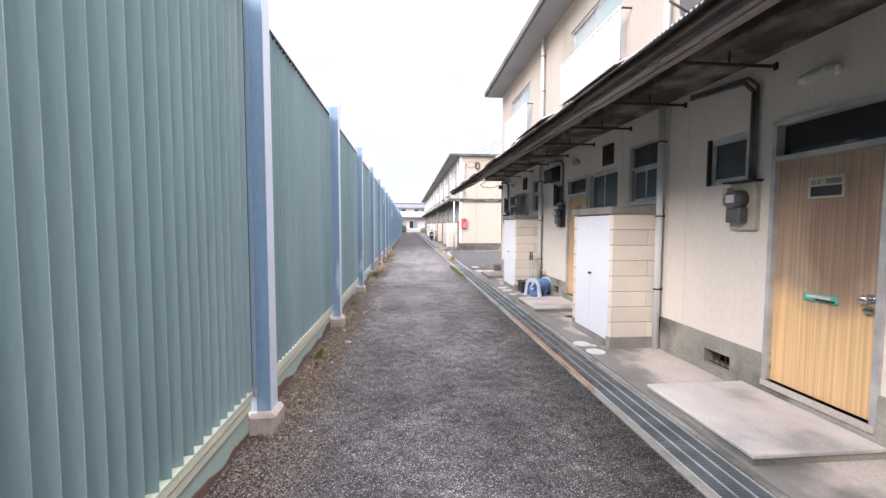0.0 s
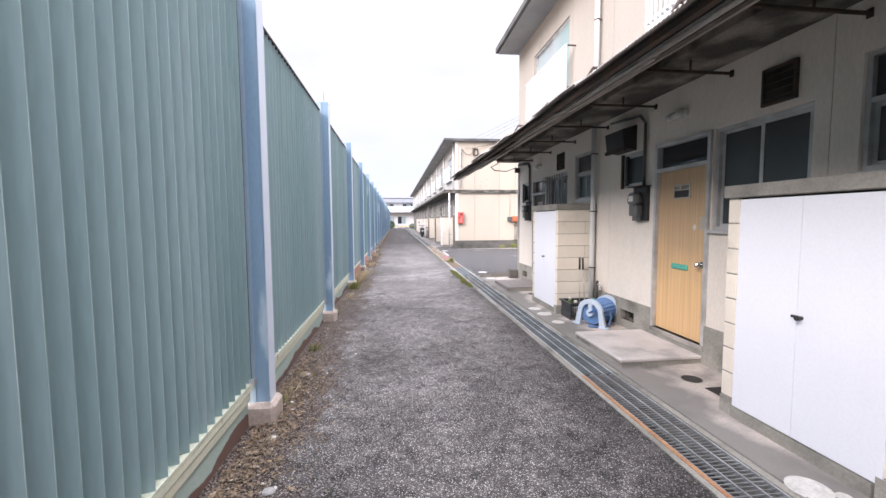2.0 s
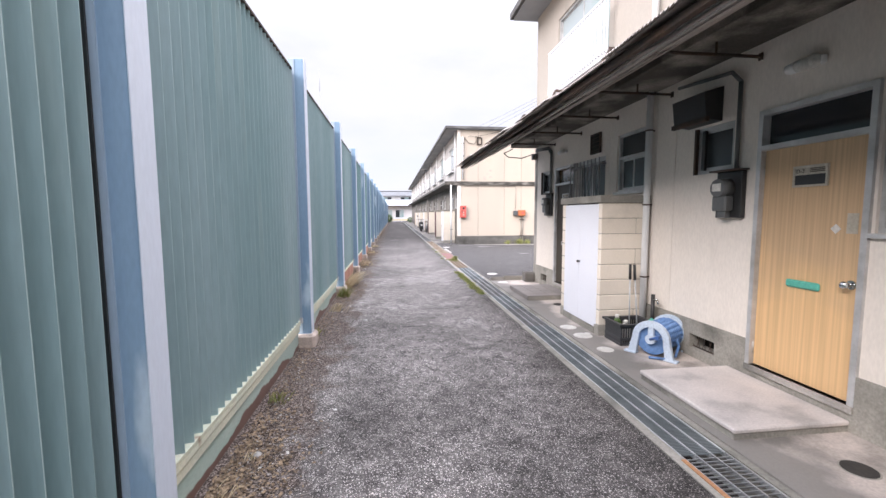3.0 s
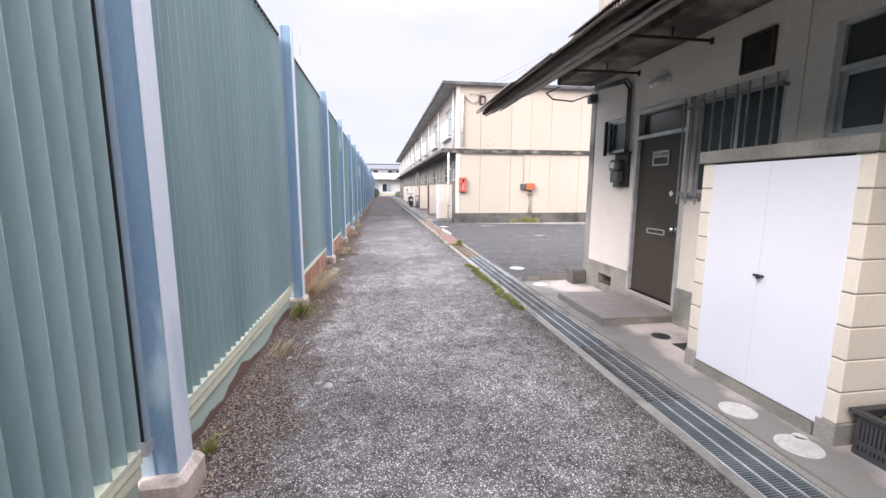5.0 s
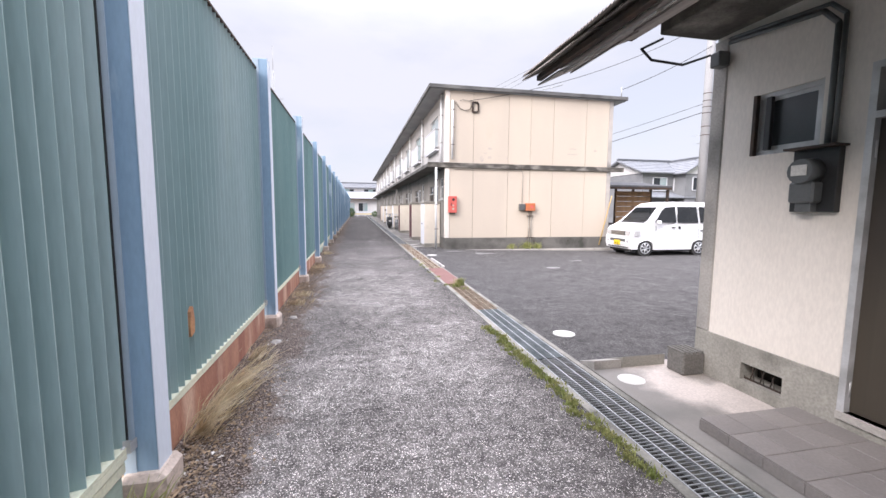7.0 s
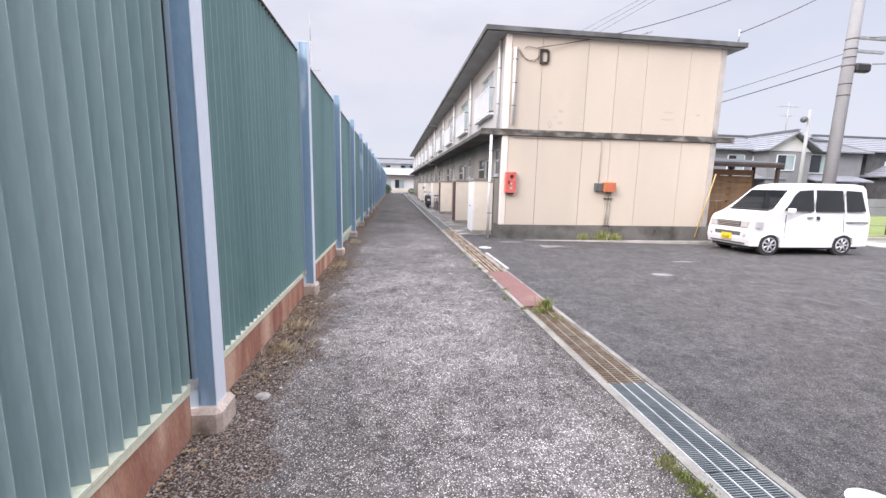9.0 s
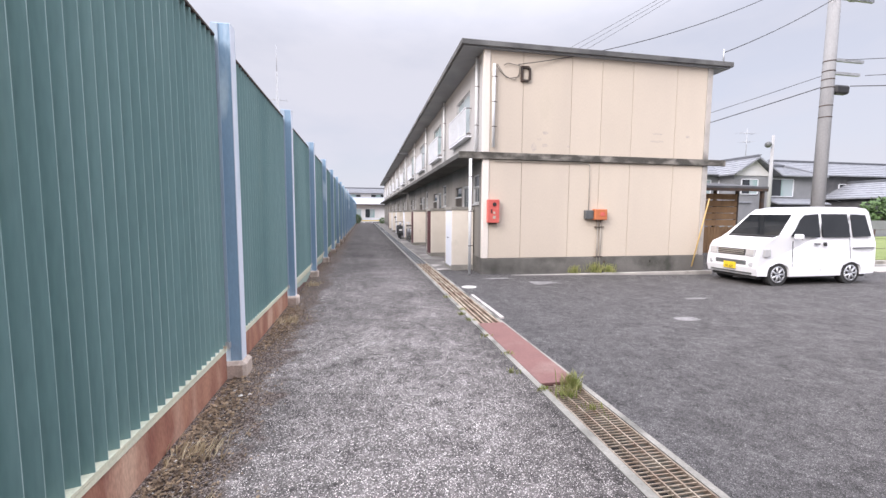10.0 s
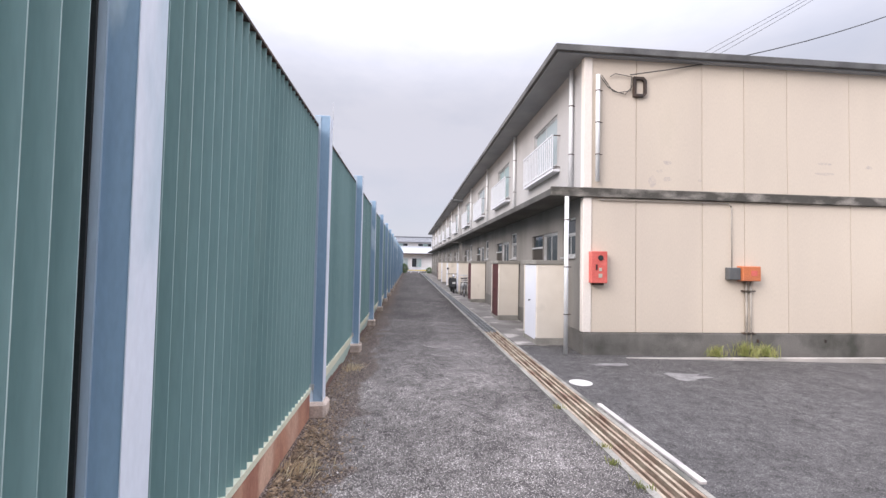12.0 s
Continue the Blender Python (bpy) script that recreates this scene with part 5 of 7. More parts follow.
def fire_box():
    t = thing("fire_hose_box", "faded red fire box on the cream gable wall", "fire box", at=(3.36, GY, 1.32))
    part("body", boxed(-0.15, 0.15, -0.14, -0.001, 0, 0.58, 0.008), "red_paint", t)
    b = bmesh.new()
    rod(b, (0.02, -0.14, 0.46), (0.02, -0.15, 0.46), 0.05, n=18)
    part("window", b, "black", t)
    part("latch", boxed(-0.07, -0.045, -0.15, -0.14, 0.24, 0.34), "black", t)
    b = bmesh.new()
    block(b, -0.02, 0.05, -0.146, -0.14, 0.1, 0.17)
    part("notice", b, "meter_box", t)
    part("notice", boxed(-0.01, 0.04, -0.146, -0.14, 0.22, 0.28), "meter_box", t)
    part("stain_bracket", boxed(-0.08, 0.1, -0.1, -0.001, -0.04, 0.0), "iron", t)
    return t


fire_box()


def switch_box():
    t = thing("switch_box", "orange junction box beside a dark meter box on the gable", "junction box", at=(6.3, GY, 1.4))
    part("box", boxed(-0.16, 0.2, -0.16, -0.001, 0, 0.28, 0.01), "orange_box", t, "orange enamel box")
    b = boxed(-0.4, -0.17, -0.12, -0.001, 0.02, 0.25, 0.01)
    part("meter", b, "meter_grey", t, "dark grey meter box")
    part("label", boxed(0.0, 0.12, -0.165, -0.16, 0.1, 0.2), "red_paint", t)
    p = bmesh.new()
    for x in (0.0, 0.09):
        rod(p, (x, -0.04, 0.0), (x, -0.04, -1.38), 0.018)
    tube(p, [(-0.28, -0.03, 0.25), (-0.28, -0.03, 1.4), (-0.34, -0.03, 1.47), (-2.9, -0.03, 1.47)], 0.009)
    tube(p, [(0.09, -0.04, -1.12), (3.1, -0.04, -1.12)], 0.01)
    part("pipe", p, "conduit", t)
    for z in (-0.2, -1.0):
        part("strap", boxed(-0.08, 0.17, -0.07, -0.001, z, z + 0.02), "iron", t)
    for x in (0.2, 1.6, 3.0):
        part("clip", boxed(x, x + 0.03, -0.07, -0.001, -1.16, -1.1), "iron", t)
    return t


switch_box()
dl = thing("building_letter", "black block letter D mounted high on the gable", "sign", at=(4.18, GY, 4.84))
b = bmesh.new()
ring_out = [(-0.13, 0.0), (0.07, 0.0), (0.13, 0.06), (0.13, 0.32), (0.07, 0.38), (-0.13, 0.38)]
ring_in = [(-0.08, 0.05), (0.05, 0.05), (0.08, 0.09), (0.08, 0.29), (0.05, 0.33), (-0.08, 0.33)]
for k in range(6):
    q = (k + 1) % 6
    prism(b, [ring_out[k], ring_out[q], ring_in[q], ring_in[k]], "y", -0.05, -0.001)
part("letter", b, "iron", dl)
downpipe(GX0 + 0.22, GY - 0.07, 3.2, 5.2)
downpipe(GX0 - 0.35, GY - 0.05, 0.02, 2.9)
shed(25.45, 26.4, 2.5, GX0, skin="white_door", label="storage cupboard with cream sides at the terrace corner", plain=True)
for y, s in ((29.0, "maroon_door"), (34.2, "maroon_door"), (38.6, "white_door"), (44.5, "white_door"), (49, "white_door"), (53.5, "maroon_door")):
    shed(y, y + 1.0, 2.5, GX0, skin=s, label="storage cupboard with cream sides and " + ("maroon doors" if s == "maroon_door" else "white doors"), plain=True)


# ---- the white van ----
def van(x, y):
    """A small white van that faces -x, its near side to the lane."""
    t = thing("van", "small white van with yellow number plate parked beside the gable", "van", at=(x, y, -0.11))
    L, hw = 3.4, 0.7375

    def inset(z):
        return 0.0 if z < 0.95 else (z - 0.95) * 0.17

    def arc(cx, r, n=9):
        return [(cx + r * math.cos(math.pi * k / n), 0.3 + r * math.sin(math.pi * k / n)) for k in range(n + 1)]

    prof = [(0.03, 0.24), (-0.02, 0.42), (-0.01, 0.62), (0.03, 0.88), (0.14, 0.99), (0.6, 1.17), (0.86, 1.45), (1.08, 1.68), (1.26, 1.8), (1.7, 1.86), (2.9, 1.86), (3.22, 1.82), (3.3, 1.74),
            (3.38, 1.0), (3.4, 0.55), (3.38, 0.26)]
    low = [(2.98 + 0.0, 0.24)] + [(2.68 + 0.31 * math.cos(math.pi * k / 10), 0.28 + 0.31 * math.sin(math.pi * k / 10)) for k in range(11)] + [(2.37, 0.22), (0.87, 0.22)] + \
          [(0.55 + 0.31 * math.cos(math.pi * k / 10), 0.28 + 0.31 * math.sin(math.pi * k / 10)) for k in range(11)] + [(0.24, 0.24)]
    outline = prof + low
    bm = bmesh.new()
    sides = []
    for s in (-1, 1):
        sides.append([bm.verts.new((px, s * (hw - inset(pz) - (0.05 if px < 0.1 else 0)), pz)) for px, pz in outline])
    n = len(outline)
    for i in range(n):
        bm.faces.new((sides[0][i], sides[0][(i + 1) % n], sides[1][(i + 1) % n], sides[1][i]))
    fa, fb = bm.faces.new(sides[0]), bm.faces.new(sides[1][::-1])
    rim = [e for f in (fa, fb) for e in f.edges if min(v.co.z for v in e.verts) > 0.5]
    bmesh.ops.bevel(bm, geom=rim, offset=0.045, segments=3, affect="EDGES", profile=0.6)
    body = part("body", bm, "car_white", t, "glossy white painted body")

    def plate(name, pts, mat, lift=0.006, both=True, label=""):
        for s in (-1, 1) if both else (-1,):
            b = bmesh.new()
            f0 = [b.verts.new((px, s * (hw - inset(pz) + lift), pz)) for px, pz in pts]
            f1 = [b.verts.new((px, s * (hw - inset(pz) - 0.02), pz)) for px, pz in pts]
            b.faces.new(f0)
            b.faces.new(f1[::-1])
            for i in range(len(pts)):
                b.faces.new((f0[i], f0[(i + 1) % len(pts)], f1[(i + 1) % len(pts)], f1[i]))
            part(name, b, mat, t, label)

    plate("side_window", [(0.9, 1.16), (1.18, 1.55), (1.32, 1.66), (1.72, 1.69), (1.72, 1.14)], "car_glass")
    plate("side_window", [(1.8, 1.14), (1.8, 1.69), (2.58, 1.69), (2.62, 1.14)], "car_glass")
    plate("side_window", [(2.72, 1.14), (2.68, 1.69), (3.14, 1.67), (3.26, 1.16)], "car_glass")
    plate("trim_line", [(2.7, 0.86), (2.7, 0.89), (3.34, 0.89), (3.34, 0.86)], "meter_grey", 0.004)
    plate("door_gap", [(1.755, 0.35), (1.755, 1.72), (1.763, 1.72), (1.763, 0.35)], "meter_grey", 0.002)
    plate("door_gap", [(0.93, 0.45), (0.93, 1.05), (0.938, 1.05), (0.938, 0.45)], "meter_grey", 0.002)
    plate("door_gap", [(2.64, 0.62), (2.64, 1.72), (2.648, 1.72), (2.648, 0.62)], "meter_grey", 0.002)
    plate("door_handle", [(1.55, 0.97), (1.55, 1.0), (1.68, 1.0), (1.68, 0.97)], "black", 0.02)
    plate("door_handle", [(1.82, 0.93), (1.82, 1.02), (1.88, 1.02), (1.88, 0.93)], "black", 0.02)
    b = bmesh.new()
    q = [(0.61, 1.17), (1.07, 1.66)]
    nx, nz = -0.045, 0.03
    vs = [b.verts.new(v) for v in ((q[0][0] + nx * 0.3, -0.64, q[0][1] + 0.012), (q[0][0] + nx * 0.3, 0.64, q[0][1] + 0.012), (q[1][0] + nx * 0.3, 0.53, q[1][1] + 0.012), (q[1][0] + nx * 0.3, -0.53, q[1][1] + 0.012))]
    vs2 = [b.verts.new(v.co + Vector((0.02, 0, -0.02))) for v in vs]
    b.faces.new(vs)
    b.faces.new(vs2[::-1])
    for i in range(4):
        b.faces.new((vs[i], vs[(i + 1) % 4], vs2[(i + 1) % 4], vs2[i]))
    part("windscreen", b, "car_glass", t)
    part("wiper_cowl", boxed(0.5, 0.62, -0.6, 0.6, 1.11, 1.178, 0.01), "black", t)
    g1 = bmesh.new()
    for k in range(3):
        block(g1, -0.025, 0.04, -0.36, 0.36, 0.72 + k * 0.045, 0.745 + k * 0.045)
    part("grille", g1, "chrome", t)
    part("grille_back", boxed(-0.012, 0.05, -0.37, 0.37, 0.7, 0.85), "black", t)
    part("air_intake", boxed(-0.032, 0.03, -0.42, 0.42, 0.48, 0.58, 0.01), "meter_grey", t)
    part("bumper_slot", boxed(-0.02, 0.05, -0.55, 0.55, 0.28, 0.31), "meter_grey", t)
    for s in (-1, 1):
        b = bmesh.new()
        prism(b, [(-0.02, s * 0.4), (-0.02, s * 0.6), (0.16, s * 0.725), (0.3, s * 0.74), (0.3, s * 0.6), (0.1, s * 0.4)], "z", 0.7, 0.86)
        part("headlight", b, "headlight", t, "clear headlight")
        b = bmesh.new()
        rod(b, (-0.03, s * 0.56, 0.5), (0.02, s * 0.54, 0.5), 0.055, n=14)
        part("fog_lamp", b, "headlight", t)
        b = bmesh.new()
        block(b, 0.92, 1.0, min(s * 0.72, s * 0.92), max(s * 0.72, s * 0.92), 1.1, 1.22, 0.025)
        part("mirror", b, "car_white", t)
        part("tail_light", boxed(3.33, 3.39, min(s * 0.52, s * 0.66), max(s * 0.52, s * 0.66), 0.85, 1.25, 0.01), "red_paint", t)
    np_ = part("number_plate", boxed(-0.045, -0.02, -0.165, 0.165, 0.36, 0.52, 0.004), "plate_yellow", t, "yellow number plate")
    tx2 = bpy.data.curves.new("number", "FONT")
    tx2.body, tx2.size, tx2.extrude = "74-60", 0.1, 0.001
    to2 = new("number", tx2)
    to2.parent = np_
    to2.matrix_basis = Matrix.Translation((-0.047, 0.13, 0.375)) @ Euler((radians(90), 0, radians(-90))).to_matrix().to_4x4()
    tx2.materials.append(M["black"])
    part("underbody", boxed(0.1, 3.3, -0.6, 0.6, 0.16, 0.3), "black", t)
    for cx in (0.55, 2.68):
        for s in (-1, 1):
            ya, yb = s * 0.56, s * 0.72
            b = bmesh.new()
            rod(b, (cx, ya, 0.275), (cx, yb, 0.275), 0.275, n=28)
            w = part("wheel", b, "tyre", t, "black tyre")
            bmx = bmesh.new()
            rod(bmx, (cx, s * 0.7, 0.275), (cx, s * 0.723, 0.275), 0.185, n=24)
            part("rim_well", bmx, "black", w)
            b = bmesh.new()
            for k in range(7):
                a = 2 * math.pi * k / 7
                rod(b, (cx, s * 0.727, 0.275), (cx + 0.17 * math.cos(a), s * 0.727, 0.275 + 0.17 * math.sin(a)), 0.02, 0.026, n=5)
            rod(b, (cx, s * 0.72, 0.275), (cx, s * 0.735, 0.275), 0.05, n=12)
            pts = [(cx + 0.18 * math.cos(2 * math.pi * k / 20), s * 0.727, 0.275 + 0.18 * math.sin(2 * math.pi * k / 20)) for k in range(21)]
            for p, q2 in zip(pts, pts[1:]):
                rod(b, p, q2, 0.016, n=5)
            part("rim", b, "chrome_soft", w, "seven-spoke alloy rim")
    return t


van(9.05, 23.15)


# ---- poles and wires ----
def utility_pole(x, y, h, r, label):
    t = thing("utility_pole", label, "utility pole", "utility poles", (x, y, 0))
    b = bmesh.new()
    rod(b, (0, 0, 0), (0, 0, h), r, r * 0.72, 20)
    part("pole", b, "pole", t)
    return t


P = utility_pole(14.45, 25.3, 12.5, 0.185, "tall grey concrete utility pole with bands, arms and a transformer")
for z in (4.6, 4.95, 5.5, 5.75, 6.0, 6.3, 9.0, 9.3):
    b = bmesh.new()
    rod(b, (0, 0, z), (0, 0, z + 0.03), 0.187 - z * 0.0035, n=18)
    part("band", b, "iron", P)
for z, l in ((6.35, 1.3), (5.95, 1.2), (8.2, 1.5), (9.1, 1.5)):
    part("arm", boxed(0.1, l, -0.04, 0.04, z, z + 0.08), "grating", P)
part("splice_box", boxed(0.2, 0.75, -0.12, 0.1, 5.35, 5.62, 0.05), "black", P)
b = bmesh.new()
rod(b, (1.05, 0, 8.35), (1.05, 0, 9.15), 0.33, n=20)
rod(b, (1.05, 0, 9.15), (1.05, 0, 9.22), 0.35, n=20)
part("transformer", b, "grating", P, "grey cylindrical transformer")
for dx in (-0.15, 0.05, 0.25):
    b = bmesh.new()
    rod(b, (1.05 + dx, -0.1, 9.2), (1.05 + dx, -0.1, 9.42), 0.04, n=8)
    part("insulator", b, "white_lid", P)

P2 = utility_pole(26.2, 37.0, 6.7, 0.12, "slim grey pole with a round lamp before the houses")
b = bmesh.new()
ball(b, (-0.35, 0, 6.1), 0.2, 10)
part("lamp", b, "meter_grey", P2)


def sag(a, b, drop, n=14):
    a, b = Vector(a), Vector(b)
    return [a.lerp(b, k / n) - Vector((0, 0, 4 * drop * (k / n) * (1 - k / n))) for k in range(n + 1)]


def wire(a, b, drop, r=0.012, label="thin black overhead cable"):
    t = thing("cable", label, "overhead cable", "overhead cables", a)
    bm = bmesh.new()
    pts = [p - Vector(a) for p in sag(a, b, drop)]
    for p, q in zip(pts, pts[1:]):
        rod(bm, p, q, r, n=5)
    part("wire", bm, "black", t)


wire((3.95, GY - 0.1, 5.22), (14.55, 25.1, 9.3), 0.5, 0.01)
wire((9.95, GY, 6.0), (14.6, 25.2, 8.3), 0.1, 0.012)
wire((14.45, 25.4, 5.95), (9.0, 46.0, 4.6), 0.35, 0.01)
wire((14.45, 25.4, 5.6), (9.0, 46.0, 3.9), 0.3, 0.016)
wire((14.9, 25.3, 6.4), (42.0, 16.0, 8.4), 0.5, 0.01)
wire((15.2, 25.2, 5.6), (44.0, 18.0, 7.6), 0.5, 0.014)
wire((15.9, 25.3, 6.0), (44.0, 14.0, 7.9), 0.5, 0.01)
for k in range(3):
    wire((15.4 + 0.3 * k, 25.3, 11.8 + 0.2 * k), (5.0 + k, 45.0, 8.5), 0.3, 0.008)
st = thing("roof_stay", "short metal stay holding a cable on the roof edge", "cable stay", at=(9.95, GY, 5.7))
part("rod", rod(bmesh.new(), (0, 0, 0), (0, 0, 0.4), 0.02), "grating", st)
an = thing("roof_antenna", "thin television antenna on the terrace roof", "antenna", at=(8.2, GY + 2.2, 5.71))
b = bmesh.new()
rod(b, (0, 0, 0), (0, 0, 0.9), 0.015)
rod(b, (-0.45, 0, 0.75), (0.45, 0, 1.0), 0.012)
for k in range(5):
    rod(b, (-0.36 + k * 0.18, -0.2, 0.775 + k * 0.05), (-0.36 + k * 0.18, 0.2, 0.775 + k * 0.05), 0.006)
part("aerial", b, "grating", an)

mast = thing("radio_mast", "distant thin lattice radio mast above the fence", "radio mast", at=(-15.0, 95.0, 0))
b = bmesh.new()
for dx, dy in ((-0.25, 0), (0.25, 0), (0, 0.4)):
    rod(b, (dx, dy, 0), (dx * 0.5, dy * 0.5, 27.0), 0.05, n=5)
for k in range(27):
    w = 0.25 - 0.125 * k / 27
    rod(b, (-w, 0, k), (w, 0, k + 1), 0.025, n=4)
rod(b, (0, 0, 27), (0, 0, 31.5), 0.05, n=5)
part("lattice", b, "grating", mast)
b = bmesh.new()
for z, l in ((20.0, 2.2), (22.0, 1.6), (18.6, 1.8)):
    rod(b, (-l, 0, z), (l, 0.4, z), 0.04, n=4)
    for k in range(4):
        rod(b, (-l + k * l * 0.66, -0.8, z), (-l + k * l * 0.66, 0.8, z), 0.025, n=4)
part("aerial", b, "grating", mast)


# ---- houses beyond the yard ----
def tiled_roof(parent, x0, x1, y0, y1, z, h, along="x", mat="roof_tile"):
    """Gable roof with rows of tiles: ridge along x or y, with an overhang."""
    o = 0.5
    bm = bmesh.new()
    mid = (y0 + y1) / 2 if along == "x" else (x0 + x1) / 2
    lo_e, hi_e = (y0 - o, y1 + o) if along == "x" else (x0 - o, x1 + o)
    n = 7

    def flank(edge):
        run = []
        for k in range(n):
            p, q = edge + (mid - edge) * k / n, edge + (mid - edge) * (k + 1) / n
            run += [(p, z + h * k / n + 0.06), (q, z + h * (k + 1) / n)]
        return run

    outline = flank(lo_e) + [(mid - 0.15, z + h + 0.2), (mid + 0.15, z + h + 0.2)] + flank(hi_e)[::-1] + [(hi_e, z - 0.07), (mid, z + h - 0.13), (lo_e, z - 0.07)]
    if along == "x":
        prism(bm, outline, "x", x0 - o, x1 + o)
    else:
        prism(bm, outline, "y", y0 - o, y1 + o)
    part("roof", bm, mat, parent, "grey tiled roof")
    bm = bmesh.new()
    if along == "x":
        for x in (x0, x1 - 0.15):
            prism(bm, [(y0, z - 0.1), (y1, z - 0.1), ((y0 + y1) / 2, z + h - 0.12)], "x", x, x + 0.15)
    else:
        for y in (y0, y1 - 0.15):
            prism(bm, [(x0, z - 0.1), (x1, z - 0.1), ((x0 + x1) / 2, z + h - 0.12)], "y", y, y + 0.15)
    part("gable", bm, "house_white", parent)


def far_window(parent, x, y, z, w, h, panes=2, mat="glass"):
    f = bmesh.new()
    for a, b, c, e in ((x - 0.06, x, z, z + h), (x + w, x + w + 0.06, z, z + h), (x, x + w, z - 0.06, z), (x, x + w, z + h, z + h + 0.06)):
        block(f, a, b, y - 0.08, y, c, e)
    w_ = part("window", f, "white_rail", parent)
    for k in range(panes):
        part("pane", boxed(x + w * k / panes + 0.02, x + w * (k + 1) / panes - 0.02, y - 0.05, y - 0.01, z, z + h), mat if k % 2 == 0 else "curtain_glass", w_)


def house(x0, x1, y0, y1, h, rh, along, wall, label, wins=(), low=None):
    t = thing("house", label, "house", "houses", ((x0 + x1) / 2, (y0 + y1) / 2, 0))
    cx, cy = (x0 + x1) / 2, (y0 + y1) / 2
    a, b, c, d = x0 - cx, x1 - cx, y0 - cy, y1 - cy
    part("wall", boxed(a, b, c, d, 0, h - 0.05), wall, t)
    tiled_roof(t, a, b, c, d, h, rh, along)
    for x, z, w, hh in wins:
        far_window(t, a + x, c, z, w, hh)
    if low:
        la, lb, lz = low
        bm = bmesh.new()
        prism(bm, [(c, lz + 0.5), (c - 1.6, lz), (c - 1.6, lz - 0.1), (c, lz + 0.38)], "x", a + la, a + lb)
        part("roof", bm, "roof_tile", t, "low tiled roof over the ground floor")
    return t


house(27.6, 34.0, 46.0, 53.0, 5.1, 1.5, "x", "house_grey", "grey two-storey house with a low tiled roof", ((1.2, 3.4, 1.5, 1.2), (3.6, 3.4, 1.3, 1.2)), (0.0, 5.5, 2.7))
house(31.2, 35.2, 44.5, 50.0, 5.0, 1.5, "y", "house_grey", "grey house wing with a white gable facing the yard", ((0.8, 3.4, 1.6, 1.2),), None)
house(35.0, 41.5, 45.5, 53.0, 5.1, 1.3, "x", "house_grey", "grey two-storey house with brown window frames", ((1.0, 3.3, 2.6, 1.5), (1.0, 0.6, 2.4, 1.4)), (0.3, 6.0, 2.6))
house(42.6, 58.0, 46.0, 56.0, 5.3, 1.9, "x", "house_dark", "dark old house with a pale metal roof", ((2.0, 3.2, 2.0, 1.3), (6.0, 3.2, 2.0, 1.3)), (0.0, 12.0, 2.9))
house(42.8, 48.5, 41.0, 45.9, 3.1, 1.5, "y", "house_dark", "low gabled annexe of the old house", ((1.2, 0.8, 2.0, 1.2),), None)
house(16.0, 24.0, 60.0, 67.0, 5.2, 1.6, "x", "house_dark", "distant dark house with a tiled roof", ((2.0, 3.2, 2.0, 1.3),), None)
an2 = thing("roof_antenna", "tall television antenna on the grey house", "antenna", at=(36.0, 48.0, 6.3))
b = bmesh.new()
rod(b, (0, 0, 0), (0, 0, 3.4), 0.03)
for z, l in ((2.2, 0.5), (3.0, 0.9)):
    rod(b, (-l, 0, z), (l, 0, z), 0.02)
    for k in range(5):
        rod(b, (-l + k * l / 2, -0.4, z), (-l + k * l / 2, 0.4, z), 0.012)
part("aerial", b, "grating", an2)

# plank fence and lean-to behind the gable
pf = thing("plank_fence", "brown wooden plank fence behind the terrace", "plank fence", at=(12.0, 27.6, 0))
for k in range(15):
    part("plank", boxed(k * 0.125, k * 0.125 + 0.11, 0, 0.02, 0.15, 1.1 + 0.02 * (k % 3)), "plank", pf)
for k in range(5):
    part("board", boxed(0.0, 1.85, 0.03, 0.05, 1.15 + 0.24 * k, 1.37 + 0.24 * k), "plank", pf)
for x in (-0.02, 0.9, 1.86):
    part("upright", boxed(x, x + 0.09, 0.05, 0.14, 0, 2.5), "iron", pf)
lt = thing("lean_to", "dark metal lean-to roof over the plank fence", "lean-to roof", at=(11.9, 27.5, 2.45))
bm = bmesh.new()
prism(bm, [(-0.5, 0.05), (1.8, 0.35), (1.8, 0.42), (-0.5, 0.12)], "x", -2.0, 2.6)
part("roof_sheet", bm, "house_dark", lt)
part("beam", boxed(-2.0, 2.6, -0.5, -0.42, -0.05, 0.05), "iron", lt)
part("upright", boxed(2.4, 2.5, -0.45, -0.35, -2.45, -0.05), "iron", lt)

# the green plot and its edge
solid("grass_plot", boxed(15.6, 60.0, 25.6, 38.0, -0.15, 0.05), "grass_far", "mown green plot beyond the yard", "grass")
kerb = thing("kerb", "brown concrete kerb along the green plot", "kerb", at=(15.5, 25.4, -0.12), kind="structure")
for k in range(28):
    part("kerbstone", boxed(k * 1.2, k * 1.2 + 1.19, 0, 0.2, 0, 0.14, 0.01), "plinth", kerb)
solid("pavement_yard", boxed(15.0, 60.0, 23.9, 25.39, -0.13, -0.09), "concrete", "pale concrete strip along the plot", "pavement")
wf = thing("wire_fence", "brown wire fence on the green plot", "wire fence", at=(15.8, 26.0, -0.07))
for k in range(16):
    part("fence_post", rod(bmesh.new(), (k * 1.1, 0, 0.1), (k * 1.1, 0, 1.15), 0.025), "iron", wf)
for z in (0.45, 0.8, 1.12):
    part("fence_wire", rod(bmesh.new(), (0, 0, z), (16.5, 0, z), 0.006, n=4), "iron", wf)
solid("garden_wall", boxed(24.0, 62.0, 38.2, 38.4, 0, 1.2), "house_grey", "low grey block wall before the houses", "wall")


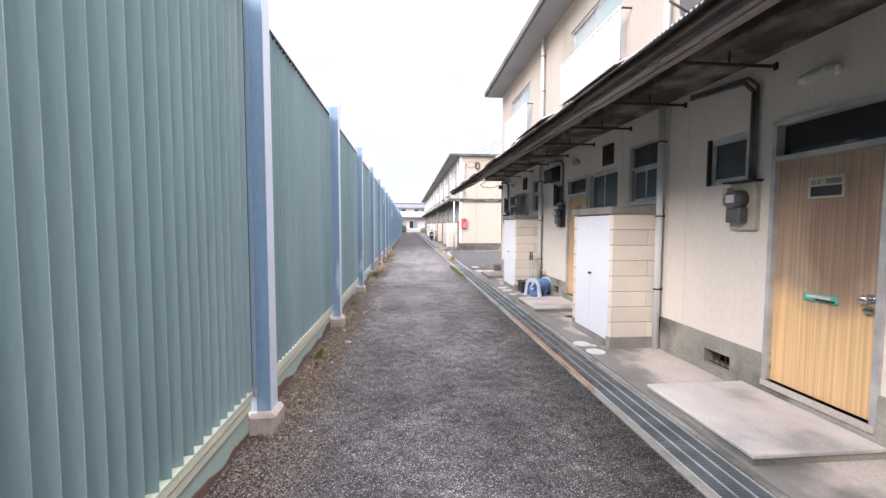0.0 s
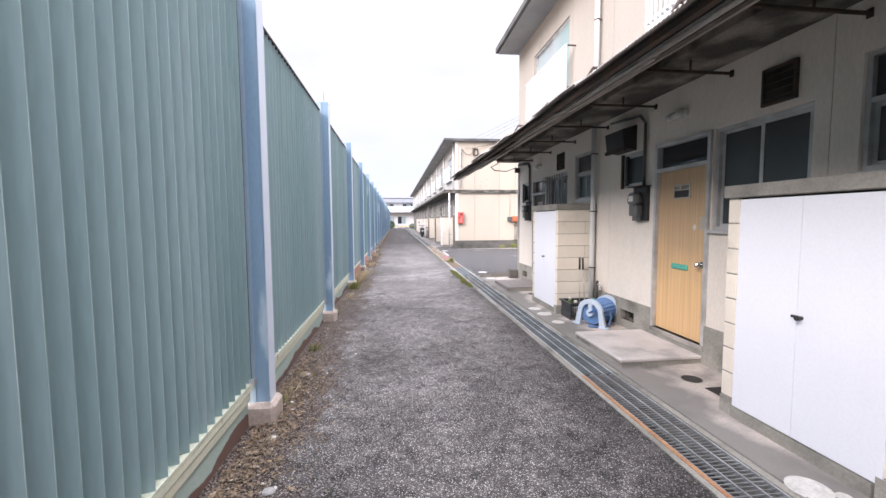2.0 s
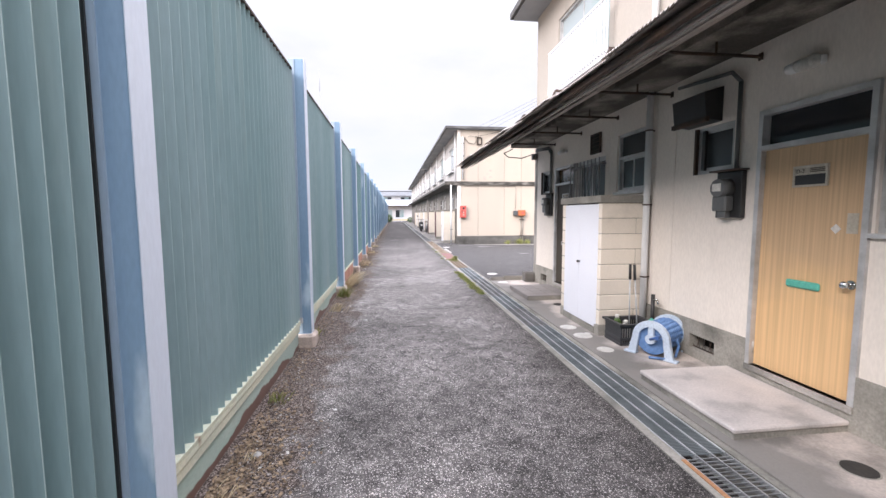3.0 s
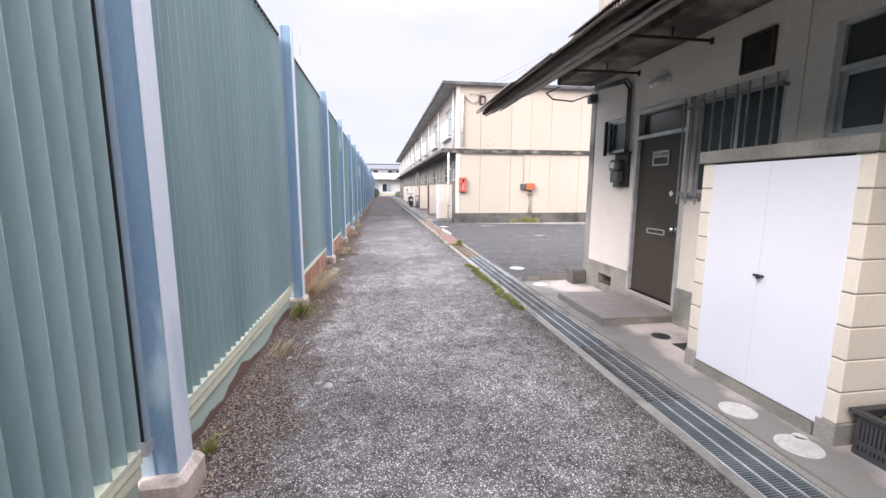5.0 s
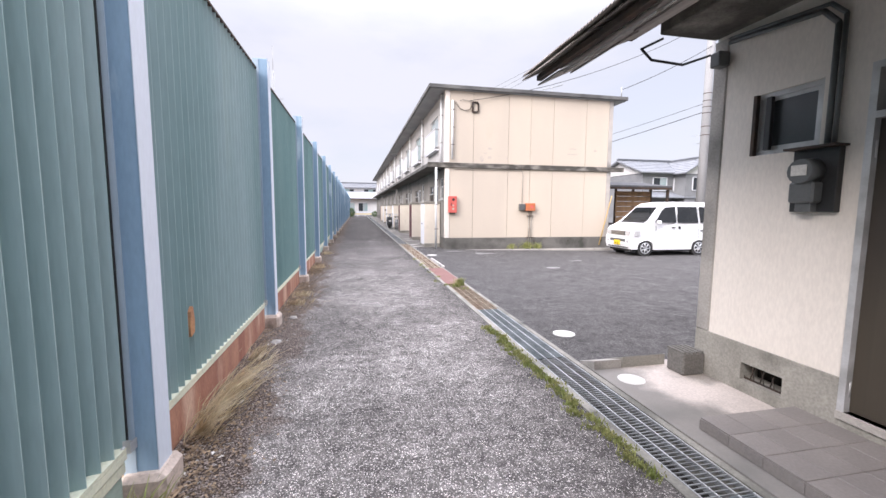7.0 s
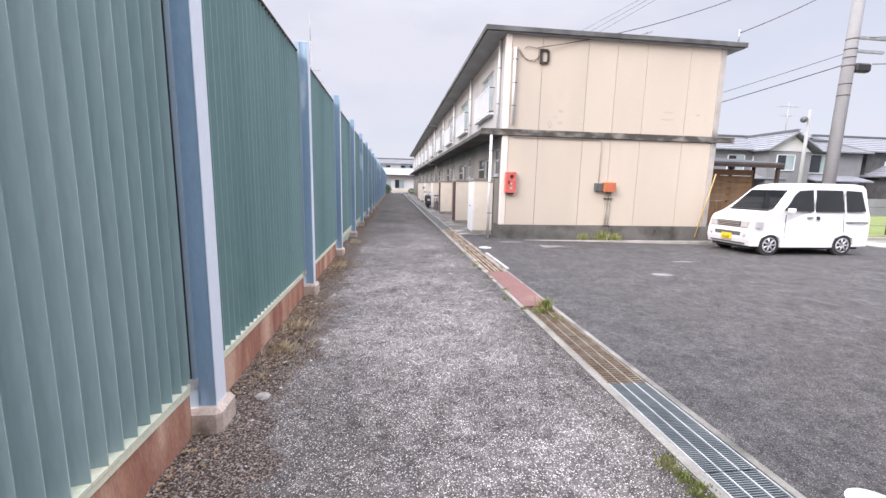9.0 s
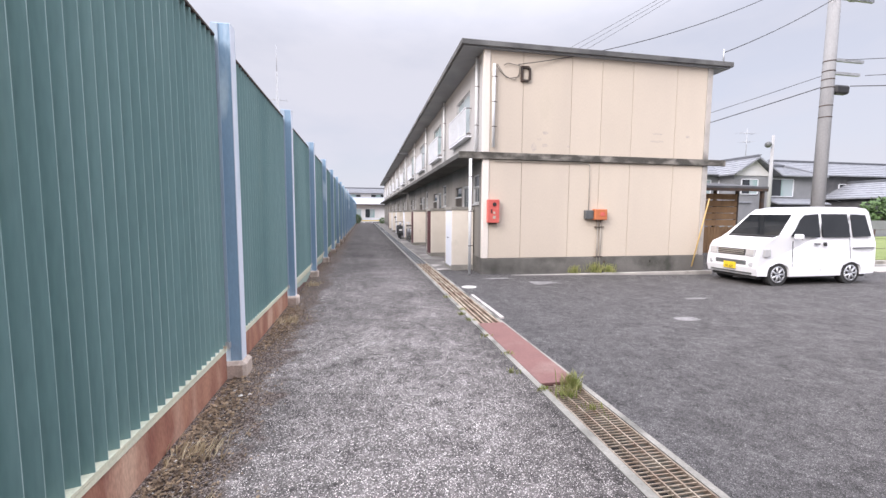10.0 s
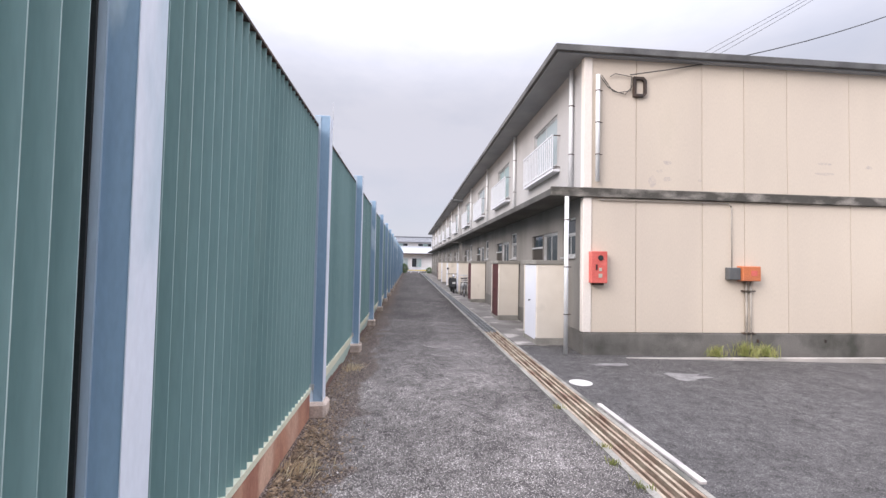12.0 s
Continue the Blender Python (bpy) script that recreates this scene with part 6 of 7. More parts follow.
def bush(x, y, z, r, label="rounded green garden bush"):
    t = thing("bush", label, "bush", "bushes", (x, y, z))
    b = bmesh.new()
    rod(b, (0, 0, -0.1), (0, 0, r), 0.06, 0.03, 6)
    part("trunk", b, "iron", t)
    b = bmesh.new()
    rr = random.Random(int(x * 7 + y))
    for _ in range(900):
        v = Vector((rr.gauss(0, 1), rr.gauss(0, 1), rr.gauss(0, 1))).normalized() * r * rr.uniform(0.65, 1.05) * (1 + 0.25 * noise.noise((x + rr.random() * 0.3, y, rr.random())))
        c = v + Vector((0, 0, r))
        s = r * 0.12
        u = Vector((rr.gauss(0, 1), rr.gauss(0, 1), rr.gauss(0, 1))).normalized()
        w = u.orthogonal().normalized()
        vs = [b.verts.new(c + u * s), b.verts.new(c + w * s * 0.6), b.verts.new(c - u * s), b.verts.new(c - w * s * 0.6)]
        b.faces.new(vs)
    part("crown", b, "leaf", t)
    return t


bush(41.5, 40.5, 0, 1.6)
bush(44.5, 39.8, 0, 1.2)
bush(20.5, 30.5, 0.1, 0.5)
bush(52.0, 41.0, 0, 1.9)
bush(-0.9, 77.5, 0, 0.7, "dark green bush at the lane's end")
bush(2.9, 77.0, 0, 0.45, "dark green bush at the lane's end")

# the lane's end: a pale house and a guard rail
eh = thing("house", "pale house across the lane's end with a low grey roof", "house", "houses", (3.0, 90.0, 0))
part("wall", boxed(-12, 12, 0, 8, 0, 3.0), "house_white", eh)
bm = bmesh.new()
prism(bm, [(-0.8, 3.1), (2.0, 4.5), (2.0, 4.6), (-0.8, 3.25)], "x", -12.5, 12.5)
part("roof", bm, "roof_metal", eh, "low grey metal roof")
part("wall", boxed(-12, 12, 2.0, 9, 3.0, 5.2), "house_white", eh)
tiled_roof(eh, -8, 12, 2.0, 9, 5.3, 1.0, "x")
part("gutter", boxed(-12.5, 12.5, -0.95, -0.8, 3.0, 3.15), "iron", eh)
for x in (-5, -2.6, 2, 6):
    far_window(eh, x, -0.01, 0.8, 1.7, 1.5, 2, "glass")
for x in (-6, -1.5, 3):
    far_window(eh, x, 1.99, 4.3, 2.6, 0.7, 3, "glass")
gr = thing("guard_rail", "white and yellow-green guard rail across the lane's end", "guard rail", at=(0.8, 79.0, 0))
for z in (0.35, 0.68):
    part("rail", boxed(-1.9, 1.9, -0.03, 0.03, z, z + 0.13), "white_rail" if z > 0.5 else "plate_yellow", gr)
for x in (-1.8, -0.6, 0.6, 1.8):
    part("rail_post", rod(bmesh.new(), (x, 0.06, 0), (x, 0.06, 0.85), 0.05), "white_rail", gr)
solid("lane_end_wall", boxed(-40, -1.3, 81, 81.3, 0, 1.4), "house_grey", "low grey wall at the end of the fence", "wall")

# far hills
bm = bmesh.new()
ridge = []
for k in range(60):
    x = -400 + 70 * k
    ridge.append((x, 70 + 150 * (0.5 + 0.5 * noise.noise((x / 900, 3.1, 0))) * min(1, max(0.25, (x + 200) / 1500))))
lo = [bm.verts.new((x, 2600, -5)) for x, z in ridge]
mi = [bm.verts.new((x, 2750, z * 0.7)) for x, z in ridge]
hi = [bm.verts.new((x, 2950, z * 1.35)) for x, z in ridge]
for a, b in ((lo, mi), (mi, hi)):
    for k in range(59):
        bm.faces.new((a[k], a[k + 1], b[k + 1], b[k])).smooth = True
solid("backdrop", bm, "hill", "hazy blue wooded hills far away", "hills")


# ---- things by the doors ----
def basket(x, y):
    t = thing("plastic_basket", "black plastic basket with bottles beside the storage cupboard", "basket", at=(x, y, 0.02))
    hx, hy, h = 0.2, 0.17, 0.25
    b = bmesh.new()
    for s in (-1, 1):
        for z in (0.0, 0.06, h - 0.05):
            block(b, s * hx - 0.008, s * hx + 0.008, -hy, hy, z, z + 0.03)
            block(b, -hx, hx, s * hy - 0.008, s * hy + 0.008, z, z + 0.03)
        n = 18
        for k in range(n):
            yy = -hy + 2 * hy * k / n
            block(b, s * hx - 0.005, s * hx + 0.005, yy, yy + 0.012, 0.0, h - 0.04)
        for k in range(14):
            xx = -hx + 2 * hx * k / 14
            block(b, xx, xx + 0.012, s * hy - 0.005, s * hy + 0.005, 0.0, h - 0.04)
    block(b, -hx, hx, -hy, hy, 0.0, 0.012)
    for s in (-1, 1):
        block(b, s * (hx + 0.01) - 0.02, s * (hx + 0.01) + 0.02, -hy - 0.03, hy + 0.03, h - 0.02, h)
        block(b, -hx, hx, s * (hy + 0.01) - 0.02, s * (hy + 0.01) + 0.02, h - 0.02, h)
    part("basket_body", b, "black_basket", t)
    return t


basket(2.7, 9.16)


def bottle(x, y, z, r, h, material, label):
    t = thing("bottle", label, "bottle", "bottles in the basket", (x, y, z))
    b = bmesh.new()
    rod(b, (0, 0, 0), (0, 0, h * 0.7), r, n=12)
    rod(b, (0, 0, h * 0.7), (0, 0, h * 0.85), r, r * 0.4, 12)
    part("bottle_body", b, material, t)
    b = bmesh.new()
    rod(b, (0, 0, h * 0.85), (0, 0, h), r * 0.45, n=10)
    part("cap", b, "white_lid", t)


bottle(2.6, 9.25, 0.035, 0.05, 0.28, "leaf", "green plastic bottle in the black basket")
bottle(2.62, 9.1, 0.035, 0.055, 0.25, "white_lid", "white plastic bottle in the black basket")
for dx, dy, lean, label in ((0.02, 0.05, 0.02, "long handled tool standing in the basket"), (0.05, -0.08, 0.1, "leaning long handled tool in the basket")):
    t = thing("long_handled_tool", label, "cleaning tool", "cleaning tools", (2.72 + dx, 9.17 + dy, 0.035))
    part("handle", rod(bmesh.new(), (0, 0, 0), (0, lean, 0.72), 0.008), "grating", t)
    part("grip", rod(bmesh.new(), (0, lean, 0.7), (0, lean * 1.2, 0.88), 0.016), "black", t)


def hose_reel(x, y):
    t = thing("hose_reel", "blue garden hose reel with pale arched frames by the wall", "hose reel")
    t.matrix_basis = Matrix.Translation((x, y, 0.02)) @ Matrix.Rotation(radians(-58), 4, "Z")
    b = bmesh.new()
    for k in range(12):
        r = 0.135 + 0.008 * (k % 3)
        pts = [(r * math.cos(2 * math.pi * j / 18), -0.16 + k * 0.029 + 0.006 * math.sin(j), 0.19 + r * math.sin(2 * math.pi * j / 18)) for j in range(19)]
        for p, q in zip(pts, pts[1:]):
            rod(b, p, q, 0.016, n=5)
    tube(b, [(0.14, 0.02, 0.2), (0.19, 0.0, 0.12), (0.2, -0.1, 0.03), (0.14, -0.24, 0.02), (0.02, -0.3, 0.02)], 0.014, 6)
    part("hose", b, "hose_blue", t, "coiled blue hose")
    part("drum", rod(bmesh.new(), (0, -0.18, 0.19), (0, 0.18, 0.19), 0.11, n=20), "reel_blue", t)
    for yy in (-0.185, 0.185):
        b = bmesh.new()
        rod(b, (0, yy - 0.006, 0.19), (0, yy + 0.006, 0.19), 0.168, n=28)
        part("flange", b, "reel_pale" if yy > 0 else "hose_blue", t)
    for yy in (-0.215, 0.215):
        b = bmesh.new()
        n = 12
        for j in range(n):
            a0, a1 = math.pi * j / n, math.pi * (j + 1) / n
            vs = [(rr * math.cos(a), 0.19 + rr * math.sin(a)) for rr, a in ((0.125, a0), (0.19, a0), (0.19, a1), (0.125, a1))]
            prism(b, vs, "y", yy - 0.02, yy + 0.02)
        for sgn in (-1, 1):
            prism(b, [(sgn * 0.125, 0.19), (sgn * 0.19, 0.19), (sgn * 0.235, 0.0), (sgn * 0.15, 0.0)], "y", yy - 0.02, yy + 0.02)
            block(b, min(sgn * 0.14, sgn * 0.27), max(sgn * 0.14, sgn * 0.27), yy - 0.035, yy + 0.035, 0, 0.022, 0.005)
        block(b, -0.03, 0.03, yy - 0.018, yy + 0.018, 0.17, 0.32, 0.006)
        rod(b, (0, yy - 0.03, 0.19), (0, yy + 0.03, 0.19), 0.05, n=16)
        bmesh.ops.remove_doubles(b, verts=b.verts, dist=0.0005)
        part("side_frame", b, "reel_pale", t)
    b = bmesh.new()
    rod(b, (0.0, -0.24, 0.19), (0.1, -0.26, 0.24), 0.014)
    rod(b, (0.1, -0.25, 0.24), (0.1, -0.33, 0.24), 0.018)
    part("crank", b, "reel_blue", t)
    part("nozzle", rod(bmesh.new(), (-0.16, -0.1, 0.2), (-0.1, 0.04, 0.33), 0.02, 0.028), "teal_tape", t)
    return t


hose_reel(2.8, 8.74)
tap = thing("water_tap", "black stub pipe with a small brass tap by the downpipe", "water tap", at=(W1 - 0.1, 9.12, 0.02))
part("stub_pipe", rod(bmesh.new(), (0, 0, 0), (0, 0, 0.55), 0.022), "black", tap)
part("spout", tube(bmesh.new(), [(0, 0, 0.5), (0.0, -0.07, 0.5), (0, -0.1, 0.46)], 0.012), "chrome", tap)

hood = thing("exhaust_hood", "grimy black exhaust hood under the canopy", "exhaust hood", at=(W1, 8.57, 2.34))
b = bmesh.new()
prism(b, [(-0.001, 0.04), (-0.17, 0.06), (-0.2, 0.3), (-0.001, 0.36)], "y", -0.22, 0.22)
part("hood_body", b, "black", hood)
part("rim", boxed(-0.19, -0.15, -0.24, 0.24, 0.03, 0.075, 0.005), "iron", hood)

dish = thing("satellite_dish", "grey satellite dish on the upper wall above the awning", "satellite dish", at=(2.85, 4.25, 3.78))
b = bmesh.new()
ball(b, (0, 0, 0), 0.27, 20, (0.25, 1, 1))
part("reflector", b, "meter_grey", dish)
part("mount", rod(bmesh.new(), (0.05, 0, 0), (0.21, 0, -0.1), 0.025), "iron", dish)
part("feed_arm", rod(bmesh.new(), (0, 0, -0.25), (-0.3, 0, -0.1), 0.012), "iron", dish)

cb = thing("corner_block", "small grooved concrete block by the corner of the terrace", "concrete block", at=(2.93, 13.42, 0.02))
part("block_body", boxed(-0.12, 0.1, -0.1, 0.1, 0, 0.2, 0.012), "plinth_dark", cb)
for k in range(5):
    part("rib", boxed(-0.12 + k * 0.045, -0.1 + k * 0.045, -0.1, 0.1, 0.195, 0.212), "plinth_dark", cb)
rp = thing("kerb_ramp", "broken concrete ramp stones at the corner of the strip", "kerb ramp", at=(2.5, 13.72, 0.0))
prism_a = prism(bmesh.new(), [(-0.12, 0.0), (0.12, 0.0), (0.12, 0.015), (-0.12, 0.1)], "x", -0.38, -0.1)
part("stone", prism_a, "concrete", rp)
part("stone", prism(bmesh.new(), [(-0.12, 0.0), (0.12, 0.0), (0.12, 0.015), (-0.12, 0.12)], "x", -0.09, 0.36), "plinth", rp)

# bent cable at the awning's end
cl = thing("loose_cable", "loose black cable loop at the end of the awning", "cable", at=(W1 - 0.5, CORNER + 0.02, 2.75))
part("wire", tube(bmesh.new(), [(0.45, 0, 0.05), (0.2, 0.02, -0.04), (-0.1, 0.03, -0.02), (-0.2, 0.03, 0.06), (0.0, 0.03, 0.16)], 0.011, 6), "black", cl)
db = thing("junction_knob", "small grey junction box under the canopy corner", "junction box", at=(W1 - 0.06, CORNER - 0.1, 2.72))
part("box", boxed(-0.06, 0.05, -0.05, 0.05, -0.06, 0.06, 0.01), "meter_grey", db)

# wires under the gable letter
gc = thing("gable_cable", "tangled cable feeding the gable beside the letter", "cable", at=(3.4, GY - 0.03, 5.2))
part("wire", tube(bmesh.new(), [(0.0, 0, 0.0), (0.15, 0, -0.2), (0.35, 0, -0.3), (0.6, 0, -0.25), (0.62, 0, 0.02), (0.3, 0, 0.06), (0.2, 0, 0.0)], 0.007, 5), "black", gc)
part("wire", tube(bmesh.new(), [(0.03, 0, 0.02), (0.25, 0, -0.28), (0.5, 0, -0.32), (0.68, 0, -0.1)], 0.006, 5), "black", gc)

stick = thing("bamboo_stick", "yellow stick leaning on the gable corner", "stick", at=(9.2, GY - 0.12, 0.1))
part("stick", rod(bmesh.new(), (0, 0, 0), (0.5, 0.05, 1.9), 0.018), "dry_stick", stick)


def stain(x, z, w, h, seed):
    rr = random.Random(seed)
    b = bmesh.new()
    pts = [(x + w * math.cos(a) * rr.uniform(0.6, 1), z + h * math.sin(a) * rr.uniform(0.6, 1)) for a in [k * math.pi / 6 for k in range(12)]]
    prism(b, pts, "y", -0.0015, 0.001)
    part("patch", b, "patch", gable, "greyish patch of worn paint")


for k, (x, z, w, h) in enumerate(((4.75, 3.62, 0.1, 0.05), (4.6, 3.45, 0.08, 0.04), (4.75, 3.3, 0.1, 0.06), (4.45, 3.25, 0.09, 0.14), (8.0, 3.72, 0.22, 0.03), (8.0, 3.52, 0.26, 0.03), (8.95, 3.68, 0.1, 0.04), (5.4, 3.3, 0.05, 0.04))):
    stain(x, z, w, h, k)


# ---- scooter and bicycles before the far terrace ----
def wheel(parent, c, r, material="tyre"):
    b = bmesh.new()
    n = 20
    pts = [(c[0], c[1] + r * math.cos(2 * math.pi * k / n), c[2] + r * math.sin(2 * math.pi * k / n)) for k in range(n + 1)]
    for p, q in zip(pts, pts[1:]):
        rod(b, p, q, 0.04 if r < 0.25 else 0.018, n=6)
    w = part("wheel", b, material, parent)
    b = bmesh.new()
    for k in range(8):
        a = 2 * math.pi * k / 8
        rod(b, c, (c[0], c[1] + r * math.cos(a), c[2] + r * math.sin(a)), 0.006, n=4)
    part("spokes", b, "chrome_soft", w)


def scooter(x, y):
    t = thing("scooter", "black motor scooter parked before the terrace", "scooter", at=(x, y, 0.02))
    wheel(t, (0, -0.6, 0.22), 0.2)
    wheel(t, (0, 0.6, 0.22), 0.2)
    b = bmesh.new()
    prism(b, [(-0.62, 0.35), (-0.5, 0.75), (-0.42, 0.8), (-0.38, 0.4), (-0.3, 0.25), (0.1, 0.25), (0.15, 0.6), (0.75, 0.72), (0.8, 0.5), (0.6, 0.35), (0.2, 0.2), (-0.35, 0.18)], "x", -0.15, 0.15)
    part("body", b, "black", t)
    part("seat", boxed(-0.13, 0.13, 0.1, 0.75, 0.7, 0.8, 0.03), "black", t)
    b = bmesh.new()
    rod(b, (0, -0.45, 0.7), (0, -0.38, 1.0), 0.03)
    rod(b, (-0.3, -0.35, 1.02), (0.3, -0.35, 1.02), 0.018)
    part("handlebar", b, "iron", t)
    b = bmesh.new()
    for s in (-1, 1):
        rod(b, (s * 0.25, -0.36, 1.02), (s * 0.3, -0.38, 1.25), 0.008)
        ball(b, (s * 0.3, -0.38, 1.3), 0.06, 8)
    part("mirror", b, "black", t)
    part("headlight", ball(bmesh.new(), (0, -0.5, 0.92), 0.09, 12), "headlight", t)
    part("number_plate", boxed(-0.08, 0.08, -0.66, -0.645, 0.5, 0.6), "white_lid", t)
    return t


def bicycle(x, y):
    t = thing("bicycle", "parked bicycle with a front basket before the terrace", "bicycle", "bicycles", (x, y, 0.02))
    wheel(t, (0, -0.53, 0.33), 0.32)
    wheel(t, (0, 0.53, 0.33), 0.32)
    b = bmesh.new()
    for p, q in (((0, -0.4, 0.75), (0, 0.05, 0.3)), ((0, 0.05, 0.3), (0, 0.2, 0.8)), ((0, 0.05, 0.3), (0, 0.53, 0.33)), ((0, 0.18, 0.7), (0, 0.53, 0.33)), ((0, -0.38, 0.85), (0, -0.53, 0.33))):
        rod(b, p, q, 0.018, n=6)
    part("frame", b, "chrome_soft", t)
    b = bmesh.new()
    rod(b, (0, -0.38, 0.85), (0, -0.34, 1.0), 0.015)
    rod(b, (-0.28, -0.25, 1.02), (0.28, -0.25, 1.02), 0.014)
    part("handlebar", b, "chrome_soft", t)
    part("seat", boxed(-0.08, 0.08, 0.1, 0.34, 0.82, 0.88, 0.02), "black", t)
    b = bmesh.new()
    for s in (-0.16, 0.16):
        for z in (0.7, 0.8, 0.9):
            rod(b, (s, -0.72, z), (s, -0.45, z), 0.006, n=4)
            rod(b, (-0.16, -0.585 + s * 0.85, z), (0.16, -0.585 + s * 0.85, z), 0.006, n=4)
    part("basket", b, "iron", t)
    return t


scooter(2.3, 39.6)
bicycle(2.75, 37.6)
bicycle(2.55, 37.2)


# ---- weeds and litter ----
def tuft(x, y, z, h, spread, n, material, seed, name="weeds", lean=(0, 0)):
    rr = random.Random(seed)
    b = bmesh.new()
    for _ in range(n):
        a, d = rr.uniform(0, 2 * math.pi), abs(rr.gauss(0, 0.4)) * spread
        p = Vector((x + d * math.cos(a), y + d * math.sin(a), z))
        hh = h * rr.uniform(0.5, 1.1)
        q = p + Vector((rr.gauss(lean[0], 0.35) * hh, rr.gauss(lean[1], 0.35) * hh, hh))
        m = p.lerp(q, 0.55) + Vector((0, 0, hh * 0.15))
        s = Vector((math.cos(a), math.sin(a), 0)) * (0.003 if material == "dry" else 0.004)
        v = [b.verts.new(p - s), b.verts.new(p + s), b.verts.new(m + s * 0.9), b.verts.new(m - s * 0.9), b.verts.new(q)]
        b.faces.new((v[0], v[1], v[2], v[3]))
        b.faces.new((v[3], v[2], v[4]))
    return b


def weeds(name, spots, material, label):
    b = bmesh.new()
    for k, (x, y, h, spread, n, lx) in enumerate(spots):
        c = tuft(x, y, 0.0, h, spread, n, material, k * 13 + 5, lean=(lx, 0))
        me = bpy.data.meshes.new("tmp")
        c.to_mesh(me)
        c.free()
        b.from_mesh(me)
        bpy.data.meshes.remove(me)
    me = bpy.data.meshes.new(name)
    b.to_mesh(me)
    b.free()
    me.materials.append(M[material])
    tagged(new(name, me), label, "weeds", kind="stuff")


rw = random.Random(7)
spots = [(DL - 0.12 + rw.gauss(0, 0.035), 12.2 + k * 0.045, 0.035, 0.09, 45, 0) for k in range(66)]
spots += [(DL - 0.09 + rw.gauss(0, 0.04), y + rw.uniform(-0.1, 0.1), 0.05, 0.1, 30, 0) for y in (17.9, 18.3, 18.8, 19.4, 20.3, 20.6, 21, 22)]
spots += [(DL + 0.22, 17.9, 0.16, 0.13, 130, 0), (DL + 0.12, 17.75, 0.1, 0.12, 70, 0), (DL + 0.2, 17.5, 0.05, 0.15, 40, 0)]
spots += [(5.6, GY - 0.15, 0.22, 0.25, 120, 0), (6.2, GY - 0.12, 0.3, 0.3, 180, 0), (6.6, GY - 0.15, 0.25, 0.25, 140, 0)]
spots += [(-1.0, 5.0, 0.14, 0.12, 60, 0.3), (-0.98, 8.1, 0.1, 0.1, 40, 0.3), (-0.97, 12.3, 0.22, 0.15, 90, 0.4), (-1.0, 9.85, 0.12, 0.1, 50, 0.3), (-1.0, 6.7, 0.1, 0.1, 40, 0.3)]
weeds("weeds_green", spots, "grass", "green weeds along the drain, the fence and the gable")
spots = [(-1.02, 13.15, 0.3, 0.14, 110, 1.0), (-1.02, 13.5, 0.3, 0.16, 130, 1.2), (-1.0, 13.85, 0.26, 0.16, 90, 1.3), (-1.0, 12.35, 0.12, 0.15, 50, 0.8), (-1.0, 14.5, 0.18, 0.2, 70, 1.0), (-0.98, 6.95, 0.08, 0.12, 14, 0.6), (-0.95, 7.3, 0.06, 0.15, 14, 0.6),
         (-0.93, 11.2, 0.15, 0.2, 60, 0.7), (-0.9, 16.8, 0.1, 0.3, 90, 0.6), (-0.9, 17.4, 0.1, 0.3, 90, 0.6), (-0.92, 20.6, 0.12, 0.3, 90, 0.6), (-0.92, 23.6, 0.12, 0.3, 90, 0.6)]
weeds("weeds_dry", spots, "dry", "dry straw-coloured weeds at the foot of the fence")


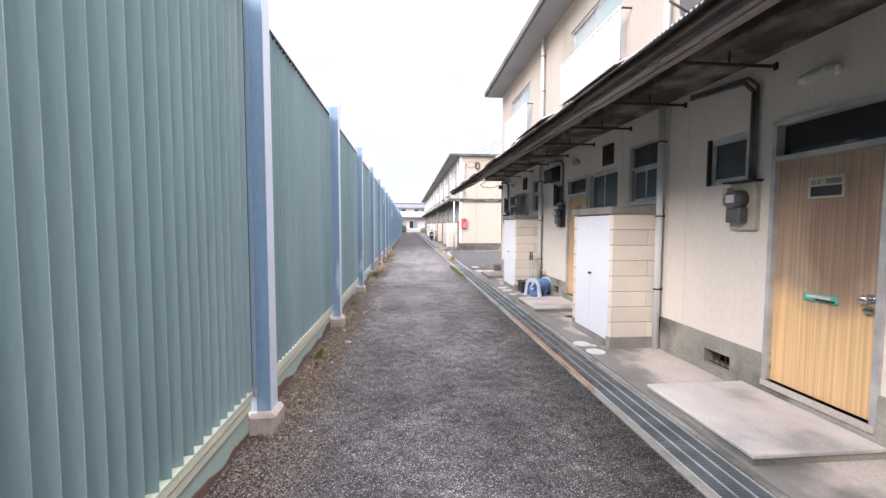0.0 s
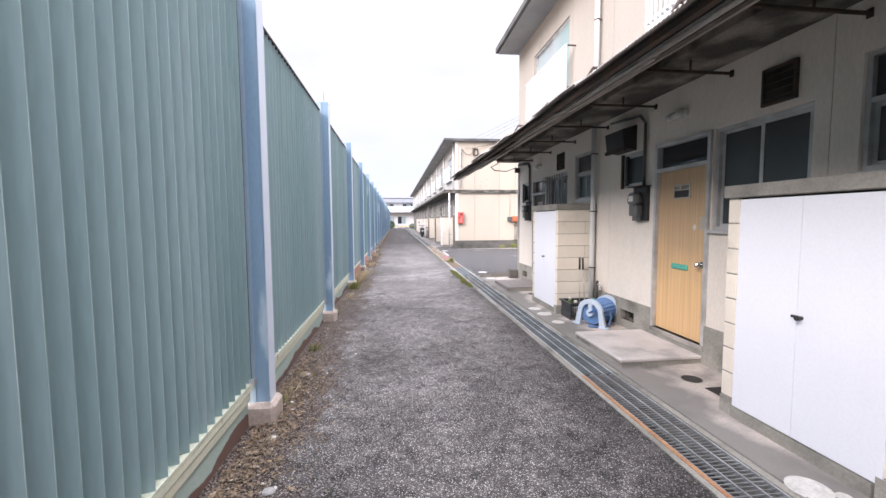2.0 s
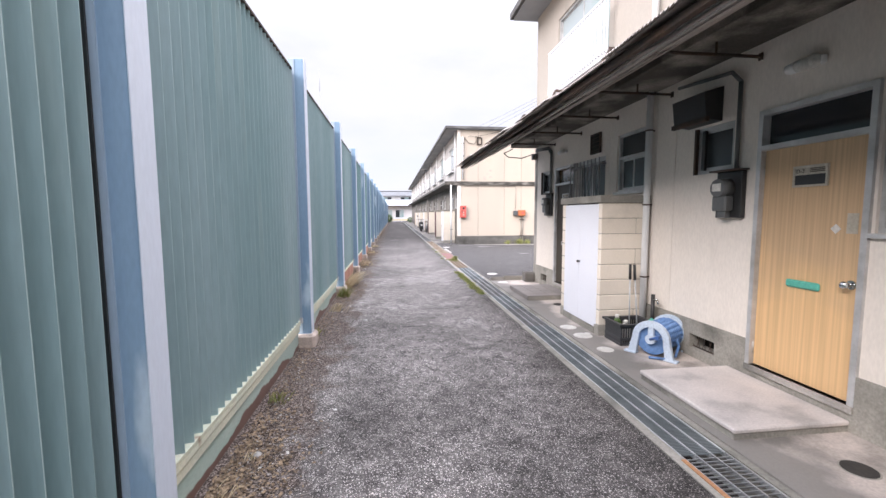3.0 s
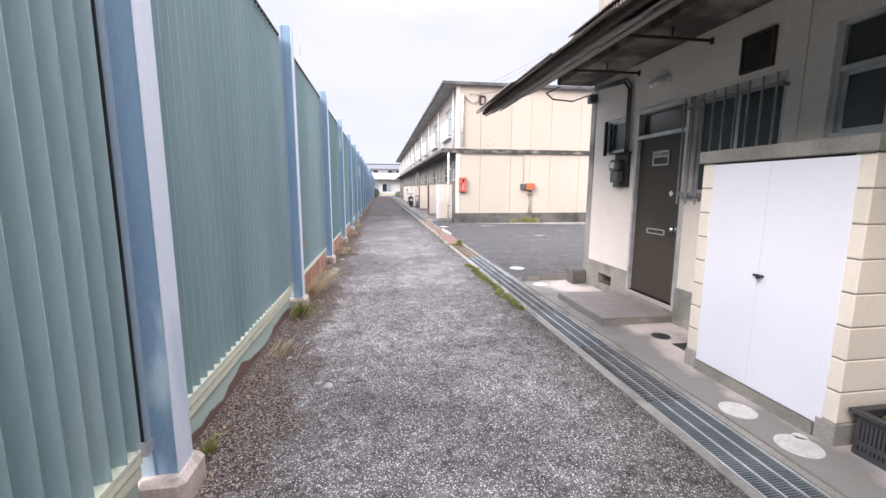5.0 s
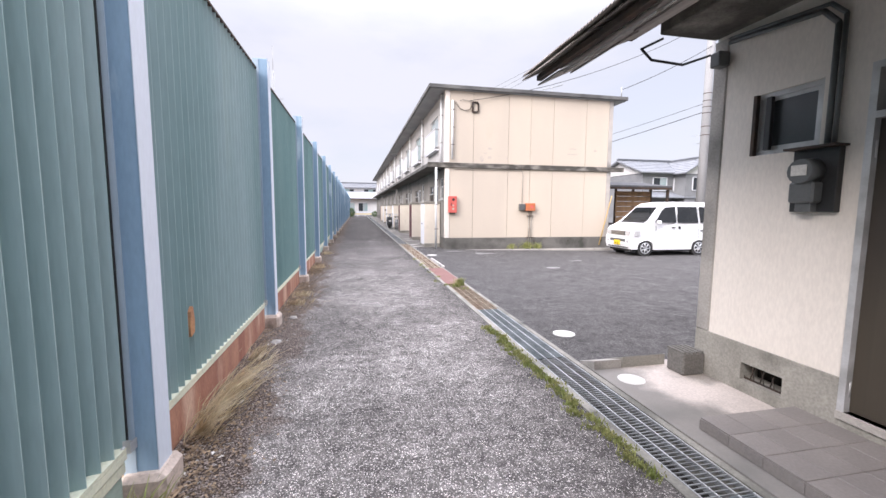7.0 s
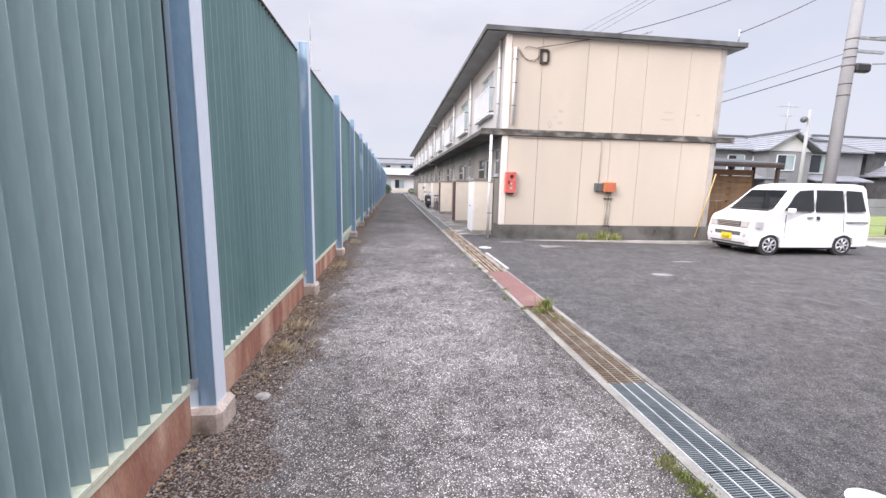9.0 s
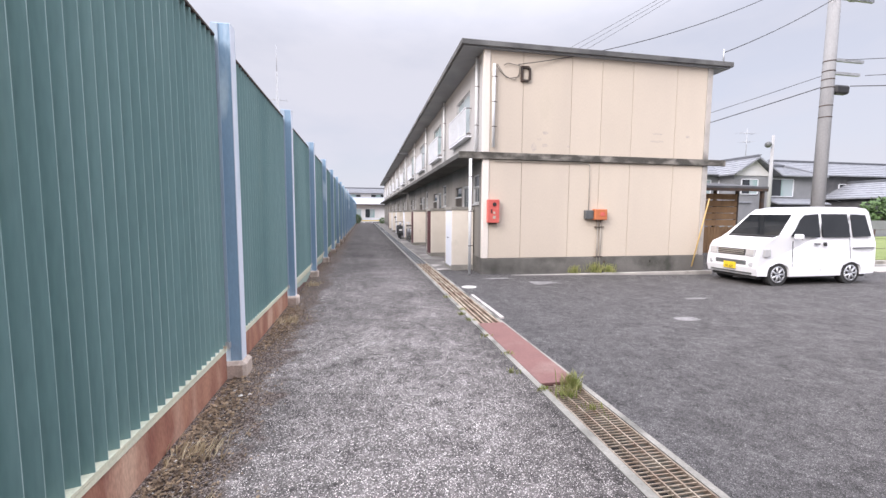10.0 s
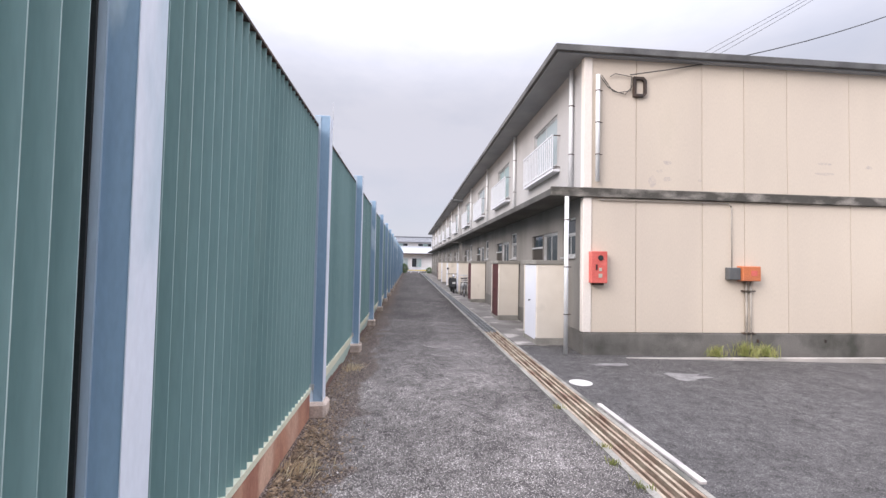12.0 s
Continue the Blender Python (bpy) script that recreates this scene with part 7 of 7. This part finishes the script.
def scatter(name, zones, material, label, size, seed):
    """Leaves and crumbs, each a small bent flake, strewn along the fence."""
    rr = random.Random(seed)
    verts, faces = [], []
    for x, y, sx, sy, n in zones:
        for _ in range(n):
            c = Vector((max(-1.11, x + abs(rr.gauss(0, sx))), y + rr.gauss(0, sy), 0.004 + rr.random() * 0.012))
            s = size * rr.uniform(0.4, 1.3)
            a = rr.uniform(0, 6.3)
            u, v = Vector((math.cos(a), math.sin(a), rr.uniform(-0.3, 0.3))) * s, Vector((-math.sin(a), math.cos(a), rr.uniform(-0.3, 0.3))) * s * 0.55
            i = len(verts)
            verts += [c + u, c + v, c - u * 0.8, c - v]
            verts[-1] = verts[-1] + Vector((0, 0, s * 0.3))
            faces.append((i, i + 1, i + 2, i + 3))
    me = bpy.data.meshes.new(name)
    me.from_pydata([tuple(v) for v in verts], [], faces)
    me.materials.append(M[material])
    tagged(new(name, me), label, "litter", kind="stuff")


edge = [(-1.07, 3 + k * 0.5, 0.13, 0.3, 110) for k in range(90)]
scatter("leaf_litter", edge + [(-1.05, y, 0.19, 0.4, 900) for y in (3.9, 4.6, 5.4, 6.2, 6.9, 7.1, 12.6, 13.6, 16.9, 17.5, 18.2, 20.0, 20.7, 21.0)], "litter", "brown leaf litter along the fence", 0.015, 3)
scatter("stone_crumbs", [(-1.05, 3 + k * 0.5, 0.3, 0.3, 150) for k in range(60)], "white_lid_dull", "pale stone crumbs along the lane's edge", 0.008, 4)
scatter("paper_scraps", [(-1.0, 4 + k * 1.1, 0.2, 0.5, 8) for k in range(16)], "white_lid", "small pale scraps on the earth by the fence", 0.02, 9)


rs = thing("rust_patch", "small orange rust patch on a fence sheet", "rust patch", at=(FX - 0.107, 13.38, 0.6))
b = bmesh.new()
prism(b, [(-0.03, 0.0), (0.03, 0.02), (0.04, 0.1), (0.02, 0.2), (-0.02, 0.17), (-0.04, 0.08)], "x", -0.02, 0.002)
part("patch", b, "rust_edge", rs)
for k, (x, y, r) in enumerate(((-0.83, 16.0, 0.05), (-0.86, 15.0, 0.06), (-0.45, 10.55, 0.04), (-0.75, 5.6, 0.035), (-0.9, 7.35, 0.03))):
    s = thing("stone", "loose pale stone at the lane's edge", "stone", "loose stones", (x, y, 0.0))
    b = bmesh.new()
    bmesh.ops.create_icosphere(b, subdivisions=2, radius=r)
    for v in b.verts:
        v.co *= 1 + 0.35 * noise.noise(v.co * 14 + Vector((k, 0, 0)))
        v.co.z = max(v.co.z * 0.5, -r * 0.1) + r * 0.1
    part("stone_body", b, "white_lid_dull", s)
